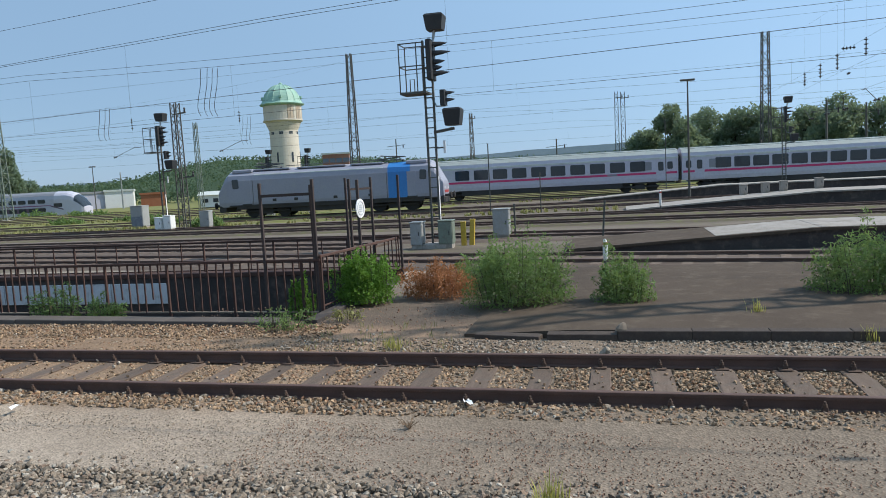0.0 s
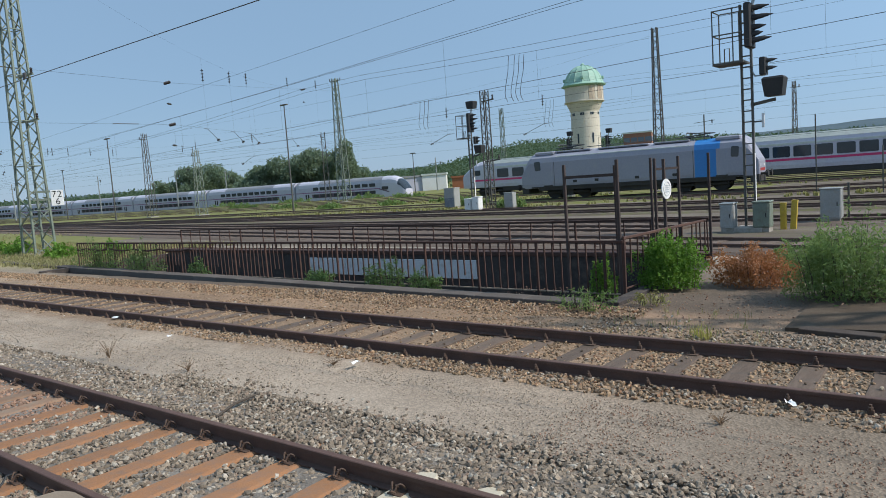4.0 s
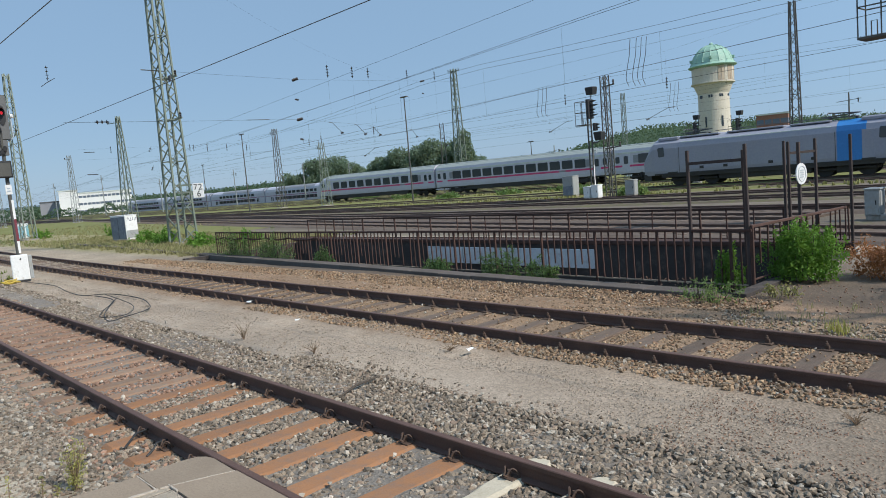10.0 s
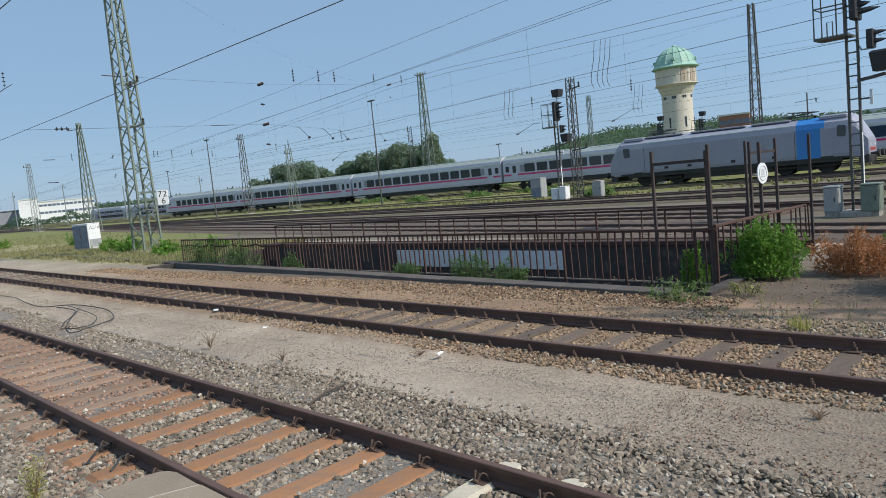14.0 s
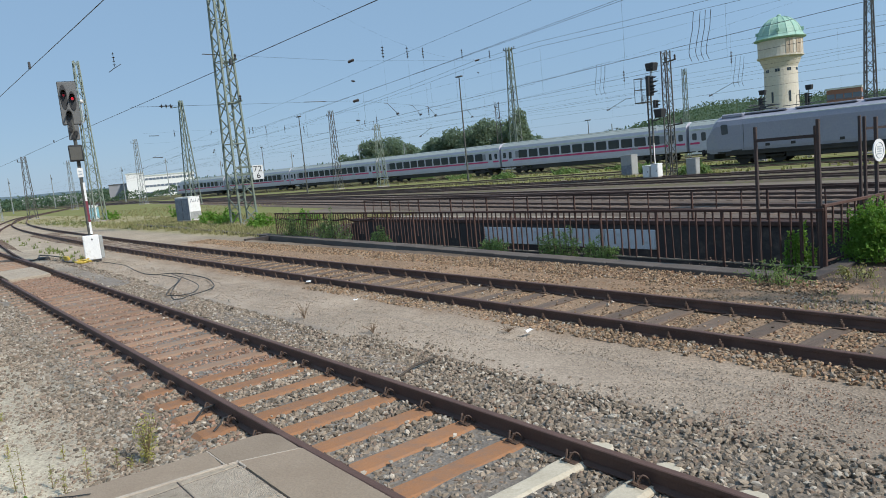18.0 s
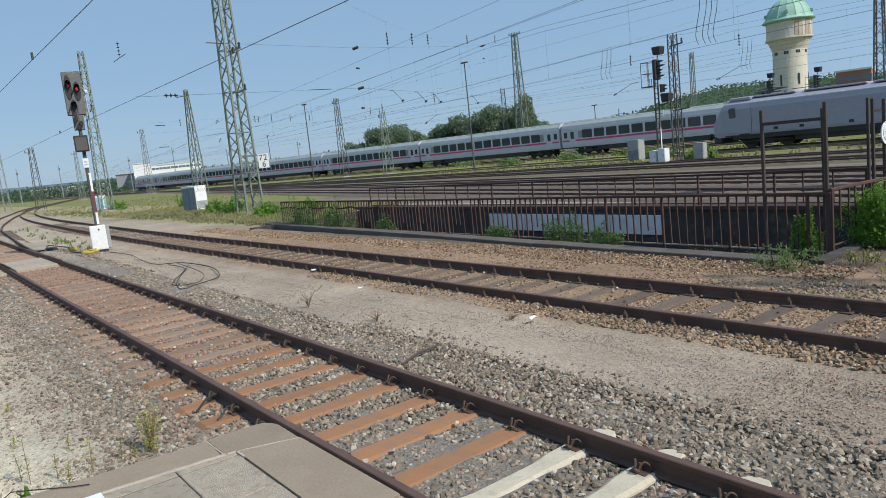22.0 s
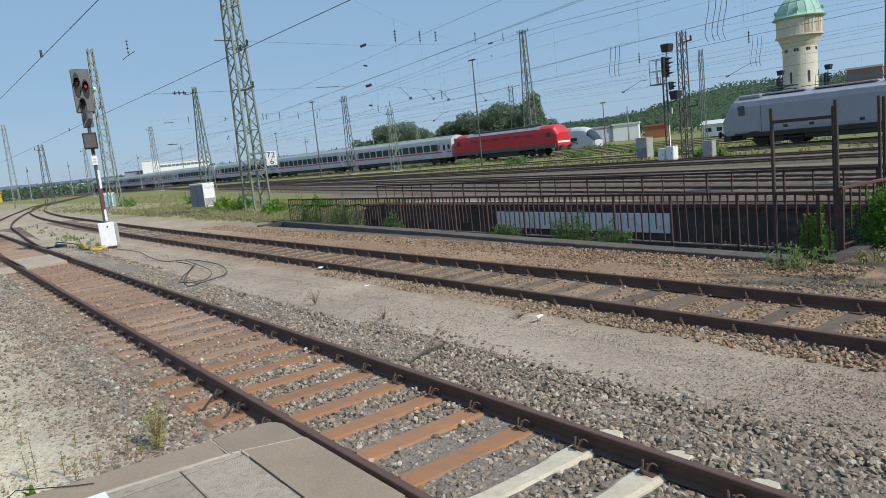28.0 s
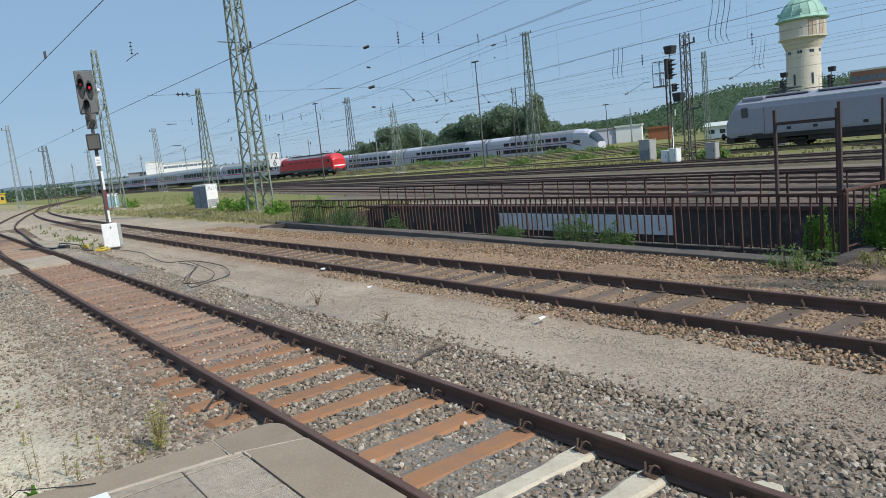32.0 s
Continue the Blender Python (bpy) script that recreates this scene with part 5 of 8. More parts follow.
def double_decker(head=False):
    """Grey-violet double-deck coach, 26.6 m; the head's nose points to +x."""
    t = empty("double_deck_coach", "parked silver and plum double-deck coach" + (" with a rounded driving nose" if head else ""), "train coach", "double-deck train")
    L, hw = 26.5, 1.39
    sec = section(hw, 0.55, 3.35, 4.6, 8)
    rings = [[(-L / 2, y, z) for y, z in sec]]
    if head:
        for dx, k, hi in ((5.0, 1.0, 0.0), (2.9, 1.0, -0.06), (1.9, 0.985, -0.36), (1.0, 0.95, -1.05), (0.4, 0.88, -1.85), (0.0, 0.76, -2.55)):
            rings.append([(L / 2 - dx, y * k, z if z < 1.3 else 1.3 + (z - 1.3) * (3.3 + hi) / 3.3) for y, z in sec])
    else:
        rings.append([(L / 2, y, z) for y, z in sec])
    part("body", Shape().loft(rings), DD_V, t)
    if head:
        part("nose", Shape().loft([[(x + 0.012, y * 1.008, z + 0.008) for x, y, z in r] for r in rings[1:]]), IC_W, t, "white rounded driving nose")
    for sy in (-1, 1):
        yy = sy * (hw + 0.012)
        rot = 0 if sy < 0 else 180
        e = L / 2 - (5.5 if head else 0.2)
        part("side_band", Shape().box(-L / 2 + 0.1, e, yy - 0.004, yy + 0.003, 2.36, 2.5), DD_S, t, "plum-coloured stripe")
        part("side_field", Shape().box(-L / 2 + 4.3, L / 2 - (6.6 if head else 4.3), yy - 0.003, yy + 0.003, 1.38, 2.12), DD_D, t, "dark plum band round the lower windows")
        for i in range(10):
            x = -L / 2 + 5.3 + 1.75 * i
            if x < L / 2 - (7 if head else 4.5):
                put("window", pane(1.35, 0.62), t, pose(x, yy + sy * 0.004, 1.75, 0, 0, rot))
                put("window", pane(1.35, 0.62), t, pose(x, yy, 3.12, 0, 0, rot))
        for x in ((-L / 2 + 3.0,) if head else (-L / 2 + 3.0, L / 2 - 3.0)):
            d = part("door", Shape().box(x - 0.65, x + 0.65, yy - 0.008, yy + 0.008, 0.7, 2.3, 0.006), DD_V, t, "silver double door")
            for dx in (-0.3, 0.3):
                put("window", pane(0.4, 1.0), d, pose(x + dx, yy + sy * 0.01, 1.65, 0, 0, rot))
        if head:
            put("window", pane(1.5, 0.6), t, pose(L / 2 - 4.3, sy * 1.402, 2.45, 0, 0, rot), "cab side window")
            part("side_sweep", Shape().beam((L / 2 - 5.6, sy * 1.395, 2.35), (L / 2 - 3.4, sy * 1.40, 1.75), 0.03, 0.2), DD_D, t, "dark plum sweep below the cab window")
    top = [(y * 1.004, z + 0.006) for y, z in sec if z > 3.6]
    part("roof", Shape().loft([[(x, y, z) for y, z in top] + [(x, -top[0][0] * 0.9, 3.6), (x, top[0][0] * 0.9, 3.6)] for x in (-L / 2 + 0.05, L / 2 - (5 if head else 0.05))]), ROOF_DD, t)
    for x in (-L / 2 + 3.4, L / 2 - 3.4):
        if not head or x < 0:
            part("end_panel", Shape().loft([[(xx, y * 1.008, z + 0.012) for y, z in sec if z > 2.9] for xx in (x - 2.6, x + 2.6)]), IC_W, t, "white end panel of the upper deck")
    if head:
        visor = lambda dx, k, hi: [(L / 2 - dx + 0.02, y * k * 1.012, 1.32 + (z - 1.3) * (3.3 + hi) / 3.3) for y, z in sec if z > 2.9]
        part("windscreen", Shape().loft([visor(1.55, 0.975, -0.62), visor(1.0, 0.95, -1.05), visor(0.4, 0.88, -1.85), visor(0.05, 0.775, -2.46)]), GLASS, t, "dark wrap-round windscreen")
        part("nose_apron", Shape().box(L / 2 - 1.6, L / 2 - 0.2, -1.0, 1.0, 0.3, 0.7, 0.1), UNDER, t)
    for x in (-9.8, 9.8):
        bogie(t, x)
    part("gangway", Shape().box(-L / 2 - 0.15, -L / 2, -0.7, 0.7, 0.9, 3.4, 0.05), UNDER, t)
    return t


IC_A, IC_B = 72.0, 0.09


def bend_pose(x):
    y = IC_A + IC_B * x + bend(x)
    return pose(x, y, 0, 0, 0, math.degrees(math.atan(IC_B - (bend(x - 9) - bend(x + 9)) / 18)))


def line_pose(a, b, x, z=0.0):
    return pose(x, a + b * x, z, 0, 0, math.degrees(math.atan(b)))


g = grey_loco()
g.matrix_basis = line_pose(54.8, 0.086, -22.0)

DD_A, DD_B = 102.7, 0.08
head = double_decker(True)
head.matrix_basis = line_pose(DD_A, DD_B, -82.1 - 13.2, -LOW)
mid = double_decker()
mid.matrix_basis = line_pose(DD_A, DD_B, -82.1 - 13.2 - 26.85, -LOW)
for i in range(2, 6):
    copy_thing(mid, line_pose(DD_A, DD_B, -82.1 - 13.2 - 26.85 * i, -LOW))

CAR = 26.45
white_train = [coach(True), coach()]
for i in range(6):
    white_train.append(copy_thing(white_train[1], line_pose(IC_A, IC_B, 30)))
white_train.append(red_loco())
# front end of the white train along x, by the second
FRONT = [(0, -20.6), (1, -26.6), (2, -33.2), (3, -40.5), (4.5, -52.9), (6.5, -68.2), (9, -88.8), (13, -124.6), (16, -153.9), (19, -185.1), (22, -218.5), (26.5, -273.2), (28, -292.0), (30, -317.4), (32, -343.0)]


ROWS = [(t, float(np.interp(t, [p[0] for p in FRONT], [p[1] for p in FRONT]))) for t in sorted(set([p[0] for p in FRONT] + list(range(17, 32))))]


def motions():
    for i, car in enumerate(white_train):
        back = CAR * i + (CAR / 2 if i < 8 else 9.6)
        walk(car, [(t, bend_pose(x + back / math.sqrt(1 + IC_B ** 2))) for t, x in ROWS])


# ---- masts ----
def lattice_mast(x, y, h, wb, wt, label, material=GALV, turn=0, step=0.9, leg=0.07, group="catenary masts", arms=()):
    """Four-legged tapering lattice mast with zigzag lacing on every face."""
    t = empty("lattice_mast", label, "mast", group, pose(x, y, -0.15, 0, 0, turn))
    cor = ((-1, -1), (1, -1), (1, 1), (-1, 1))
    w = lambda z: (wb + (wt - wb) * z / h) / 2
    for sx, sy in cor:
        part("leg", Shape().beam((sx * w(0), sy * w(0), 0), (sx * w(h), sy * w(h), h), leg), material, t)
    n = max(4, int(h / step))
    for i in range(4):
        a, b = cor[i], cor[(i + 1) % 4]
        for k in range(n):
            z0, z1 = h * k / n, h * (k + 1) / n
            p, q = (a, b) if k % 2 == 0 else (b, a)
            part("brace", Shape().beam((p[0] * w(z0), p[1] * w(z0), z0), (q[0] * w(z1), q[1] * w(z1), z1), leg * 0.62, leg * 0.4), material, t)
            if k % 3 == 0:
                part("brace", Shape().beam((a[0] * w(z0), a[1] * w(z0), z0), (b[0] * w(z0), b[1] * w(z0), z0), leg * 0.6, leg * 0.4), material, t)
    part("footing", Shape().box(-wb / 2 - 0.15, wb / 2 + 0.15, -wb / 2 - 0.15, wb / 2 + 0.15, -0.3, 0.08, 0.03), PLAT, t)
    for dx, dy, z in arms:
        part("cross_arm", Shape().beam((-dx * 0.25, -dy * 0.25, z), (dx, dy, z + 0.1), 0.07, 0.09), material, t)
        part("insulator", Shape().lathe([(0.03, 0), (0.08, 0.05), (0.04, 0.1), (0.08, 0.15), (0.04, 0.2), (0.08, 0.25), (0.03, 0.32)], 8, dx * 0.9, dy * 0.9).move(pose(0, 0, z + 0.1)), INSUL, t)
    return t


def pol(az, r):
    """Place at a bearing (degrees left of straight across) and distance."""
    return -r * math.sin(radians(az)), r * math.cos(radians(az))


MAST_L = (-39.7, 16.17)
lattice_mast(*MAST_L, 17.0, 1.1, 0.5, "tall grey-green lattice mast beside the stairwell", GALV, 8, 0.75, 0.1, arms=((0.9, 0.3, 9.2), (0.9, 0.3, 6.9)))
M7 = pol(45.7, 108)
lattice_mast(*M7, 18.4, 1.5, 0.6, "very tall lattice mast behind the trains", GALV, 10, 1.0, 0.12, arms=((1.05, 0, 18.0), (-1.05, 0, 18.0)))
MAST_R = pol(20.7, 64.5)
lattice_mast(*MAST_R, 13.9, 0.85, 0.38, "dark slender lattice mast behind the grey locomotive", GALV_D, 5, 0.7, 0.09)
MAST_R2 = pol(-10.7, 81)
lattice_mast(*MAST_R2, 15.6, 0.95, 0.6, "dark lattice mast behind the long train", GALV_D, 5, 0.8, 0.1)
MAST_2 = pol(77.95, 76)
lattice_mast(*MAST_2, 15.2, 1.05, 0.4, "tall slender lattice mast behind the light signal", GALV, 5, 0.8, 0.09, arms=((1.9, -0.4, 9.6),))
MAST_3 = pol(71.3, 102)
lattice_mast(*MAST_3, 14.0, 1.45, 0.35, "lattice mast far along the yard", GALV, 12, 1.0, 0.11, arms=((-2.6, 0, 13.2),))
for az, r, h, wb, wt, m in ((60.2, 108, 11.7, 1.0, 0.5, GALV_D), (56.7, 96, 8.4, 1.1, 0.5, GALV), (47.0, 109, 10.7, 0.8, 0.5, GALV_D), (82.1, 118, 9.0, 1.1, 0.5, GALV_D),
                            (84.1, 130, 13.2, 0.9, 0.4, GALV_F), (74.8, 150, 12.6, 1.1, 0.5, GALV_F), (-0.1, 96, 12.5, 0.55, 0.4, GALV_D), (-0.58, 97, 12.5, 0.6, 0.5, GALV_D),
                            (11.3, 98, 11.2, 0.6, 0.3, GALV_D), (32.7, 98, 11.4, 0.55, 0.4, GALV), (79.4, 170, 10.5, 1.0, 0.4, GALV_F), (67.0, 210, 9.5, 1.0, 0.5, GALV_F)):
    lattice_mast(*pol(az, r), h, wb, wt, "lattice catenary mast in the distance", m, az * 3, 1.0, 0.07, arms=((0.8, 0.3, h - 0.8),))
lattice_mast(-28.18, 41.8, 8.35, 0.5, 0.42, "dark lattice mast beside the yard signal", GALV_D, 0, 0.5, 0.06, arms=((0.9, 0.2, 3.4), (0.7, 0.1, 7.6)))


def lamp_pole(x, y, h, label, r=0.09):
    t = empty("yard_lamp", label, "lamp post", "yard lamps", pose(x, y, -0.15))
    part("pole", Shape().tube([(0, 0, 0), (0, 0, h * 0.5), (0, 0, h)], [r, r * 0.85, r * 0.6], 10), GALV_D, t)
    part("lamp_head", Shape().box(-0.55, 0.55, -0.14, 0.14, h, h + 0.14, 0.04), GALV_D, t, "flat double lamp head")
    part("foot", Shape().tube([(0, 0, -0.1), (0, 0, 0.7)], r * 1.35, 10), GALV_D, t)


for (x, y), h in ((pol(49.8, 80.7), 11.7), (pol(62.7, 99), 10.4), ((5.45, 58.0), 8.9), (pol(65.8, 150), 9.0), (pol(40.0, 120), 7.0)):
    lamp_pole(x, y, h, "tall thin yard lamp pole with a small head")
for az, r, h in ((58.3, 170, 8.5), (63.6, 190, 9), (69.0, 180, 8), (72.9, 210, 11), (76.0, 220, 10), (80.6, 240, 10), (86.0, 190, 9), (54.7, 160, 7.5), (38.2, 150, 7), (17.4, 118, 9.4), (4.6, 110, 7.6), (-14.6, 92, 9), (-17.0, 92, 8.4), (83.2, 210, 9)):
    x, y = pol(az, r)
    t = empty("pole", "thin dark catenary pole in the distance", "pole", "distant poles", pose(x, y, -0.15))
    # far poles take the steel with haze mixed into the colour
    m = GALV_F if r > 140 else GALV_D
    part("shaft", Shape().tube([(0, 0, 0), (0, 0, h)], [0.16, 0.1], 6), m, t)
    part("bracket", Shape().beam((-1.6, 0, h - 1.2), (1.6, 0, h - 1.0), 0.07), m, t)
    part("insulator", Shape().tube([(1.2, 0, h - 1.5), (1.2, 0, h - 0.9)], 0.09, 6), INSUL, t)


# ---- overhead wires ----
def wire(pts, r):
    return Shape().tube(pts, r, 4)


def single_wire(path_y, z, label, x0=-150, x1=30, slope=0.0):
    t = empty("overhead_wire", label, "overhead wire", "overhead wires")
    pts = [(x, path_y + slope * (x + 13), z + 0.16 * ((x + 40) / 60 % 1 - 0.5) ** 2) for x in range(x0, x1 + 1, 6)]
    part("contact_wire", wire(pts, 0.0095), WIRE, t)
    for x in (-46.2, -19.4, 8.0):
        y = path_y + slope * (x + 13)
        part("clamp", Shape().box(x - 0.06, x + 0.06, y - 0.02, y + 0.02, z + 0.0, z + 0.16), WIRE, t)


single_wire(YA, 5.41, "single contact wire over the near rusty track", slope=0.0156)
single_wire(YB, 5.55, "single contact wire over the wooden-sleepered track")


def catenary(a, z=5.6, zm=7.45, x0=-300, x1=110, phase=-42.0, r=0.013, span=62.0, feeder=None, dip=0.85, twin=0.0):
    s = far_slope(a)
    t = empty("overhead_wire", "contact wire hung from a sagging carrier wire over a yard track", "overhead wire", "overhead wires")
    n = int((x1 - x0) / 6)
    xs = [x0 + (x1 - x0) * i / n for i in range(n + 1)]
    sag = lambda x: zm - dip * (1 - (2 * (((x - phase) / span) % 1) - 1) ** 2)
    part("contact_wire", wire([(x, a + s * x, z) for x in xs], r), WIRE, t)
    part("carrier_wire", wire([(x, a + s * x, sag(x)) for x in xs], r), WIRE, t)
    for x in [x for x in xs if -90 < x < 50][::2]:
        part("dropper", wire([(x, a + s * x, z), (x, a + s * x, sag(x))], r * 0.45), WIRE, t)
    if twin:
        part("carrier_wire", wire([(x, a + s * x - 0.3, sag(x) - twin + 0.004 * (x + 28)) for x in xs], r), WIRE, t)
    if feeder:
        part("feeder_wire", wire([(x, a + s * x + 0.6, feeder + 0.3 * ((x - phase) / span % 1 - 0.5) ** 2) for x in xs], r), WIRE, t)


for i, a in enumerate((19.4, 27.4, 34.4, 39.6, 54.8, 72.0)):
    if a == 19.4:
        catenary(a, 5.38, 7.56, phase=-10, dip=0.12, r=0.0075, feeder=9.0, twin=0.05)
    elif a == 27.4:
        catenary(a, 5.6, 8.48, phase=-32, dip=1.05, span=80.0, r=0.0075, twin=-0.22)
    else:
        catenary(a, phase=-42 + 7 * i, r=0.0034 + 0.0005 * i, feeder={34.4: 8.6}.get(a))


def loops(x, y, z0, z1, spread=0.72, n=4):
    """Slack cables between an upper and a lower wire; each bows out and swings back below."""
    t = empty("jumper_cable", "loose cable loops hanging between overhead wires", "cable", "jumper cables")
    for k in range(n):
        dx = spread * ((k + (0 if k else -0.35)) / max(1, n - 1) - 0.5)
        pts = [(x + dx - 0.16 * spread * math.sin(u * 3.0) - 0.95 * spread * max(0.0, u - 0.35) * (1 if u < 0.9 else 0.8), y + 0.1 * k, z1 + (z0 - z1) * u) for u in np.linspace(0, 1, 11)]
        pts[-1] = (pts[-1][0] + 0.12, pts[-1][1], pts[-1][2])
        part("cable", Shape().tube(pts, 0.013, 4), WIRE, t)


loops(-17.85, 29.3, 5.72, 7.85, 0.6)
loops(-29.0, 36.05, 5.55, 7.4, 0.45, 3)
loops(-28.8, 52.3, 5.9, 8.1, 0.5, 3)


def stack(c, axis, n=4, r=0.1, gap=0.15):
    """Insulator of several discs round an axis."""
    s = Shape()
    c, d = Vector(c), Vector(axis).normalized()
    s.tube([c - d * gap * n / 2, c + d * gap * n / 2], 0.03, 6)
    for i in range(n):
        p = c + d * gap * (i - (n - 1) / 2)
        s.tube([p - d * 0.05, p, p + d * 0.04], [0.04, r, 0.05], 10)
    return s


def cross_span(p, q, zt, zl, hangs, label, sag=3.0, flat=(), r=0.014):
    """Wires from mast to mast across the tracks, with insulators where they hold the overhead wires."""
    t = empty("cross_span", label, "overhead wire", "cross spans")
    p, q = Vector((*p, 0)), Vector((*q, 0))
    at = lambda u, z: (p + (q - p) * u) + Vector((0, 0, z))
    top = lambda u: zt[0] + (zt[1] - zt[0]) * u - sag * (1 - (2 * u - 1) ** 2)
    base = lambda k, u: zl[k][0] + (zl[k][1] - zl[k][0]) * u
    low = lambda k, u: base(k, u) + zl[k][2] * max(0.0, 1 - u / 0.236)
    us = np.linspace(0, 1, 25)
    part("upper_wire", wire([at(u, top(u)) for u in us], r * 0.26), WIRE, t)
    for k in range(len(zl)):
        part("lower_wire", wire([at(u, low(k, u)) for u in us], r * 0.45), WIRE, t)
    d = (q - p).normalized()
    for u in hangs:
        part("hanger", wire([at(u, top(u)), at(u, low(-1, u))], 0.0035), WIRE, t)
        part("insulator", stack(at(u, low(0, u) + 0.75), (0, 0, 1), 4, 0.13, 0.26), INSUL, t, "hanging disc insulator")
        a = at(u, low(-1, u) - 0.05)
        part("steady_arm", Shape().tube([a + d * 1.9 + Vector((0, 0, -0.75)), a, a - d * 0.7], 0.022, 5), GALV_D, t)
        part("insulator", stack(a + d * 2.0 + Vector((0, 0, -0.8)), (1, 0, 0.2), 2, 0.1, 0.2), INSUL, t, "small disc insulator")
    for k, u in flat:
        part("insulator", stack(at(u, low(k, u)), (1, 0, 0.03), 4, 0.12, 0.2), INSUL, t, "horizontal disc insulator")
        part("strain_insulator", Shape().tube([at(u, low(k, u) - 1.55) + d * a for a in (-0.35, -0.15, 0.15, 0.35)], [0.025, 0.075, 0.075, 0.025], 8), INSUL, t)


cross_span(MAST_L, M7, (16.2, 17.6), ((9.15, 16.4, 0.37), (7.5, 8.7, -0.76)), (0.327, 0.41, 0.471, 0.66, 0.839), "cross span with disc insulators between two tall masts", 3.4, ((0, 0.235), (1, 0.237), (0, 0.75)))
cross_span(MAST_R2, (33.0, 16.0), (14.9, 15.0), ((9.6, 9.6, 0), (7.4, 7.2, 0)), (0.3, 0.42, 0.55, 0.68), "cross span with disc insulators over the platforms", 3.2, ((0, 0.36), (1, 0.5), (0, 0.62)))
cross_span(MAST_R2, (13.2, 15.6), (14.9, 15.4), ((7.8, 7.8, 0), (9.0, 9.05, 0), (6.2, 6.2, 0)), (0.28, 0.357, 0.428, 0.524), "cross span with disc insulators above the asphalt platform", 3.0, ((1, 0.469),))
lattice_mast(33.0, 16.0, 15.4, 1.1, 0.5, "tall lattice mast by the far platforms", GALV, 5, 0.8, 0.09)
lattice_mast(13.2, 15.6, 18.0, 1.05, 0.6, "tall lattice mast standing on the asphalt platform", GALV, 17, 0.8, 0.15)
def span_end():
    """The lower wires of the near cross span, anchored on the far side of their mast."""
    t = empty("anchor_wire", "anchor wire with a disc insulator run past a lattice mast", "overhead wire", "cross spans")
    part("lower_wire", wire([(-39.65, 16.1, 6.74), (-40.75, 13.1, 6.86), (-41.4, 11.2, 6.93)], 0.008), WIRE, t)
    part("insulator", stack((-40.78, 12.95, 6.87), (-0.33, -0.94, 0.03), 3, 0.13, 0.24), INSUL, t, "horizontal disc insulator")
    part("upper_stub", Shape().tube([(-39.6, 16.2, 9.5), (-40.05, 15.1, 9.62)], 0.03, 6), GALV_D, t)
    part("steady_tube", Shape().tube([(-37.85, 19.95, 6.56), (-37.25, 21.1, 6.5)], 0.022, 6), GALV_D, t)


span_end()


def far_span():
    """Thin cross wires far along the yard with short insulators on them."""
    t = empty("cross_span", "thin cross wires with small insulators far along the yard", "overhead wire", "cross spans")
    a, b = pol(74.2, 100), pol(56.6, 100)
    for z in (9.7, 8.4):
        part("cross_wire", wire([(a[0] + (b[0] - a[0]) * u, a[1] + (b[1] - a[1]) * u, z - 0.8 * u) for u in np.linspace(0, 1, 9)], 0.004), WIRE, t)
    for az, z in ((72.03, 9.46), (66.57, 9.09), (66.3, 9.05), (65.31, 8.98), (63.89, 8.8), (62.42, 8.61), (57.61, 8.7), (56.9, 8.5)):
        part("insulator", stack((*pol(az, 100), z), (0, 0, 1), 3, 0.09, 0.3), INSUL, t, "hanging disc insulator")
    for az, z in ((69.38, 9.16), (69.37, 6.71)):
        part("insulator", stack((*pol(az, 100), z), (0.2, 0.4, 1), 2, 0.2, 0.3), INSUL, t, "short disc insulator")
    for az, z in ((73.47, 9.28), (73.41, 6.47)):
        part("steady_tube", Shape().tube([(*pol(az - 0.35, 100), z), (*pol(az + 0.35, 100), z + 0.05)], 0.05, 6), INSUL, t)
    part("insulator", stack((*pol(75.45, 80), 15.79), (0, 0, 1), 4, 0.17, 0.36), INSUL, t, "hanging disc insulator")
    part("steady_tube", Shape().tube([(*pol(75.0, 80), 15.3), (*pol(75.5, 80), 14.9), (*pol(75.9, 80), 14.5)], 0.035, 6), INSUL, t)


far_span()
cross_span(MAST_R, pol(60.2, 108), (13.2, 11.2), ((8.2, 8.2, 0), (6.8, 6.8, 0)), (0.15, 0.3, 0.5, 0.7, 0.85), "cross span with insulators above the trains", 2.2)


# ---- signals ----
def hood(t, z, x0, L, r=0.13):
    """Round lamp with a beak-shaped hood that narrows to a point."""
    s = Shape()
    pts = lambda x, k, up: [(x, r * k * math.cos(a), z + r * up + r * k * math.sin(a)) for a in np.linspace(-0.35, math.pi + 0.35, 9)]
    s.loft([pts(x0, 1.0, 0), pts(x0 + L * 0.5, 0.72, 0.15), pts(x0 + L, 0.12, 0.35)], closed=False, caps=False)
    s.tube([(x0 - 0.02, 0, z), (x0 + 0.015, 0, z)], r, 14)
    return part("lamp_hood", s, BLACK, t)


def board_box(t, x0, x1, z0, z1, dep=0.3, name="hooded_indicator"):
    s = Shape()
    e = 0.07
    s.loft([[(x0 + e, -dep + 0.05, z0), (x1 - e, -dep + 0.05, z0), (x1 - e, dep - 0.05, z0), (x0 + e, dep - 0.05, z0)],
            [(x0, -dep, z1 - 0.06), (x1, -dep, z1 - 0.06), (x1, dep, z1 - 0.06), (x0, dep, z1 - 0.06)],
            [(x0 + 0.05, -dep + 0.05, z1), (x1 - 0.05, -dep + 0.05, z1), (x1 - 0.05, dep - 0.05, z1), (x0 + 0.05, dep - 0.05, z1)]])
    return part(name, s, BLACK, t, "dark hooded number indicator")


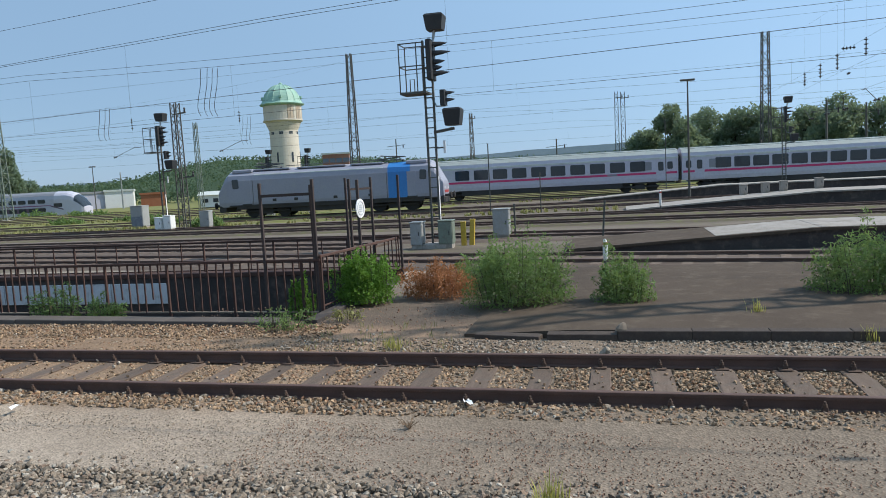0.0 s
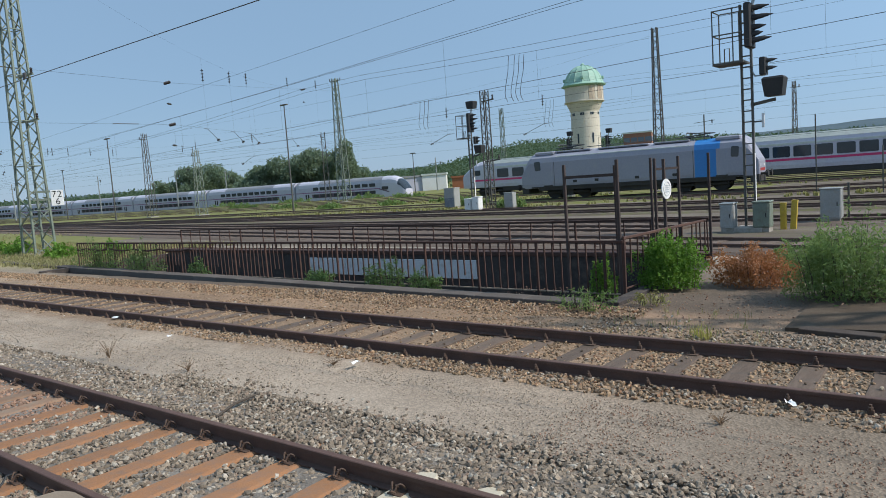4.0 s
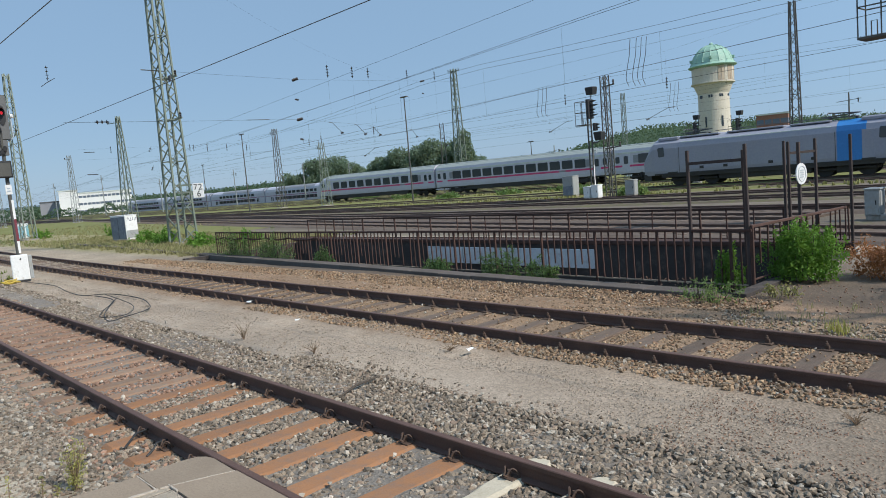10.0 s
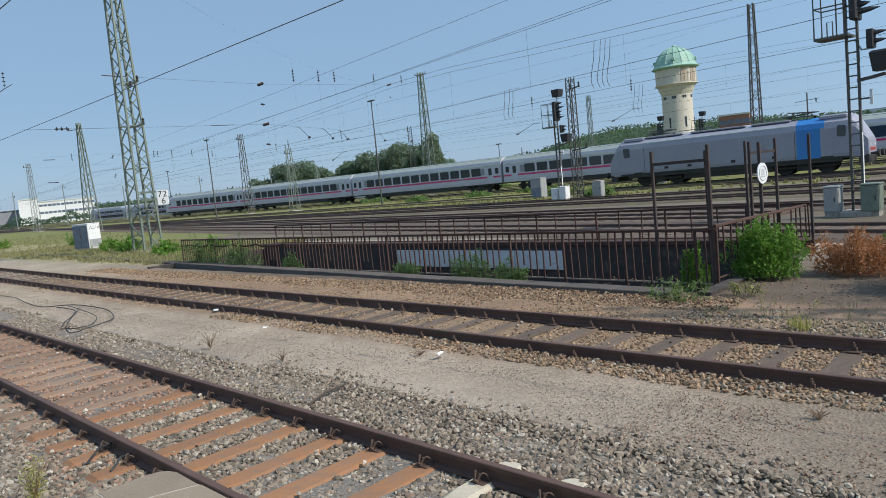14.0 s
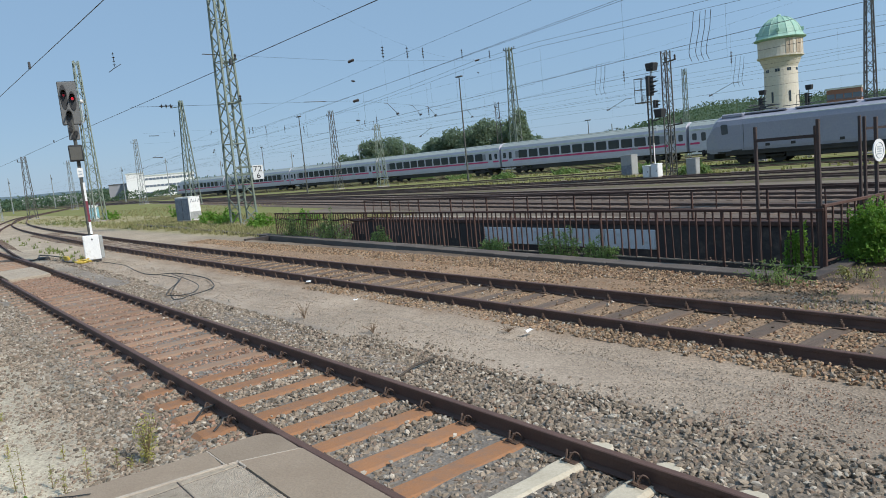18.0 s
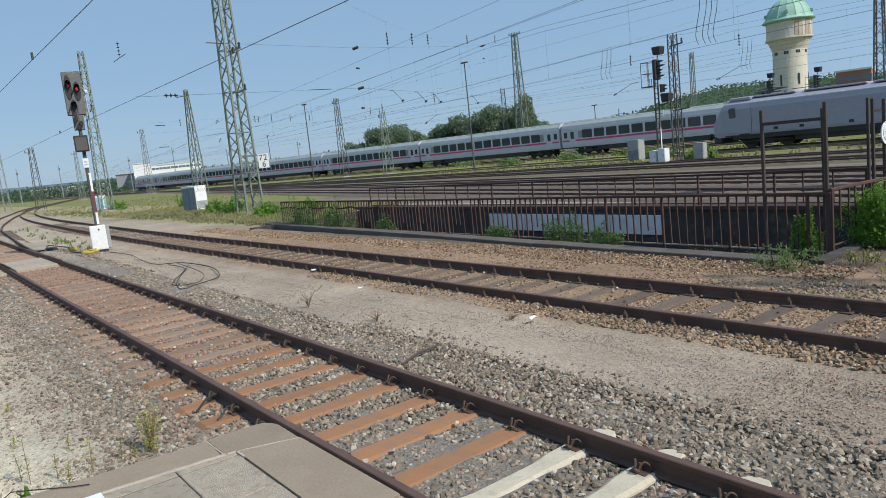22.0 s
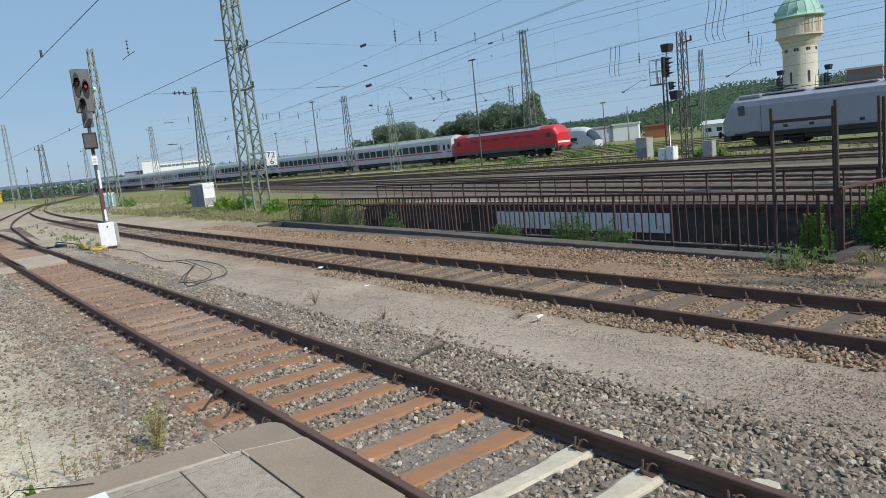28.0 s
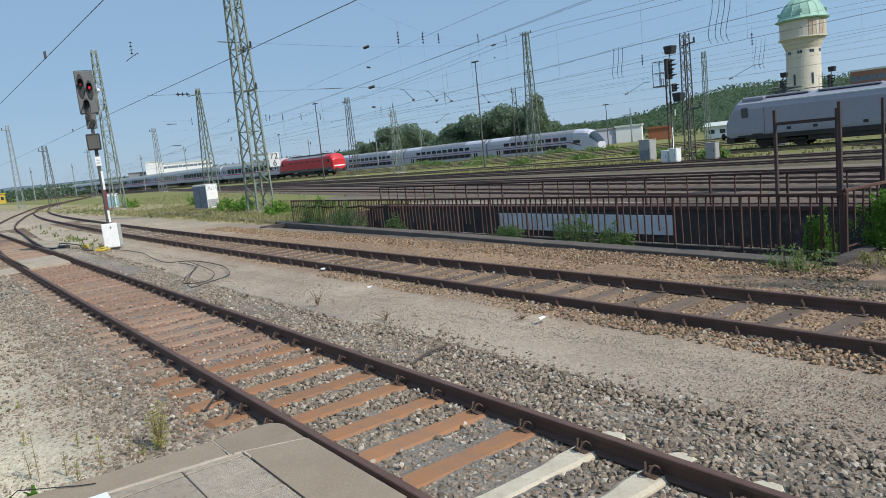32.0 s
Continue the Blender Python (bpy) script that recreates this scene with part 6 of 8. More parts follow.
def yard_signal(x, y, label, turn=0.0, k=1.0):
    t = empty("light_signal", label, "railway signal", "yard signals", pose(x, y, -0.12, 0, 0, turn))
    t.scale = (k, k, k)
    for dx in (-0.15, 0.15):
        part("mast_channel", Shape().box(dx - 0.03, dx + 0.03, -0.06, 0.06, 0, 7.25), GALV_D, t)
    for i in range(20):
        z = 0.35 + 0.35 * i
        part("rung", Shape().box(-0.15, 0.15, -0.05, 0.05, z, z + 0.035), GALV_D, t)
    part("mast_marking", Shape().box(0.181, 0.19, -0.045, 0.045, 0.9, 2.5), WHITE, t, "narrow white strip on the mast")
    board_box(t, 0.0, 0.68, 7.55, 8.1)
    part("indicator_post", Shape().tube([(0.2, 0, 7.0), (0.3, 0, 7.6)], 0.05, 8), GREYP, t)
    part("signal_head", Shape().box(0.02, 0.22, -0.32, 0.32, 5.85, 7.25, 0.03), BLACK, t)
    for z, L in ((7.05, 0.5), (6.75, 0.62), (6.45, 0.4), (6.25, 0.3), (6.05, 0.55)):
        hood(t, z, 0.22, L)
    c = part("service_cage", Shape().box(-0.95, 0.0, -0.4, 0.4, 5.4, 5.47), GALV_D, t, "steel cage platform behind the signal")
    for px in (-0.93, -0.3):
        for py in (-0.38, 0.38):
            part("cage_post", Shape().tube([(px, py, 5.45), (px, py, 7.15)], 0.022, 5), GALV_D, c)
    for z in (6.35, 7.13):
        for py in (-0.38, 0.38):
            part("cage_rail", Shape().tube([(-0.93, py, z), (0.0, py, z)], 0.022, 5), GALV_D, c)
        part("cage_rail", Shape().tube([(-0.93, -0.38, z), (-0.93, 0.38, z)], 0.022, 5), GALV_D, c)
    part("cage_gate", Shape().tube([(-0.78, 0.38, 5.5), (-0.78, 0.38, 6.0), (-0.62, 0.38, 6.0), (-0.62, 0.38, 5.5)], 0.02, 5), GALV_D, c)
    part("lower_head", Shape().box(0.42, 0.6, -0.2, 0.2, 4.95, 5.5, 0.02), BLACK, t)
    hood(t, 5.36, 0.6, 0.32, 0.1)
    hood(t, 5.12, 0.6, 0.32, 0.1)
    part("bracket", Shape().tube([(0.1, 0, 5.25), (0.25, 0, 4.95), (0.6, 0, 4.95)], 0.03, 6), GREYP, t)
    part("arm", Shape().beam((0.1, 0, 4.05), (0.85, 0, 4.15), 0.06, 0.1), GALV_D, t)
    board_box(t, 0.5, 1.15, 4.25, 4.85)
    part("number_plate_blank", Shape().box(0.42, 0.5, -0.02, 0.02, 3.3, 3.75), WHITE, t, "small white plate on a bracket")
    part("plate_bracket", Shape().beam((0.15, 0, 3.5), (0.45, 0, 3.5), 0.03, 0.05), GALV_D, t)
    part("footing", Shape().box(-0.45, 0.45, -0.45, 0.45, -0.2, 0.12, 0.03), PLAT, t)
    return t


def cabinet(x, y, w, d, h, label, turn=0.0, material=CAB, z=-0.14):
    t = empty("equipment_cabinet", label, "cabinet", "trackside cabinets", pose(x, y, z, 0, 0, turn))
    b = 0.12
    part("plinth", Shape().box(-w / 2 + 0.02, w / 2 - 0.02, -d / 2 + 0.02, d / 2 - 0.02, -0.1, b, 0.01), PLAT, t)
    part("body", Shape().box(-w / 2, w / 2, -d / 2, d / 2, b, h, 0.012), material, t)
    part("lid", Shape().box(-w / 2 - 0.03, w / 2 + 0.03, -d / 2 - 0.03, d / 2 + 0.03, h, h + 0.05, 0.015), material, t)
    part("door", Shape().box(-w / 2 + 0.04, w / 2 - 0.04, -d / 2 - 0.014, -d / 2 + 0.002, b + 0.05, h - 0.05, 0.004), material, t)
    part("handle", Shape().box(w / 2 - 0.12, w / 2 - 0.09, -d / 2 - 0.035, -d / 2 - 0.012, h * 0.5, h * 0.5 + 0.14, 0.004), BLACK, t)
    part("door", Shape().box(w / 2 - 0.002, w / 2 + 0.014, -d / 2 + 0.04, d / 2 - 0.04, b + 0.05, h - 0.05, 0.004), material, t)
    return t


yard_signal(-6.3, 24.5, "dark light signal with cage and hoods in the yard")
cabinet(-6.95, 24.3, 0.42, 0.5, 0.9, "light grey cabinet at the foot of a signal")
cabinet(-5.88, 24.3, 0.5, 0.5, 0.92, "dull green-grey cabinet at the foot of a signal", material=GALV)
cabinet(-4.35, 27.1, 0.62, 0.5, 1.12, "light grey trackside cabinet beside a thin post")
yard_signal(-29.0, 40.9, "dark light signal with cage beside a lattice mast", 0, 0.94)
cabinet(-29.3, 40.7, 0.5, 0.5, 0.85, "white cabinet at the foot of the farther signal", material=WHITE)
cabinet(-28.6, 40.7, 0.55, 0.55, 0.95, "white cabinet at the foot of the farther signal", material=WHITE)
cabinet(-26.75, 42.1, 0.7, 0.5, 1.1, "grey cabinet beside a dark lattice mast")
_c = cabinet(-34.4, 45.5, 1.0, 0.8, 1.6, "large trackside cabinet among weeds, light grey over dark grey")
part("lower_panel", Shape().box(-0.47, 0.47, -0.424, -0.416, 0.15, 0.85), SLATE, _c, "dark grey lower panel")
for x in (7.3, 8.5, 9.5, 11.4):
    cabinet(x, 45.2, 0.42, 0.35, 0.62, "small grey relay box on the yard platform", 0, PLAT, -0.06 + 0.06 * (x - 0.5) if x < 10.5 else 0.56)
_c = cabinet(-78.4, 16.1, 1.1, 0.8, 1.5, "white cabinet sprayed with cyan paint beside a mast", 60, WHITE)
part("sprayed_panel", Shape().box(-0.5, 0.5, -0.43, -0.417, 0.2, 1.3), CYAN, _c, "cyan spray paint")
part("sprayed_panel", Shape().box(0.567, 0.575, -0.35, 0.35, 0.2, 1.3), CYAN, _c, "cyan spray paint")
_c = cabinet(-50.2, 16.5, 1.6, 0.9, 1.72, "large white cabinet in the grass, its shaded door coloured blue-grey", 15, WHITE)
# the shade on this side is put into the door's blue-grey colour
part("shaded_door", Shape().box(-0.79, 0.79, -0.474, -0.466, 0.15, 1.66), SLATE, _c, "door coloured blue-grey as the shaded side")
part("door_gap", Shape().box(-0.015, 0.015, -0.48, -0.474, 0.15, 1.66), BLACK, _c)
part("lower_panel", Shape().box(0.816, 0.822, -0.42, 0.42, 0.2, 0.72), CAB, _c, "grey lower panel")
for k, (ya, za, yb, zb) in enumerate(((-0.34, 1.35, -0.22, 1.6), (-0.22, 1.6, -0.12, 1.36), (-0.02, 1.58, -0.06, 1.36), (-0.06, 1.36, 0.1, 1.42), (0.1, 1.42, 0.14, 1.6), (0.22, 1.36, 0.34, 1.58), (0.34, 1.58, 0.38, 1.34), (-0.2, 0.62, 0.0, 0.4), (0.05, 0.6, 0.3, 0.34))):
    part("spray_stroke", Shape().beam((0.824, ya, za), (0.824, yb, zb), 0.04, 0.008), SLATE, _c, "grey spray-paint stroke")
for az, r in ((-11.9, 66), (27.6, 66), (24.6, 66)):
    x, y = pol(az, r)
    yard_signal(x, y, "distant dark light signal with cage", 0, 0.95 if az < 0 else 0.72)


def front_signal(x, y):
    """Light signal whose face looks along the track towards +x."""
    t = empty("light_signal", "grey light signal showing red, on a red and white mast", "railway signal", "", pose(x, y, -0.12, 0, 0, -11))
    t.scale = (0.85, 0.77, 1.0)
    part("mast", Shape().tube([(0, 0, 0.6), (0, 0, 5.3)], 0.085, 12), GALV_D, t)
    for z0, z1, m in ((1.0, 1.45, WHITE), (1.45, 2.25, REDP_D), (2.25, 2.95, WHITE)):
        part("mast_band", Shape().box(0.08, 0.1, 0.03, 0.13, z0, z1), m, t, "painted mast band")
    b = part("signal_board", Shape().box(-0.05, 0.05, -0.43, 0.40, 5.1, 6.7, 0.04), LAMPGREY, t)
    for yy, z, hh in ((-0.20, 6.13, 0.46), (0.16, 5.98, 0.36), (-0.08, 5.36, 0.33)):
        oval = lambda x, k: [(x, yy + 0.155 * k * math.cos(a), z + hh * k * math.sin(a)) for a in np.linspace(0, 2 * math.pi, 20)[:-1]]
        # black backing oval; below the lens it also paints in the hood's shadow
        part("shade_plate", Shape().loft([oval(0.045, 1.0), oval(0.075, 1.0), oval(0.08, 0.92)]), BLACK, b)
        arc = lambda x, k, zz: [(x, yy + 0.14 * k * math.cos(a), zz + 0.14 * k * math.sin(a)) for a in np.linspace(-0.5, math.pi + 0.5, 10)]
        part("lamp_hood", Shape().loft([arc(0.07, 1.0, z + 0.10), arc(0.40, 0.8, z + 0.12)], closed=False, caps=False), BLACK, b)
        part("lens", Shape().disc((0.09, yy, z + 0.08), (1, 0, 0), 0.11, 0.02, 16), BLACK, b)
    part("red_light", Shape().disc((0.108, 0.16, 6.06), (1, 0, 0), 0.058, 0.02, 16), REDLAMP, b, "lit red lamp")
    part("red_lens", Shape().disc((0.108, -0.20, 6.19), (1, 0, 0), 0.05, 0.02, 16), REDLENS, b, "dim red lens")
    part("side_arm", Shape().tube([(-0.05, 0.48, 6.2), (-0.05, 0.5, 5.2), (-0.05, 0.2, 5.0)], 0.04, 6), GREYP, t)
    part("side_lamp", Shape().disc((0.0, 0.55, 5.95), (0.3, 1, 0), 0.07, 0.1, 10), WHITE, t)
    part("shunt_head", Shape().box(-0.06, 0.06, -0.24, 0.24, 4.55, 5.1, 0.02), LAMPGREY, t)
    for yy, z in ((-0.12, 4.95), (0.1, 4.8), (-0.02, 4.68)):
        part("lamp_hood", Shape().tube([(0.06, yy, z), (0.3, yy, z - 0.03)], [0.1, 0.085], 10), BLACK, t)
    part("indicator", Shape().box(-0.02, 0.32, -0.36, 0.26, 3.75, 4.35, 0.03), BLACK, t, "dark hooded indicator box")
    part("indicator_face", Shape().box(0.32, 0.33, -0.3, 0.2, 3.8, 4.28), GALV_D, t)
    part("plate", Shape().box(0.1, 0.12, -0.13, 0.13, 3.15, 3.5, 0.004), WHITE, t, "white mast plate")
    for k in range(2):
        part("plate_bar", Shape().box(0.12, 0.124, -0.07, 0.07, 3.24 + 0.1 * k, 3.29 + 0.1 * k), GREYP, t, "unreadable marking on the mast plate")
    bx = part("relay_box", Shape().box(-0.1, 0.32, -0.36, 0.36, 0.02, 0.95, 0.03), WHITE, t, "white relay box")
    part("box_side", Shape().box(-0.14, 0.26, 0.362, 0.52, 0.05, 0.9, 0.02), CAB, t)
    part("box_lock", Shape().disc((0.33, 0.05, 0.8), (1, 0, 0), 0.035, 0.02, 10), BLACK, bx)
    part("stand", Shape().box(-0.2, 0.34, -0.3, 0.34, -0.12, 0.03), UNDER, t)
    part("stand_foot", Shape().box(-0.45, 0.2, -0.4, 0.4, -0.2, -0.02, 0.02), PLAT, t)
    return t


front_signal(-29.4, 5.82)


def text_mesh(txt, size, material, name, parent, m, thick=0.004):
    cu = bpy.data.curves.new(name, "FONT")
    cu.body, cu.size, cu.align_x, cu.align_y, cu.extrude = txt, size, "CENTER", "CENTER", thick
    tmp = new(name, cu)
    dg = bpy.context.evaluated_depsgraph_get()
    me = bpy.data.meshes.new_from_object(tmp.evaluated_get(dg))
    bpy.data.objects.remove(tmp)
    me.materials.clear()
    me.materials.append(material)
    ob = new(name, me)
    ob.parent = parent
    ob.matrix_basis = m
    return ob


def distance_sign():
    t = empty("distance_sign", "white hectometre sign reading 72 6 on a lattice mast", "sign", "", pose(-37.8, 16.55, 2.74, 0, 0, 60))
    part("plate", Shape().box(-0.29, 0.29, -0.02, 0.02, -0.40, 0.40, 0.015), WHITE, t)
    for c, x, z in (("7", -0.125, 0.18), ("2", 0.125, 0.18), ("6", 0.02, -0.19)):
        text_mesh(c, 0.46, BLACK, "digit", t, pose(x, -0.026, z, 90, 0, 0))
    part("clamp", Shape().box(-1.1, 0.3, 0.02, 0.08, -0.1, 0.0), GALV, t)
    part("clamp", Shape().box(-1.1, 0.3, 0.02, 0.08, 0.3, 0.4), GALV, t)


distance_sign()


def small_posts():
    for x, y, h, m, lab in ((-5.42, 25.0, 0.82, YELLOW, "stubby yellow steel marker post"), (-5.15, 25.1, 0.9, YELLOW, "leaning yellow steel marker post"), (-3.85, 27.2, 1.3, GALV_D, "thin grey post beside a cabinet"),
                            (-0.5, 25.5, 1.35, GALV_D, "thin leaning dark post"), (-4.7, 45.0, 2.5, GALV_D, "thin dark post in the yard"), (-8.3, 47.0, 4.6, GALV_D, "thin dark pole in the yard"), (4.1, 63.6, 6.6, GALV_D, "thin dark pole in the yard")):
        t = empty("marker_post", lab, "post", "yard posts", pose(x, y, -0.15, 0, 4 if "leaning" in lab else 0, 0))
        w = 0.09 if m is YELLOW else 0.035
        part("shaft", Shape().box(-w, w, -w * 0.7, w * 0.7, -0.1, h, 0.01), m, t)
        part("cap", Shape().box(-w * 1.1, w * 1.1, -w * 0.8, w * 0.8, h, h + 0.03, 0.006), m, t)
    for x, y, h in ((-0.29, 18.0, 0.62), (2.3, 40.5, 1.1)):
        t = empty("track_marker", "small red and white boundary marker between tracks", "marker", "track markers", pose(x, y, -0.15))
        part("stem", Shape().tube([(0, 0, 0), (0, 0, h * 0.5)], 0.04, 8), GALV_D, t)
        part("marker_top", Shape().tube([(0, 0, h * 0.3), (0, 0, h * 0.45), (0, 0, h), (0, 0, h + 0.1)], [0.04, 0.062, 0.062, 0.03], 12), WHITE, t, "faded white body")
        part("marker_band", Shape().tube([(0, 0, h * 0.93), (0, 0, h + 0.02)], [0.064, 0.063], 12), REDP, t, "faded red band")
    # grey pole at the platform end
    t = empty("platform_post", "light grey painted steel post at the platform end", "post", "", pose(-4.2, 0.10, -0.17))
    part("shaft", Shape().box(-0.05, 0.05, -0.045, 0.045, 0, 1.91, 0.008), GREYP, t)
    part("cap", Shape().box(-0.055, 0.055, -0.05, 0.05, 1.91, 1.94, 0.006), GREYP, t)


small_posts()


# ---- distance ----
def water_tower(x, y):
    t = empty("water_tower", "round cream water tower with a green copper dome", "water tower", "", pose(x, y, -0.2, 0, 0, 0))
    part("shaft", Shape().lathe([(4.3, 0), (4.0, 2), (3.7, 5), (3.5, 10), (3.45, 16.4)], 40), CREAM, t, smooth=False)
    part("corbel", Shape().lathe([(3.4, 16.1), (3.55, 16.5), (4.35, 18.4), (4.6, 18.7)], 40), CREAM, t)
    part("drum", Shape().lathe([(4.6, 18.6), (4.6, 22.4)], 40), CREAM, t)
    part("cornice", Shape().lathe([(4.5, 18.4), (4.85, 18.6), (4.85, 18.85), (4.62, 18.9)], 40), CREAM, t)
    part("eave_ring", Shape().lathe([(4.5, 22.2), (5.3, 22.5), (5.4, 22.68), (4.7, 22.8)], 40), COPPER, t)
    d = part("dome", Shape().lathe([(5.35, 22.66), (4.85, 23.15), (4.6, 23.6), (4.35, 24.4), (3.9, 25.3), (3.2, 26.2), (2.3, 26.9), (1.2, 27.4), (0.5, 27.55)], 16), COPPER, t)
    part("knob", Shape().lathe([(0.45, 27.45), (0.5, 27.75), (0.3, 27.95), (0.05, 28.1)], 12), COPPER, d)
    for k in range(16):
        a = 2 * math.pi * k / 16
        c, s = math.cos(a), math.sin(a)
        part("seam", Shape().tube([(r * c, r * s, z + 0.03) for r, z in ((4.85, 23.15), (4.6, 23.6), (4.35, 24.4), (3.9, 25.3), (3.2, 26.2), (2.3, 26.9), (1.2, 27.4))], 0.06, 4), COPPER, d)
        if k % 4 == 1:
            part("dormer", Shape().box(-0.32, 0.32, -0.5, 0.3, 23.9, 24.6, 0.05).move(pose(4.4 * c, 4.4 * s, 0, 0, 0, math.degrees(a) + 90)), COPPER, d)
    for k in range(36):
        a = 2 * math.pi * (k + 0.5) / 36
        c, s = math.cos(a), math.sin(a)
        if not -0.95 < (a + math.pi) % (2 * math.pi) - math.pi < 2.1:
            continue
        part("drum_board", Shape().box(-0.34, 0.34, -0.06, 0.06, 18.95, 22.3, 0.02).move(pose(4.6 * c, 4.6 * s, 0, 0, 0, math.degrees(a) + 90)), BOARDS if k % 3 else CREAM, t)
    for k in range(36):
        a = 2 * math.pi * (k + 0.5) / 36
        c, s = math.cos(a), math.sin(a)
        if k % 4 == 0:
            for e in (-0.075, 0.075):
                part("window", Shape().box(-0.22, 0.22, -0.06, 0.06, 15.35, 16.0, 0.02).move(pose(3.44 * math.cos(a + e), 3.44 * math.sin(a + e), 0, 0, 0, math.degrees(a + e) + 90)), GLASS, t)
        if k % 6 == 2:
            part("window", Shape().box(-0.2, 0.2, -0.08, 0.08, 8.6, 11.0, 0.02).move(pose(3.55 * c, 3.55 * s, 0, 0, 0, math.degrees(a) + 90)), GLASS, t)


water_tower(*pol(26.15, 180))


def house(x, y, w, d, h, turn, wall, roofm, label, rows=1, cols=6, gable=0.0):
    t = empty("building", label, "building", "distant buildings", pose(x, y, -0.2, 0, 0, turn))
    part("wall", Shape().box(-w / 2, w / 2, -d / 2, d / 2, 0, h), wall, t)
    if gable:
        r = Shape().loft([[(-w / 2 - 0.4, -d / 2 - 0.4, h), (-w / 2 - 0.4, d / 2 + 0.4, h), (-w / 2 - 0.4, 0, h + gable)], [(w / 2 + 0.4, -d / 2 - 0.4, h), (w / 2 + 0.4, d / 2 + 0.4, h), (w / 2 + 0.4, 0, h + gable)]])
    else:
        r = Shape().box(-w / 2 - 0.2, w / 2 + 0.2, -d / 2 - 0.2, d / 2 + 0.2, h, h + 0.4)
    part("roof", r, roofm, t)
    if not rows:
        return t
    far = rows > 2 and cols > 2
    kx, kz = (0.43, 0.15) if far else (0.26, 0.16)
    me = Shape().box(-w / cols * kx, w / cols * kx, -0.06, 0.04, -h / rows * kz, h / rows * kz).mesh("window", GLASS_F if far else GLASS)
    for i in range(cols):
        for j in range(rows):
            put("window", me, t, pose(-w / 2 + w * (i + 0.5) / cols, -d / 2, h * (j + 0.55) / rows))
            put("window", me, t, pose(w / 2, -d / 2 + d * (i + 0.5) / cols * 0.98, h * (j + 0.55) / rows, 0, 0, 90)) if d > w * 0.5 and i < cols else None
    return t


x, y = pol(72.9, 322)
house(x, y, 21, 12, 8.6, 72, WHITE, ROOF_G, "long white two-storey office building far off", 3, 14)
x, y = pol(75.15, 320)
house(x, y, 6.4, 12, 9.9, 73, WHITE, ROOF_G, "white stair tower of a far office building", 0, 1)
x, y = pol(22.2, 205)
house(x, y, 7.4, 7, 11.0, 18, BRICK, ROOF_G, "red brick house with flat roof behind the locomotive", 3, 4)
x, y = pol(38.35, 168)
house(x, y, 5.6, 5, 3.5, 34, WHITE, ROOF_G, "low white container office near the double-deck train", 0, 1)
# Added block: the office's shaded side, with the shade as a lilac-grey colour.
x, y = pol(40.2, 168)
house(x, y, 5.6, 4, 3.3, 46, DD_V, ROOF_DD, "lilac-grey block for the shaded side of the white container office", 0, 1)
x, y = pol(36.1, 160)
house(x, y, 4.6, 2.5, 2.5, 30, ORANGE_C, ORANGE_C, "rust-coloured steel freight container", 0, 1)
x, y = pol(31.9, 120)
house(x, y, 3.2, 2.6, 1.9, 20, WHITE, ROOF_G, "small white service hut in the grass", 1, 2, 0.6)
x, y = pol(85.3, 285)
house(x, y, 3.4, 2.8, 3.2, 80, YELLOW, YELLOW, "small yellow track maintenance wagon far off", 1, 2)


x, y = pol(87.6, 330)
house(x, y, 22, 12, 8.0, 85, WHITE, ROOF_G, "white works building far along the line", 3, 8)
x, y = pol(80.2, 420)
house(x, y, 34, 14, 3.8, 78, GALV_F, ROOF_G, "long low pale warehouse on the horizon", 0, 1)
x, y = pol(76.4, 328)
house(x, y, 6.6, 8, 6.2, 74, ROOF_DD, ROOF_D, "dark grey annexe of the white office building", 0, 1)


def crown_points(rng, lobes, n, shell=0.55):
    """Places for leaves, mostly near the skin of several ellipsoids."""
    vol = np.array([l[3] * l[4] * l[5] for l in lobes]) ** 0.66
    k = rng.choice(len(lobes), n, p=vol / vol.sum())
    d = rng.normal(size=(n, 3))
    d /= np.linalg.norm(d, axis=1, keepdims=True)
    r = (shell + (1 - shell) * rng.random(n)) ** 0.8 * rng.uniform(0.85, 1.12, n)
    L = np.array(lobes)[k]
    return L[:, :3] + d * r[:, None] * L[:, 3:]


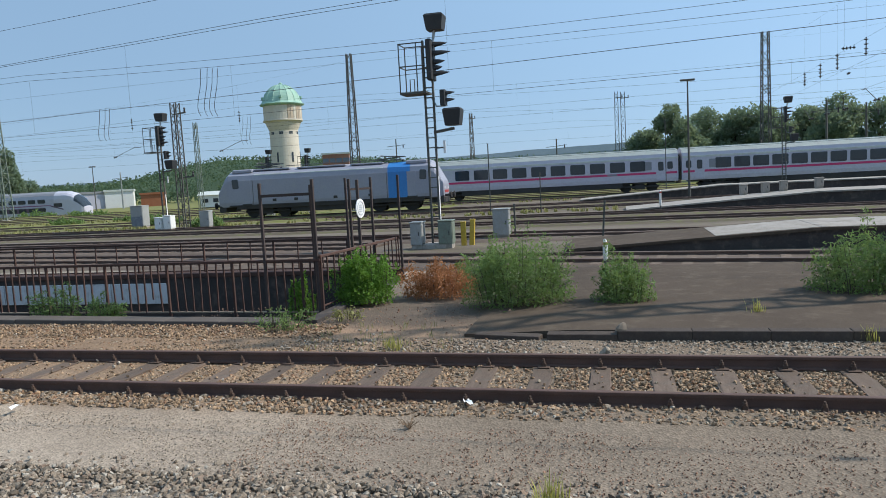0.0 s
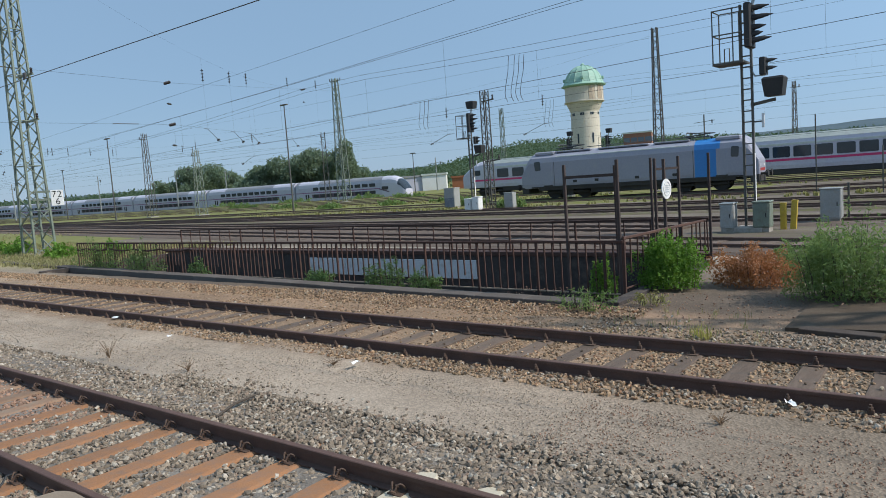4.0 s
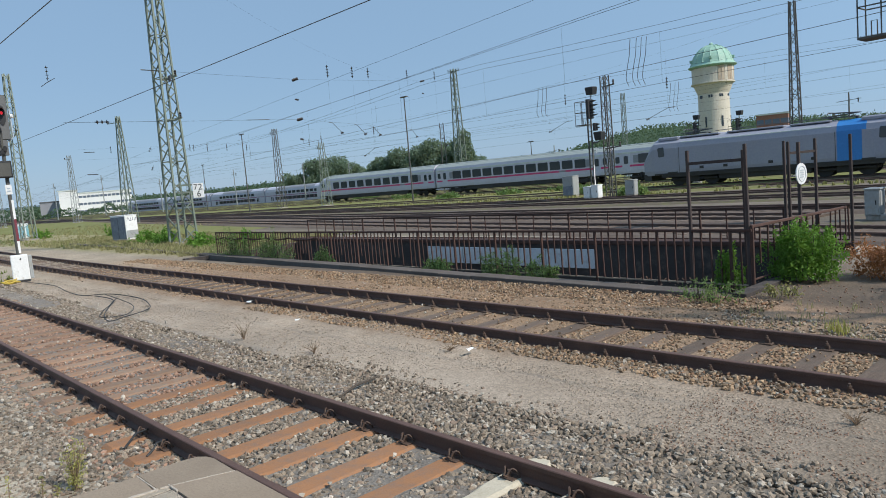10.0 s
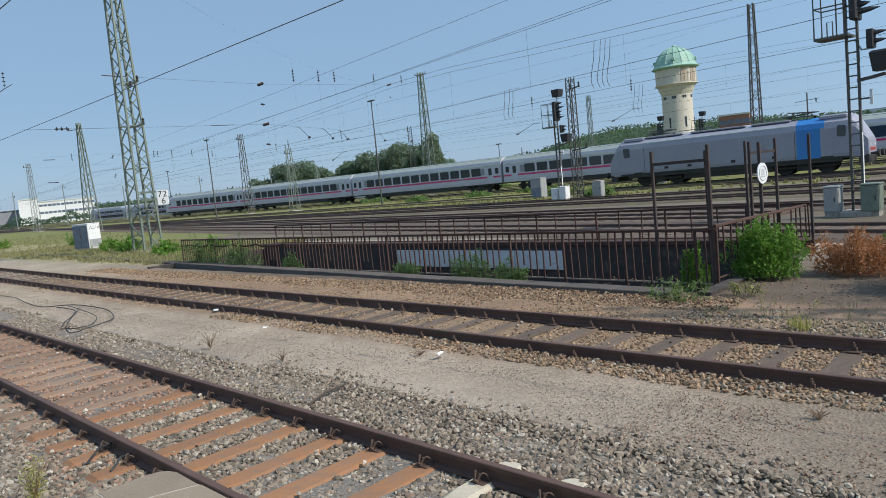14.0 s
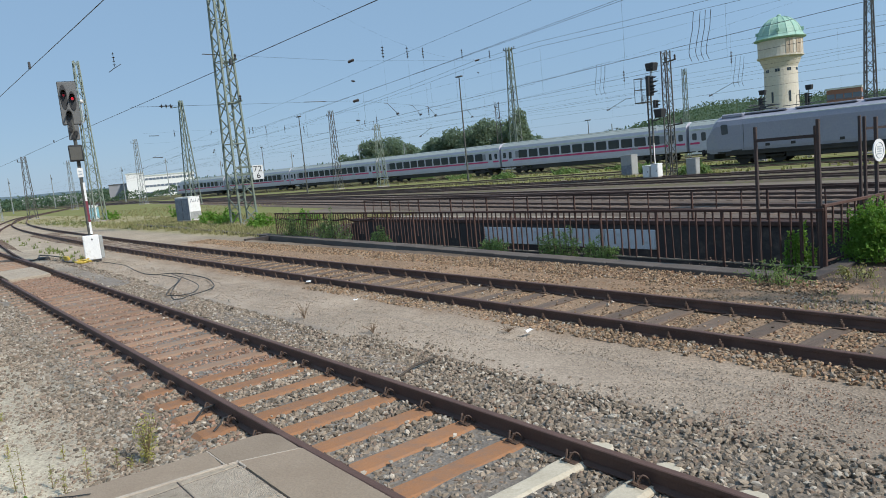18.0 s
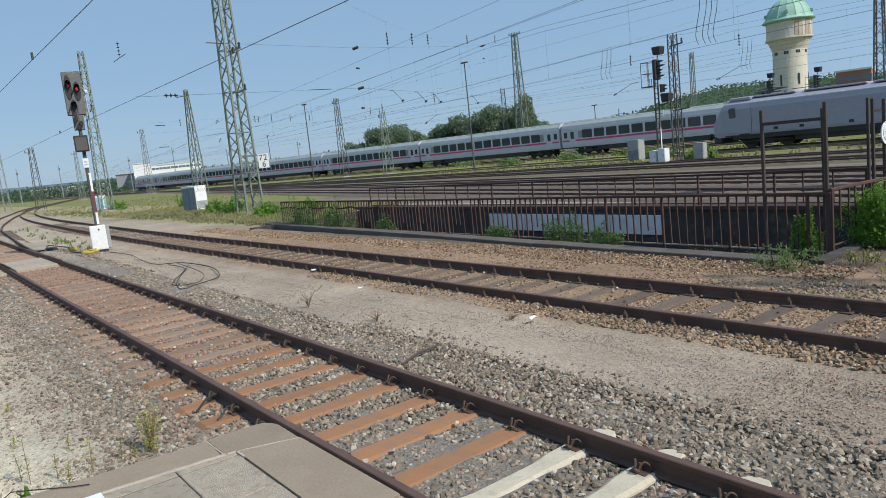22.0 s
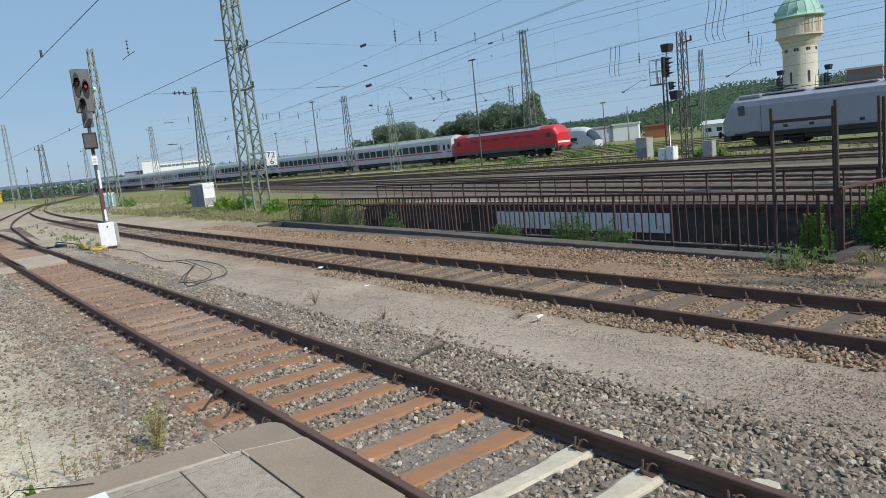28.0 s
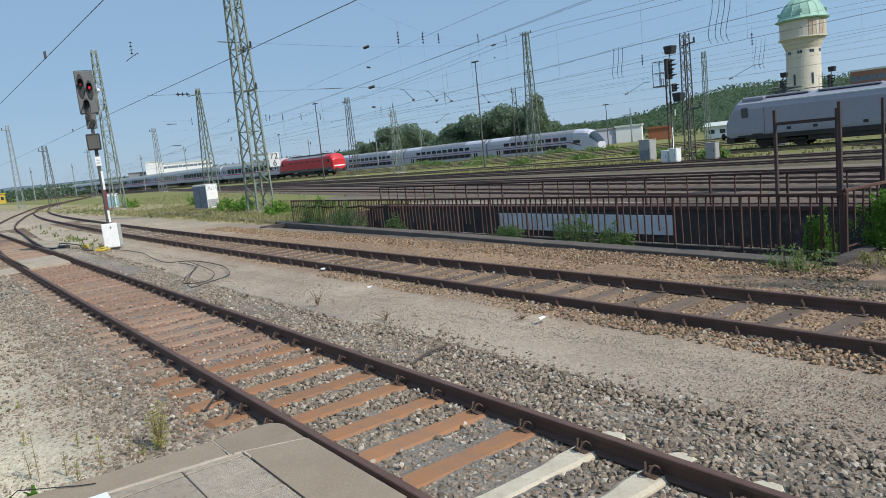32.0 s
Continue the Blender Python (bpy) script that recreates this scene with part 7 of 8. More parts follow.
def tree(x, y, h, w, seed, label, leaf=0.4, n=1800, tall=False, material=LEAF_T):
    rng = np.random.default_rng(seed)
    t = empty("tree", label, "tree", "yard trees", pose(x, y, -0.2, 0, 0, 0))
    s = Shape()
    s.tube([(0, 0, 0), (0.1, 0.05, h * 0.3), (0.0, 0.1, h * 0.6), (0, 0, h * 0.9)], [h * 0.03, h * 0.022, h * 0.014, 0.03], 8)
    lobes = []
    m = 7 if tall else 11
    for i in range(m):
        a = rng.uniform(0, 2 * math.pi)
        if tall:
            z = h * (0.15 + 0.72 * i / (m - 1))
            rr = w * (0.36 if 0.2 < i / m < 0.8 else 0.22)
            c = (0.1 * w * math.cos(a), 0.1 * w * math.sin(a), z, rr, rr, h * 0.16)
        else:
            z = h * rng.uniform(0.3, 0.82)
            d = w * 0.34 * math.sqrt(max(0.05, 1 - ((z / h - 0.45) / 0.5) ** 2)) * rng.uniform(0.4, 1.1)
            rr = w * rng.uniform(0.17, 0.27)
            c = (d * math.cos(a), d * math.sin(a), z, rr, rr, rr * rng.uniform(0.7, 1.0))
        lobes.append(c)
        s.tube([(0, 0, c[2] * 0.5), (c[0] * 0.5, c[1] * 0.5, c[2] * 0.8), (c[0], c[1], c[2])], [h * 0.012, h * 0.008, 0.02], 5)
    part("trunk", s, BARK, t, "trunk and limbs")
    leaves("crown", crown_points(rng, lobes, n), np.full(n, leaf), material, t, seed, label="leafy crown")
    return t


rng = np.random.default_rng(11)
for i, az in enumerate((-2.2, -4.2, -6.6, -8.4, -11.0, -13.2, -15.6, -18.0, -20.5, -23)):
    x, y = pol(az + rng.uniform(-0.4, 0.4), 116 + rng.uniform(-6, 10))
    tree(x, y, rng.uniform(11.4, 13.2) if i else 9.8, rng.uniform(8, 10), 20 + i, "broad green tree in a row behind the trains", 0.25, 6500)
for i, (az, r, h, w) in enumerate(((58.8, 200, 9.0, 9), (57.2, 198, 11.0, 11), (55.6, 196, 11.2, 11), (54.2, 200, 8.6, 9), (52.9, 165, 7.2, 8), (51.4, 163, 9.0, 9), (49.9, 160, 10.2, 10), (48.3, 158, 11.2, 10), (46.9, 158, 10.2, 9), (44.8, 166, 7.6, 8))):
    x, y = pol(az, r)
    tree(x, y, h, w, 40 + i, "dense green tree behind the double-deck train", 0.3, 4800)
x, y = pol(45.4, 152)
tree(x, y, 12.0, 6.5, 60, "tall narrow poplar behind the double-deck train", 0.28, 5000, True)


def woods():
    """Wooded hill behind the yard and the low woods along the horizon."""
    rng = np.random.default_rng(7)
    prof = [(-60, 1.3), (-30, 1.8), (-5, 1.6), (6, 1.5), (14, 1.7), (20, 2.3), (26, 2.7), (31, 2.85), (34, 2.3), (37, 1.4), (40, 1.05), (46, 0.95), (53, 0.8), (60, 0.8), (66, 0.55), (72, 0.6), (80, 0.25), (95, 0.2), (120, 0.6)]
    az = rng.uniform(-60, 118, 70000)
    el = np.interp(az, [p[0] for p in prof], [p[1] for p in prof])
    r = rng.uniform(380, 520, len(az))
    top = 2.28 + r * np.tan(np.radians(el)) * (r / 520) ** 0.4 * 0.92
    z = top * (1 - rng.random(len(az)) ** 1.7 * 0.75) + rng.normal(0, 0.7, len(az))
    pos = np.stack([-r * np.sin(np.radians(az)), r * np.cos(np.radians(az)), z], -1)
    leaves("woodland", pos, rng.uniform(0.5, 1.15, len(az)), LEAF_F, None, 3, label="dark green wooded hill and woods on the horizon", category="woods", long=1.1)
    n = 9000
    near = np.arange(n) < 3800
    az = np.where(near, rng.uniform(21, 46, n), rng.uniform(67.5, 97, n))
    r = np.where(near, rng.uniform(196, 212, n), rng.uniform(286, 300, n))
    z = -0.2 + (np.where(near, 3.4, 2.6) + 0.9 * np.sin(az * 2.1) + 0.5 * np.sin(az * 5.3)) * rng.random(n) ** 0.8
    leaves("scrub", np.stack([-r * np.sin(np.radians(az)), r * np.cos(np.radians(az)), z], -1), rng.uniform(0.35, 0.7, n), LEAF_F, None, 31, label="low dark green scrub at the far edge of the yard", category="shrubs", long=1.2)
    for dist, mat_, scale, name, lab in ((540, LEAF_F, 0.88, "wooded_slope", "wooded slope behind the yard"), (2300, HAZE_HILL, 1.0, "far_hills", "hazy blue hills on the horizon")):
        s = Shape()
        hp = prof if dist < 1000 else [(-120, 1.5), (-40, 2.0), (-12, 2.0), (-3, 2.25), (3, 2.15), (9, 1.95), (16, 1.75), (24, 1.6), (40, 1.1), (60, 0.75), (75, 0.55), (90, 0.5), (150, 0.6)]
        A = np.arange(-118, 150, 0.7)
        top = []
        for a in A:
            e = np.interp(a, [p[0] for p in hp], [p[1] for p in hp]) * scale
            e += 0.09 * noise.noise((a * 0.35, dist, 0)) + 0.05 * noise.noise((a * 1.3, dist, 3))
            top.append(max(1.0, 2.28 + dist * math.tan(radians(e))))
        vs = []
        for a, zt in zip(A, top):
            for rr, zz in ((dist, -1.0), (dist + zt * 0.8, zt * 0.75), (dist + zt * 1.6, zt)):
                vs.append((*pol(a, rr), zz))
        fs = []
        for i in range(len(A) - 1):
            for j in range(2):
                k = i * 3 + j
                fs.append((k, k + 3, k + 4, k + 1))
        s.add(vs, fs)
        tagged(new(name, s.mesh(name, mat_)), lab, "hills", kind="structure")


woods()


# ---- ballast and plants ----
def ballast():
    rng = np.random.default_rng(3)
    zg = -0.165

    def field(x0, x1, y0, y1, dens, smin, smax, lift=0.0, skip=(), bars=()):
        n = int((x1 - x0) * (y1 - y0) * dens)
        p = np.stack([rng.uniform(x0, x1, n), rng.uniform(y0, y1, n), np.full(n, zg)], -1)
        keep = np.ones(n, bool)
        for a, b in skip:
            keep &= ~((p[:, 1] > a) & (p[:, 1] < b))
        for ph, sp, wid, a, b in bars:
            d = np.abs((p[:, 0] - ph + sp / 2) % sp - sp / 2)
            keep &= ~((d < wid) & (p[:, 1] > a) & (p[:, 1] < b))
        p = p[keep]
        s = rng.uniform(smin, smax, len(p))
        p[:, 2] += lift + s * rng.uniform(0.0, 0.25, len(p))
        return p, s

    def join(name, parts, m, label, seed):
        stones(name, np.concatenate([p for p, s in parts]), np.concatenate([s for p, s in parts]), m, label, seed)

    rails_a = ((YA - HALF - 0.07, YA - HALF + 0.07), (YA + HALF - 0.07, YA + HALF + 0.07))
    rails_b = ((YB - HALF - 0.07, YB - HALF + 0.07), (YB + HALF - 0.07, YB + HALF + 0.07))
    bars_a = ((-4.34, 0.645, 0.152, 1.95, 4.0),)
    bars_w = ((-3.695, 0.645, 0.13, 3.9, 4.3),)
    bars_c = ((-0.2, 0.70, 0.17, 7.3, 8.85),)
    bars_b = ((-0.2, 0.70, 0.125, 7.3, 8.85),)
    far_a = [field(-9, -4.05, YA + HALF + 0.1, 5.15, 900, 0.028, 0.052, 0.025), field(-4.05, 6, YA + HALF + 0.1, 5.15, 900, 0.028, 0.052, 0.02, (), bars_w), field(-20, -9, YA + HALF + 0.1, 5.0, 480, 0.032, 0.055, 0.02), field(-9, 6, 5.1, 5.5, 120, 0.02, 0.04)]
    mid_a = [field(-9, 6, 2.46, 3.92, 700, 0.03, 0.052, -0.01, rails_a, bars_a), field(-34, -20, 4.1, 5.2, 130, 0.04, 0.06, 0.0, rails_a)]
    rust_a = [field(-20, -8, 2.46, 3.92, 420, 0.028, 0.048, -0.012, rails_a, bars_a), field(-26, -20, 2.46, 3.92, 260, 0.03, 0.05, -0.005, rails_a), field(-16, -6, 1.75, 2.4, 160, 0.03, 0.048, -0.01, rails_a, bars_a)]
    join("rusty_ballast", rust_a, STONE_R, "rust-dusted ballast stones between the near rails", 15)
    near_a = [field(-9, -3.9, 1.15, 2.4, 620, 0.03, 0.05, -0.01, rails_a, bars_a), field(-20, -9, 1.1, 2.4, 420, 0.035, 0.055, -0.01, rails_a, bars_a), field(-10, -4, -0.4, 1.2, 35, 0.015, 0.032), field(-9.5, -4, 0.75, 1.2, 330, 0.02, 0.042, -0.008), field(-9.5, -4, 0.35, 0.8, 60, 0.018, 0.036, -0.008), field(-20, -9, 0.6, 1.15, 90, 0.025, 0.045, -0.008), field(-20, -9, 0.0, 0.6, 35, 0.025, 0.045, -0.008), field(-20, -9, -2.5, 1.2, 70, 0.025, 0.05), field(-45, -20, -6, 2.3, 45, 0.04, 0.07)]
    join("grey_ballast", far_a + mid_a + near_a + [field(-14, 9, 6.8, 7.25, 90, 0.03, 0.05, 0.03), field(-5, 9, 8.9, 10.1, 230, 0.02, 0.045, 0.03)], STONE_G, "grey broken ballast stones round the near track", 5)
    b = [field(-5, 9, YB - HALF + 0.06, YB + HALF - 0.06, 640, 0.025, 0.045, -0.008, rails_b, bars_b), field(-15, -5, YB - HALF + 0.06, YB + HALF - 0.06, 620, 0.024, 0.04, -0.02, rails_b, bars_c), field(-14, 9, 6.75, YB - HALF - 0.06, 560, 0.022, 0.043, 0.025), field(-14, -4.5, YB + HALF + 0.06, 11.3, 330, 0.02, 0.042, 0.02), field(-4.5, 9, YB + HALF + 0.06, 10.2, 150, 0.02, 0.042, 0.02),
         field(-15, 9, YB - HALF + 0.08, YB + HALF - 0.08, 26, 0.018, 0.034, 0.02, rails_b), field(-32, -14, 6.8, 7.28, 150, 0.035, 0.055, 0.0), field(-32, -15, YB - HALF + 0.06, YB + HALF - 0.06, 260, 0.028, 0.048, -0.01, rails_b, bars_c), field(-32, -14, 9.0, 11.2, 240, 0.028, 0.048, 0.01)]
    join("brown_ballast", b, STONE_B, "brown broken ballast stones round the wooden-sleepered track", 6)
    w = [field(-20, 6, 1.6, 5.4, 8, 0.018, 0.042, 0.035, rails_a, bars_a), field(-20, 8, 6.8, 11.0, 3, 0.02, 0.04, 0.02, rails_b, bars_b), field(-9.5, -4, 0.1, 1.6, 7, 0.02, 0.04, 0.01)]
    join("pale_stones", w, STONE_W, "scattered pale stones among the ballast", 7)
    f = [field(-7, -2.2, 5.05, 6.85, 520, 0.007, 0.016), field(-18, -7, 5.2, 6.8, 260, 0.008, 0.02), field(-30, -18, 5.2, 6.8, 120, 0.015, 0.03), field(-9.5, -4, -0.6, 1.3, 420, 0.008, 0.02), field(-20, -9.5, -2.5, 1.2, 200, 0.015, 0.03)]
    f += [field(-2, 8, 8.95, 10.05, 30, 0.025, 0.05, 0.03), field(-3.4, 4, 9.0, 10.1, 60, 0.015, 0.03, 0.035)]
    d = [field(-3.4, 8, 5.05, 6.85, 420, 0.007, 0.017), field(-2, 14, 11.4, 16.5, 3, 0.015, 0.035, 0.12), field(-8, -2, 10.6, 13, 40, 0.012, 0.03)]
    join("fine_gravel", f, STONE_F, "fine pale gravel of the path between the tracks", 8)
    join("loose_stones", d, STONE_R, "loose brown stones on the dirt path and the asphalt", 9)


ballast()


def bush(x, y, w, d, h, seed, label, material, n=2600, leaf=0.05, z=-0.12, stems=22, spiky=False, long=2.0):
    """Many bowed shoots from a woody base, each with small leaves along it; the outline is uneven."""
    rng = np.random.default_rng(seed)
    t = empty("bush", label, "bush", "trackside bushes", pose(x, y, z))
    m = max(26, n // (55 if spiky else 70))
    a = rng.uniform(0, 2 * math.pi, m)
    q = np.sqrt(rng.random(m))
    wob = 1 + 0.22 * np.sin(2 * a + seed) + 0.14 * np.sin(5 * a + 2.1 * seed)
    tall = rng.uniform(0.62, 1.0, m)
    far = rng.uniform(0.85, 1.05, m)
    if spiky:
        k = rng.random(m) < 0.16
        tall[k] *= 1.38
        far[k] *= 1.15
    dirs = np.stack([np.cos(a) * w / 2, np.sin(a) * d / 2], -1) * wob[:, None]
    base = np.concatenate([dirs * (0.9 * q * rng.uniform(0.5, 1, m))[:, None], np.zeros((m, 1))], 1)
    tip = np.concatenate([dirs * (q * far)[:, None], (h * tall * np.sqrt(1 - 0.72 * q * q))[:, None]], 1)
    mid = base * 0.4 + tip * 0.6 + np.array([0, 0, 1.0]) * (0.16 * h * q)[:, None]
    L = np.linalg.norm(tip - base, axis=1)
    k = rng.choice(m, n, p=L / L.sum())
    u = (0.05 + 0.95 * rng.beta(1.25, 1.1, n))[:, None]
    pts = base[k] * (1 - u) ** 2 + 2 * mid[k] * u * (1 - u) + tip[k] * u ** 2
    pts += rng.normal(size=(n, 3)) * (min(w, 2.2) * 0.055 * (1.25 - u))
    low = rng.choice(n, n // 5, replace=False)               # a skirt of leaves close to the ground
    al, ql = rng.uniform(0, 2 * math.pi, len(low)), np.sqrt(rng.uniform(0.15, 0.85, len(low)))
    pts[low] = np.stack([np.cos(al) * ql * w / 2, np.sin(al) * ql * d / 2, h * rng.uniform(0.02, 0.4, len(low)) * (1.15 - ql * 0.6)], -1)
    pts[:, 2] = np.clip(pts[:, 2], 0.015, None)
    s = Shape()
    for i in range(min(stems, m)):
        s.tube([tuple(base[i]), tuple(base[i] * 0.25 + mid[i] * 0.5 + tip[i] * 0.25), tuple(tip[i])], [0.008, 0.005, 0.002], 4)
    tagged(part("woody_base", s, BARK, t), kind="stuff")
    leaves("foliage", pts, np.full(n, leaf), material, t, seed, label="foliage", long=long)
    return t


bush(-4.98, 13.35, 1.3, 1.1, 1.15, 1, "bright green leafy bush at the stairwell corner", LEAF, 10000, 0.027, long=1.6)
bush(-5.95, 12.5, 0.66, 0.3, 1.0, 2, "small green bush growing through the railing", LEAF, 1700, 0.028, -0.3, long=1.6)
bush(-3.55, 14.0, 1.75, 1.1, 0.70, 3, "dry brown withered bush", LEAF_DRY, 6000, 0.02, spiky=True, long=2.6)
bush(-1.8, 12.9, 2.3, 1.5, 1.3, 4, "large grey-green bush on the platform edge", LEAF2, 12500, 0.019, spiky=True, stems=60, long=2.8)
bush(0.1, 12.75, 1.25, 1.0, 1.0, 5, "grey-green weedy bush on the asphalt", LEAF2, 5200, 0.019, spiky=True, stems=40, long=2.8)
bush(4.2, 13.6, 2.1, 1.5, 1.15, 6, "green bush on the asphalt platform", LEAF2, 9000, 0.021, spiky=True, stems=40, long=2.8)
bush(-2.9, 15.6, 1.6, 1.4, 0.7, 12, "low grey-green weeds behind the dry bush", LEAF2, 1600, 0.04, spiky=True)
bush(-5.55, 10.85, 1.1, 0.5, 0.34, 7, "low sparse weeds beside the kerb", LEAF2, 520, 0.02, spiky=True, long=2.6)
bush(-4.7, 11.6, 0.8, 0.5, 0.22, 17, "low sparse weeds beside the kerb", WEED, 300, 0.02, spiky=True, long=2.6)
for i, (x, w, h) in enumerate(((-26.2, 3.4, 0.95), (-23.2, 2.6, 0.95), (-19.9, 1.2, 0.45), (-14.4, 1.4, 0.3), (-11.9, 1.5, 0.6), (-10.7, 1.3, 0.25))):
    k = 12.156 / (12.7 + 0.0261 * x)
    bush(x * k, 12.7 * k, w * k, 0.4, h * k + 0.16 + 2.0 * (1 - k), 70 + i, "weedy bush along the stairwell railing", LEAF2, int(850 * w), 0.024, -0.3, spiky=True, long=2.6)
for i, (x, y, w, h) in enumerate(((-35, 15.2, 3.0, 0.9), (-42.5, 16.2, 2.6, 0.9), (-46, 16.4, 3.0, 0.8), (-33, 16.6, 2.4, 0.8), (-60, 19, 2.6, 1.4), (-75, 17, 3, 1.1), (-33.5, 47, 2.2, 1.3), (-27.2, 43.0, 2.4, 1.0), (-60, 56, 4, 1.0), (-52, 58, 4, 0.9), (-45, 60, 5, 0.8), (-72, 60, 5, 1.1), (-95, 70, 7, 1.5), (-85, 88, 8, 1.6), (-70, 82, 7, 1.2), (-100, 85, 8, 1.6), (-120, 84, 8, 1.6))):
    bush(x, y, w, w * 0.6, h * (0.8 if y < 30 else 0.6), 90 + i, "wild green shrub in the grass of the yard", LEAF if y < 20 else LEAF2, 900, 0.07 if y < 30 else 0.12, -0.18, spiky=True)


def tufts(name, spots, blades, h, material, label, seed, width=0.012):
    """Tufts of grass blades: thin bent triangles standing up from their spots."""
    rng = np.random.default_rng(seed)
    spots = np.asarray(spots, float)
    m = len(spots) * blades
    base = np.repeat(spots, blades, 0)
    base[:, :2] += rng.normal(0, 0.06, (m, 2)) * (h / 0.25)
    a = rng.uniform(0, 2 * math.pi, m)
    hh = h * rng.uniform(0.4, 1.2, m)
    lean = rng.uniform(0.05, 0.5, m) * hh
    u = np.stack([np.cos(a), np.sin(a), np.zeros(m)], -1)
    s = np.stack([-np.sin(a), np.cos(a), np.zeros(m)], -1) * width * rng.uniform(0.6, 1.4, (m, 1))
    up = np.array([0, 0, 1.0])
    mid = base + up * (hh * 0.6)[:, None] + u * (lean * 0.35)[:, None]
    tip = base + up * hh[:, None] + u * lean[:, None]
    v = np.stack([base - s, base + s, mid + s * 0.7, tip, mid - s * 0.7], 1)
    f = np.concatenate([np.array([[0, 1, 2, 4]]) + 5 * np.arange(m)[:, None], np.array([[4, 2, 3, 3]]) + 5 * np.arange(m)[:, None]])
    q = f[:m]
    tri = np.stack([5 * np.arange(m) + 4, 5 * np.arange(m) + 2, 5 * np.arange(m) + 3], -1)
    me = bpy.data.meshes.new(name)
    me.from_pydata(v.reshape(-1, 3).tolist(), [], q.tolist() + tri.tolist())
    me.materials.append(material)
    return tagged(new(name, me), label, "grass", kind="stuff")


rng = np.random.default_rng(21)
P = lambda n, x0, x1, y0, y1, z=-0.17: np.stack([rng.uniform(x0, x1, n), rng.uniform(y0, y1, n), np.full(n, z)], -1)
tufts("dry_grass", np.concatenate([P(2600, -62, -29, 12.6, 21), P(900, -110, -60, 12, 30), P(700, -40, -28.6, 12.2, 19)]), 10, 0.2, GRASS, "dry yellow-green grass of the yard", 1, 0.014)
tufts("turnout_weeds", np.concatenate([P(40, -60, -34, 5.6, 7.0), P(160, -90, -60, 12.5, 15), P(25, -40, -29, 5.2, 6.2), P(420, -62, -29, 13.2, 20)]), 9, 0.17, WEED_G, "low green weeds in the meadow and round the turnout", 9, 0.014)
tufts("yard_grass", np.concatenate([P(700, -130, -25, 56.5, 62), P(300, -60, -24, 42, 46), P(500, -130, -30, 79, 92), P(120, -20, 20, 62.5, 64.5), P(90, -22, 0, 44, 46.5)]), 7, 0.22, WEED, "green grass strips between distant tracks", 2, 0.05)
tufts("ballast_weeds", np.array([(-0.45, 5.05, -0.15), (-0.52, 4.95, -0.15), (-3.1, 9.5, -0.13), (-3.25, 9.6, -0.13), (2.1, 11.6, -0.02), (3.2, 10.1, -0.12)]), 40, 0.2, WEED_Y, "small yellow-green weeds growing through the gravel", 4, 0.005)
tufts("dry_straw", P(60, -4.6, -2.4, 9.2, 11.3, -0.14), 5, 0.12, GRASS, "dry straw lying beside the low platform", 6, 0.004)


def weed(x, y, w, h, seed, label, material, n=90, leaf=0.014, stalks=1, z=-0.17):
    """A thin upright weed: stalks with small narrow leaves all along them."""
    rng = np.random.default_rng(seed)
    t = empty("weed", label, "weed", "weeds at the platform end", pose(x, y, z))
    s, pts = Shape(), []
    for i in range(stalks):
        a, q = rng.uniform(0, 2 * math.pi), rng.uniform(0.2, 1.0) * w / 2 * (stalks > 1)
        tip = np.array([q * math.cos(a) + rng.normal(0, 0.02), q * math.sin(a) + rng.normal(0, 0.02), h * rng.uniform(0.6, 1.0)])
        s.tube([(0, 0, 0), tuple(tip * np.array([0.35, 0.35, 0.5])), tuple(tip)], [0.005, 0.004, 0.002], 4)
        u = rng.uniform(0.12, 1.0, n)
        p = np.outer(u, tip) * np.stack([u ** 0.5, u ** 0.5, np.ones(n)], -1)
        pts.append(p + rng.normal(size=(n, 3)) * (0.012 + 0.018 * (stalks > 1)))
    tagged(part("stalk", s, TWIG, t), kind="stuff")
    leaves("foliage", np.concatenate(pts), np.full(n * stalks, leaf), material, t, seed, label="narrow leaves", long=2.4)
    return t


weed(-6.65, 1.46, 0.30, 0.47, 1, "feathery yellow-green weed at the platform end", WEED_Y, 55, 0.0085, 14)
for i, (x, y, h, m_) in enumerate(((-6.81, 0.5, 0.45, WEED), (-6.93, 0.45, 0.32, WEED), (-6.6, 0.95, 0.36, WEED_Y), (-6.75, 0.7, 0.28, WEED), (-6.71, 1.21, 0.3, WEED), (-6.62, 1.3, 0.2, WEED_Y),
                                   (-7.3, 0.2, 0.3, WEED), (-7.9, 0.5, 0.2, WEED_Y), (-7.4, 0.9, 0.18, WEED_Y), (-8.6, 0.1, 0.25, WEED), (-7.0, 0.05, 0.4, WEED_Y), (-6.5, 0.75, 0.2, WEED), (-9.4, 0.6, 0.16, WEED_Y))):
    weed(x, y, 0.05, h, 30 + i, "thin upright weed in the pale gravel", m_, 60, 0.008, 1)
for i, (x, y, h) in enumerate(((-11.05, 5.3, 0.3), (-9.0, 5.4, 0.16), (-2.0, 6.45, 0.12), (-7.2, 6.5, 0.1))):
    weed(x, y, 0.35, h, 50 + i, "dry twiggy brown weed on the path", TWIG, 7, 0.006, 14, -0.16)
bush(-4.45, 0.12, 0.5, 0.6, 1.0, 8, "bright green leafy weeds at the platform corner", LEAF, 900, 0.04, -0.17, long=1.4)
bush(-4.42, 0.25, 0.34, 0.36, 0.87, 28, "bright green leafy weeds at the platform corner", LEAF, 800, 0.034, -0.17, long=1.4)
bush(-4.42, -0.25, 0.45, 0.6, 0.98, 18, "bright green leafy weeds at the platform corner", LEAF, 520, 0.045, -0.17, long=1.4)


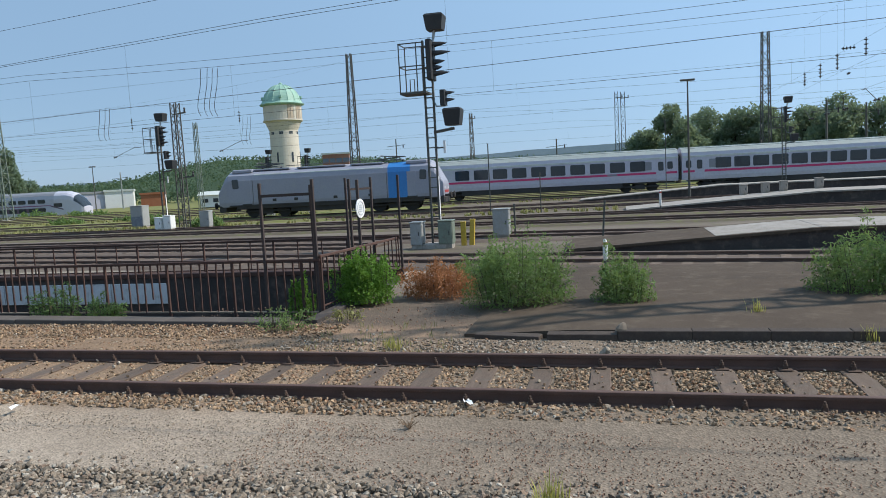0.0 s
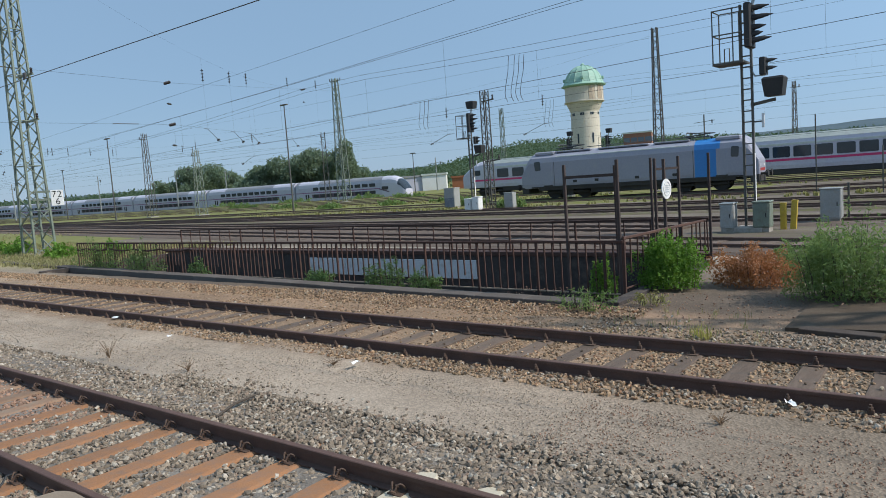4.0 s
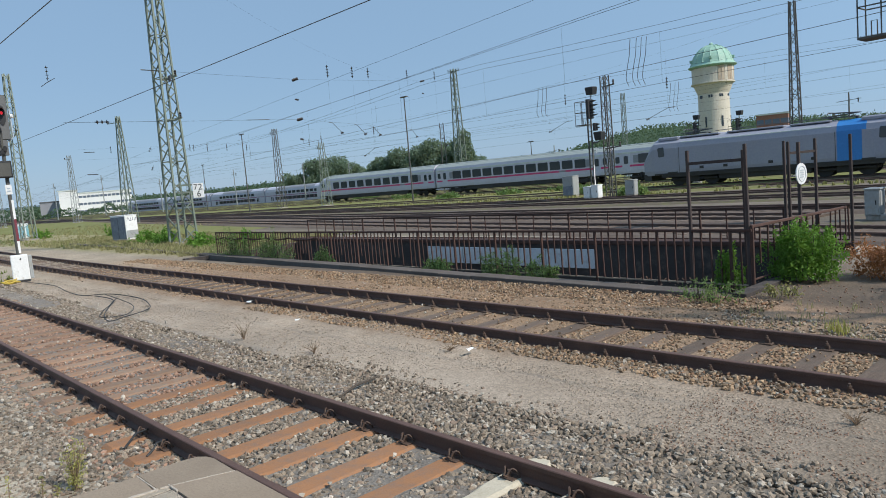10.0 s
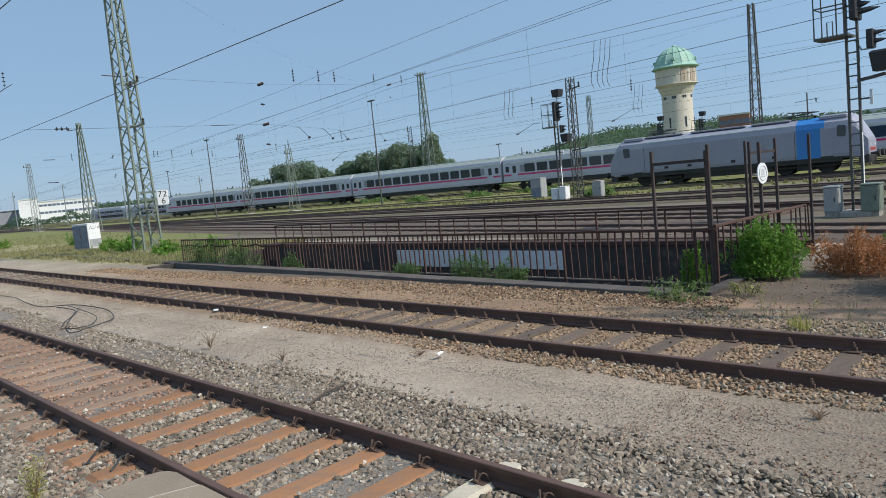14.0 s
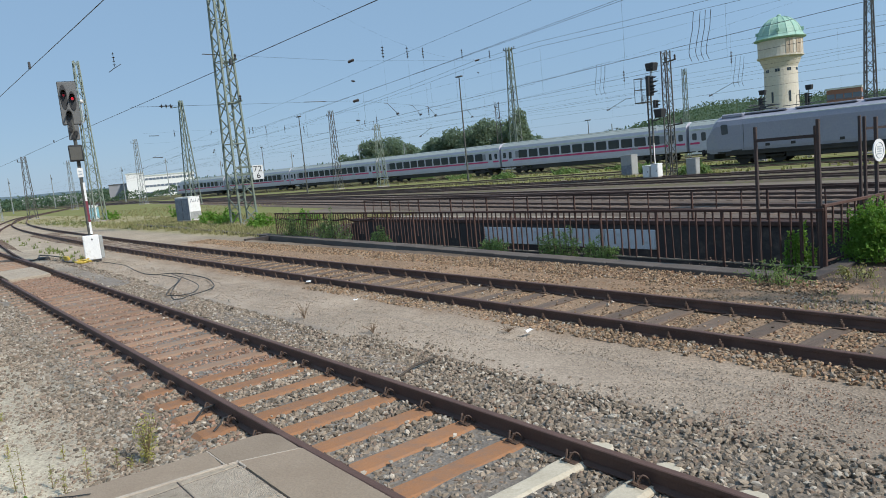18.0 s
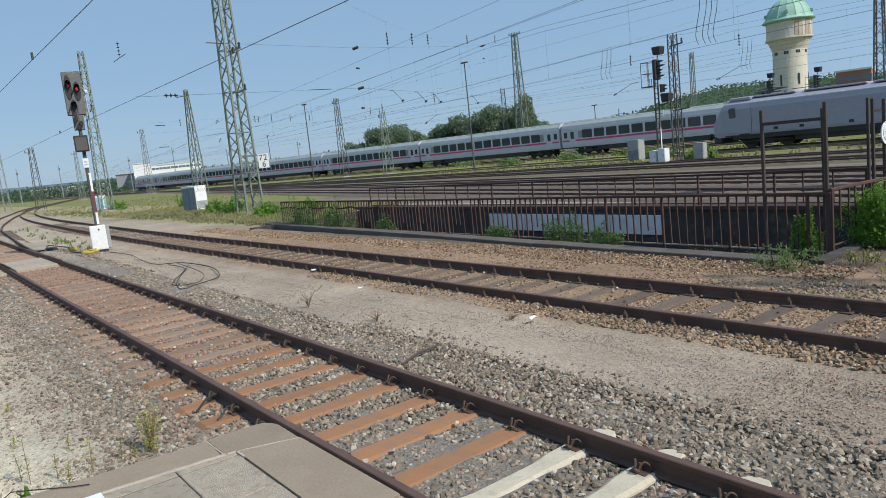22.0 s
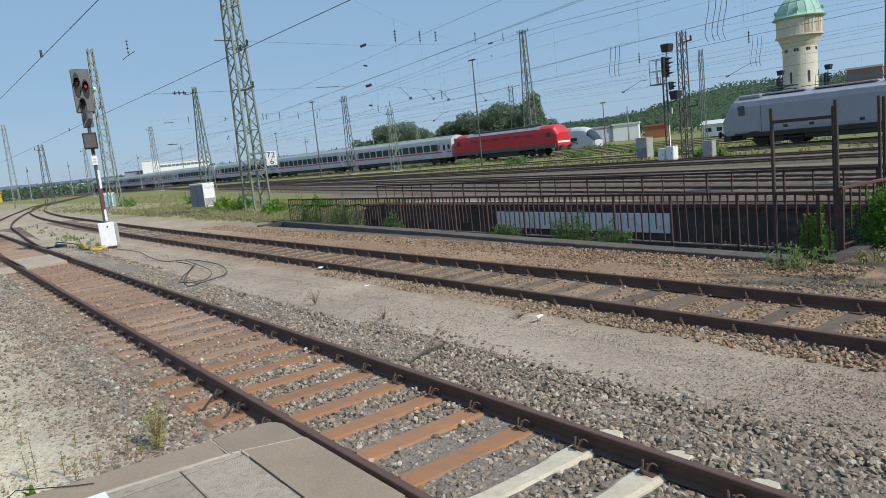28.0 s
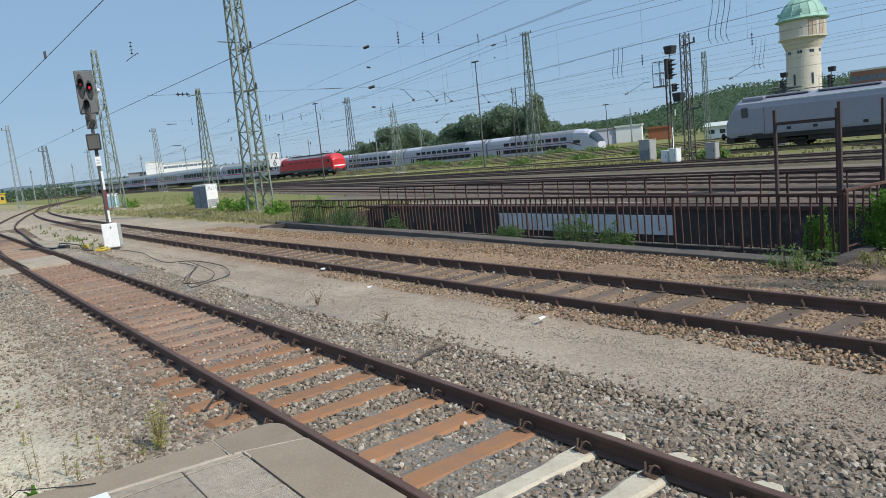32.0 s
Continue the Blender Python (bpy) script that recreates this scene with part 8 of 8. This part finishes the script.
# ---- clutter ----
def clutter():
    t = empty("cable", "black cable lying in loops on the path", "cable", "", pose(0, 0, -0.13))
    pts = [(-28.5, 5.7), (-25.5, 5.9), (-23.0, 5.65), (-21.2, 5.6), (-20.5, 6.1), (-18.6, 6.2), (-17.2, 5.95), (-16.3, 5.6), (-15.8, 4.9), (-15.6, 4.55), (-16.6, 4.75), (-18.0, 5.3), (-19.2, 5.75), (-20.6, 5.75)]
    path = [(x, y, 0.02) for x, y in smooth_path(pts, 0.2)]
    part("cable_run", Shape().tube(path, 0.012, 6), BLACK, t)
    pts = [(-20.4, 5.95), (-18.2, 5.75), (-16.9, 5.5), (-16.0, 5.0), (-16.3, 4.6), (-17.2, 4.9), (-18.4, 5.5), (-19.6, 6.0)]
    part("cable_run", Shape().tube([(x, y, 0.035) for x, y in smooth_path(pts, 0.2)], 0.01, 6), BLACK, t)
    pts = [(-29.0, 5.2), (-30.5, 5.0), (-33.0, 5.3), (-36, 5.0), (-34, 4.7)]
    part("cable_run", Shape().tube([(x, y, 0.03) for x, y in smooth_path(pts, 0.25)], 0.025, 6), BLACK, t)
    t = empty("hose", "yellow hose coiled beside the relay box", "hose", "", pose(-28.6, 5.35, -0.12))
    for k, (ox, oy) in enumerate(((0, 0), (-0.9, 0.15), (0.5, -0.2))):
        part("coil", Shape().tube([(ox + 0.35 * (1 + 0.1 * k) * math.cos(a), oy + 0.22 * math.sin(a), 0.05 + 0.02 * math.sin(3 * a) + 0.03 * k) for a in np.linspace(0, 2 * math.pi * 1.6, 30)], 0.028, 6), YELLOW, t)
    t = empty("yellow_box", "small yellow track device between the rails", "track device", "", pose(-31.6, 5.25, -0.16))
    part("case", Shape().box(-0.2, 0.2, -0.12, 0.12, 0, 0.13, 0.03), YELLOW, t)
    part("lid", Shape().box(-0.16, 0.16, -0.09, 0.09, 0.13, 0.16, 0.01), YELLOW, t)
    t = empty("switch_motor", "small dark point machine beside the rails", "track device", "", pose(-33.5, 4.75, -0.16))
    part("case", Shape().box(-0.3, 0.3, -0.2, 0.2, 0, 0.13, 0.03), UNDER, t)
    part("rod", Shape().beam((0, -0.25, 0.06), (0, -0.9, 0.04), 0.05), UNDER, t)
    cr = empty("crossing_plate", "pale concrete crossing slabs between the rails", "crossing", "", pose(0, 0, 0), kind="structure")
    for k in range(3):
        part("slab", Shape().box(-29.6 + 1.25 * k, -28.4 + 1.25 * k, YA - 0.6, YA + 0.6, -0.2, -0.06, 0.015), SLAB, cr)
        if k == 1:
            part("slab", Shape().box(-27.6, -25.6, YA - 1.5, YA - HALF - 0.1, -0.2, -0.12, 0.015), SLAB, cr)
    for x, y, s in ((-14.4, 7.14, 0.09), (-1.54, 7.1, 0.05), (-6.79, 6.52, 0.05), (-11.3, 6.5, 0.03)):
        t = empty("paper_scrap", "crumpled white paper scrap on the ballast", "litter", "litter", pose(x, y, -0.12, 0, 0, x * 40))
        r = random.Random(int(x * 10))
        part("sheet", Shape().loft([[(s * (i - 1.5), s * 0.7 * (j - 1), 0.02 + r.uniform(0, 0.04)) for j in range(3)] for i in range(4)], closed=False, caps=False), WHITE, t)
    t = empty("stick", "dark wooden stick on the ballast", "stick", "", pose(-6.74, 4.58, -0.1, 0, 0, 107))
    part("twig", Shape().tube([(-0.36, 0, 0), (0, 0.03, 0.03), (0.4, 0, 0.02)], [0.012, 0.016, 0.01], 6), BARK, t)
    t = empty("thin_cable", "thin dark cable lying along the platform edge", "cable", "", pose(0, 0, 0))
    part("cable_run", Shape().tube([(-4.24, 0.14, 0.70), (-4.19, 0.22, 0.768), (-4.07, 0.37, 0.768), (-3.99, 0.465, 0.768), (-3.94, 0.545, 0.768)], 0.003, 6), BLACK, t)
    t = empty("cable_ends", "two bent cable ends beside the near rail", "cable", "", pose(0, 0, -0.15))
    for (x, y), (x2, y2) in (((-7.29, 2.08), (-7.5, 2.4)), ((-6.86, 2.15), (-6.98, 2.4))):
        part("cable_end", Shape().tube([(x, y, 0.01), (x * 0.75 + x2 * 0.25, y + 0.08, 0.05), ((x + x2) / 2, (y + y2) / 2, 0.09), (x2, y2, 0.07)], 0.011, 6), BLACK, t)
    t = empty("concrete_block", "broken pale concrete block beside the rail", "rubble", "", pose(-0.22, 9.2, -0.13, 25, 38, 30))
    part("chunk", Shape().box(-0.035, 0.035, -0.05, 0.05, 0, 0.16, 0.015), SLAB, t)
    t = empty("stone_lump", "grey stone lump on the asphalt edge", "rubble", "", pose(0.04, 10.16, -0.01, 0, 8, 25))
    part("chunk", Shape().loft([[(0.075 * math.cos(a) * k + dx, 0.06 * math.sin(a) * k * (1.2 - 0.3 * math.cos(3 * a)), z) for a in np.linspace(0, 5.4, 7)] for z, k, dx in ((0, 1, 0), (0.04, 1.08, 0.01), (0.09, 0.75, 0.02), (0.125, 0.35, 0.035))]), STONE_G, t)


clutter()

motions()
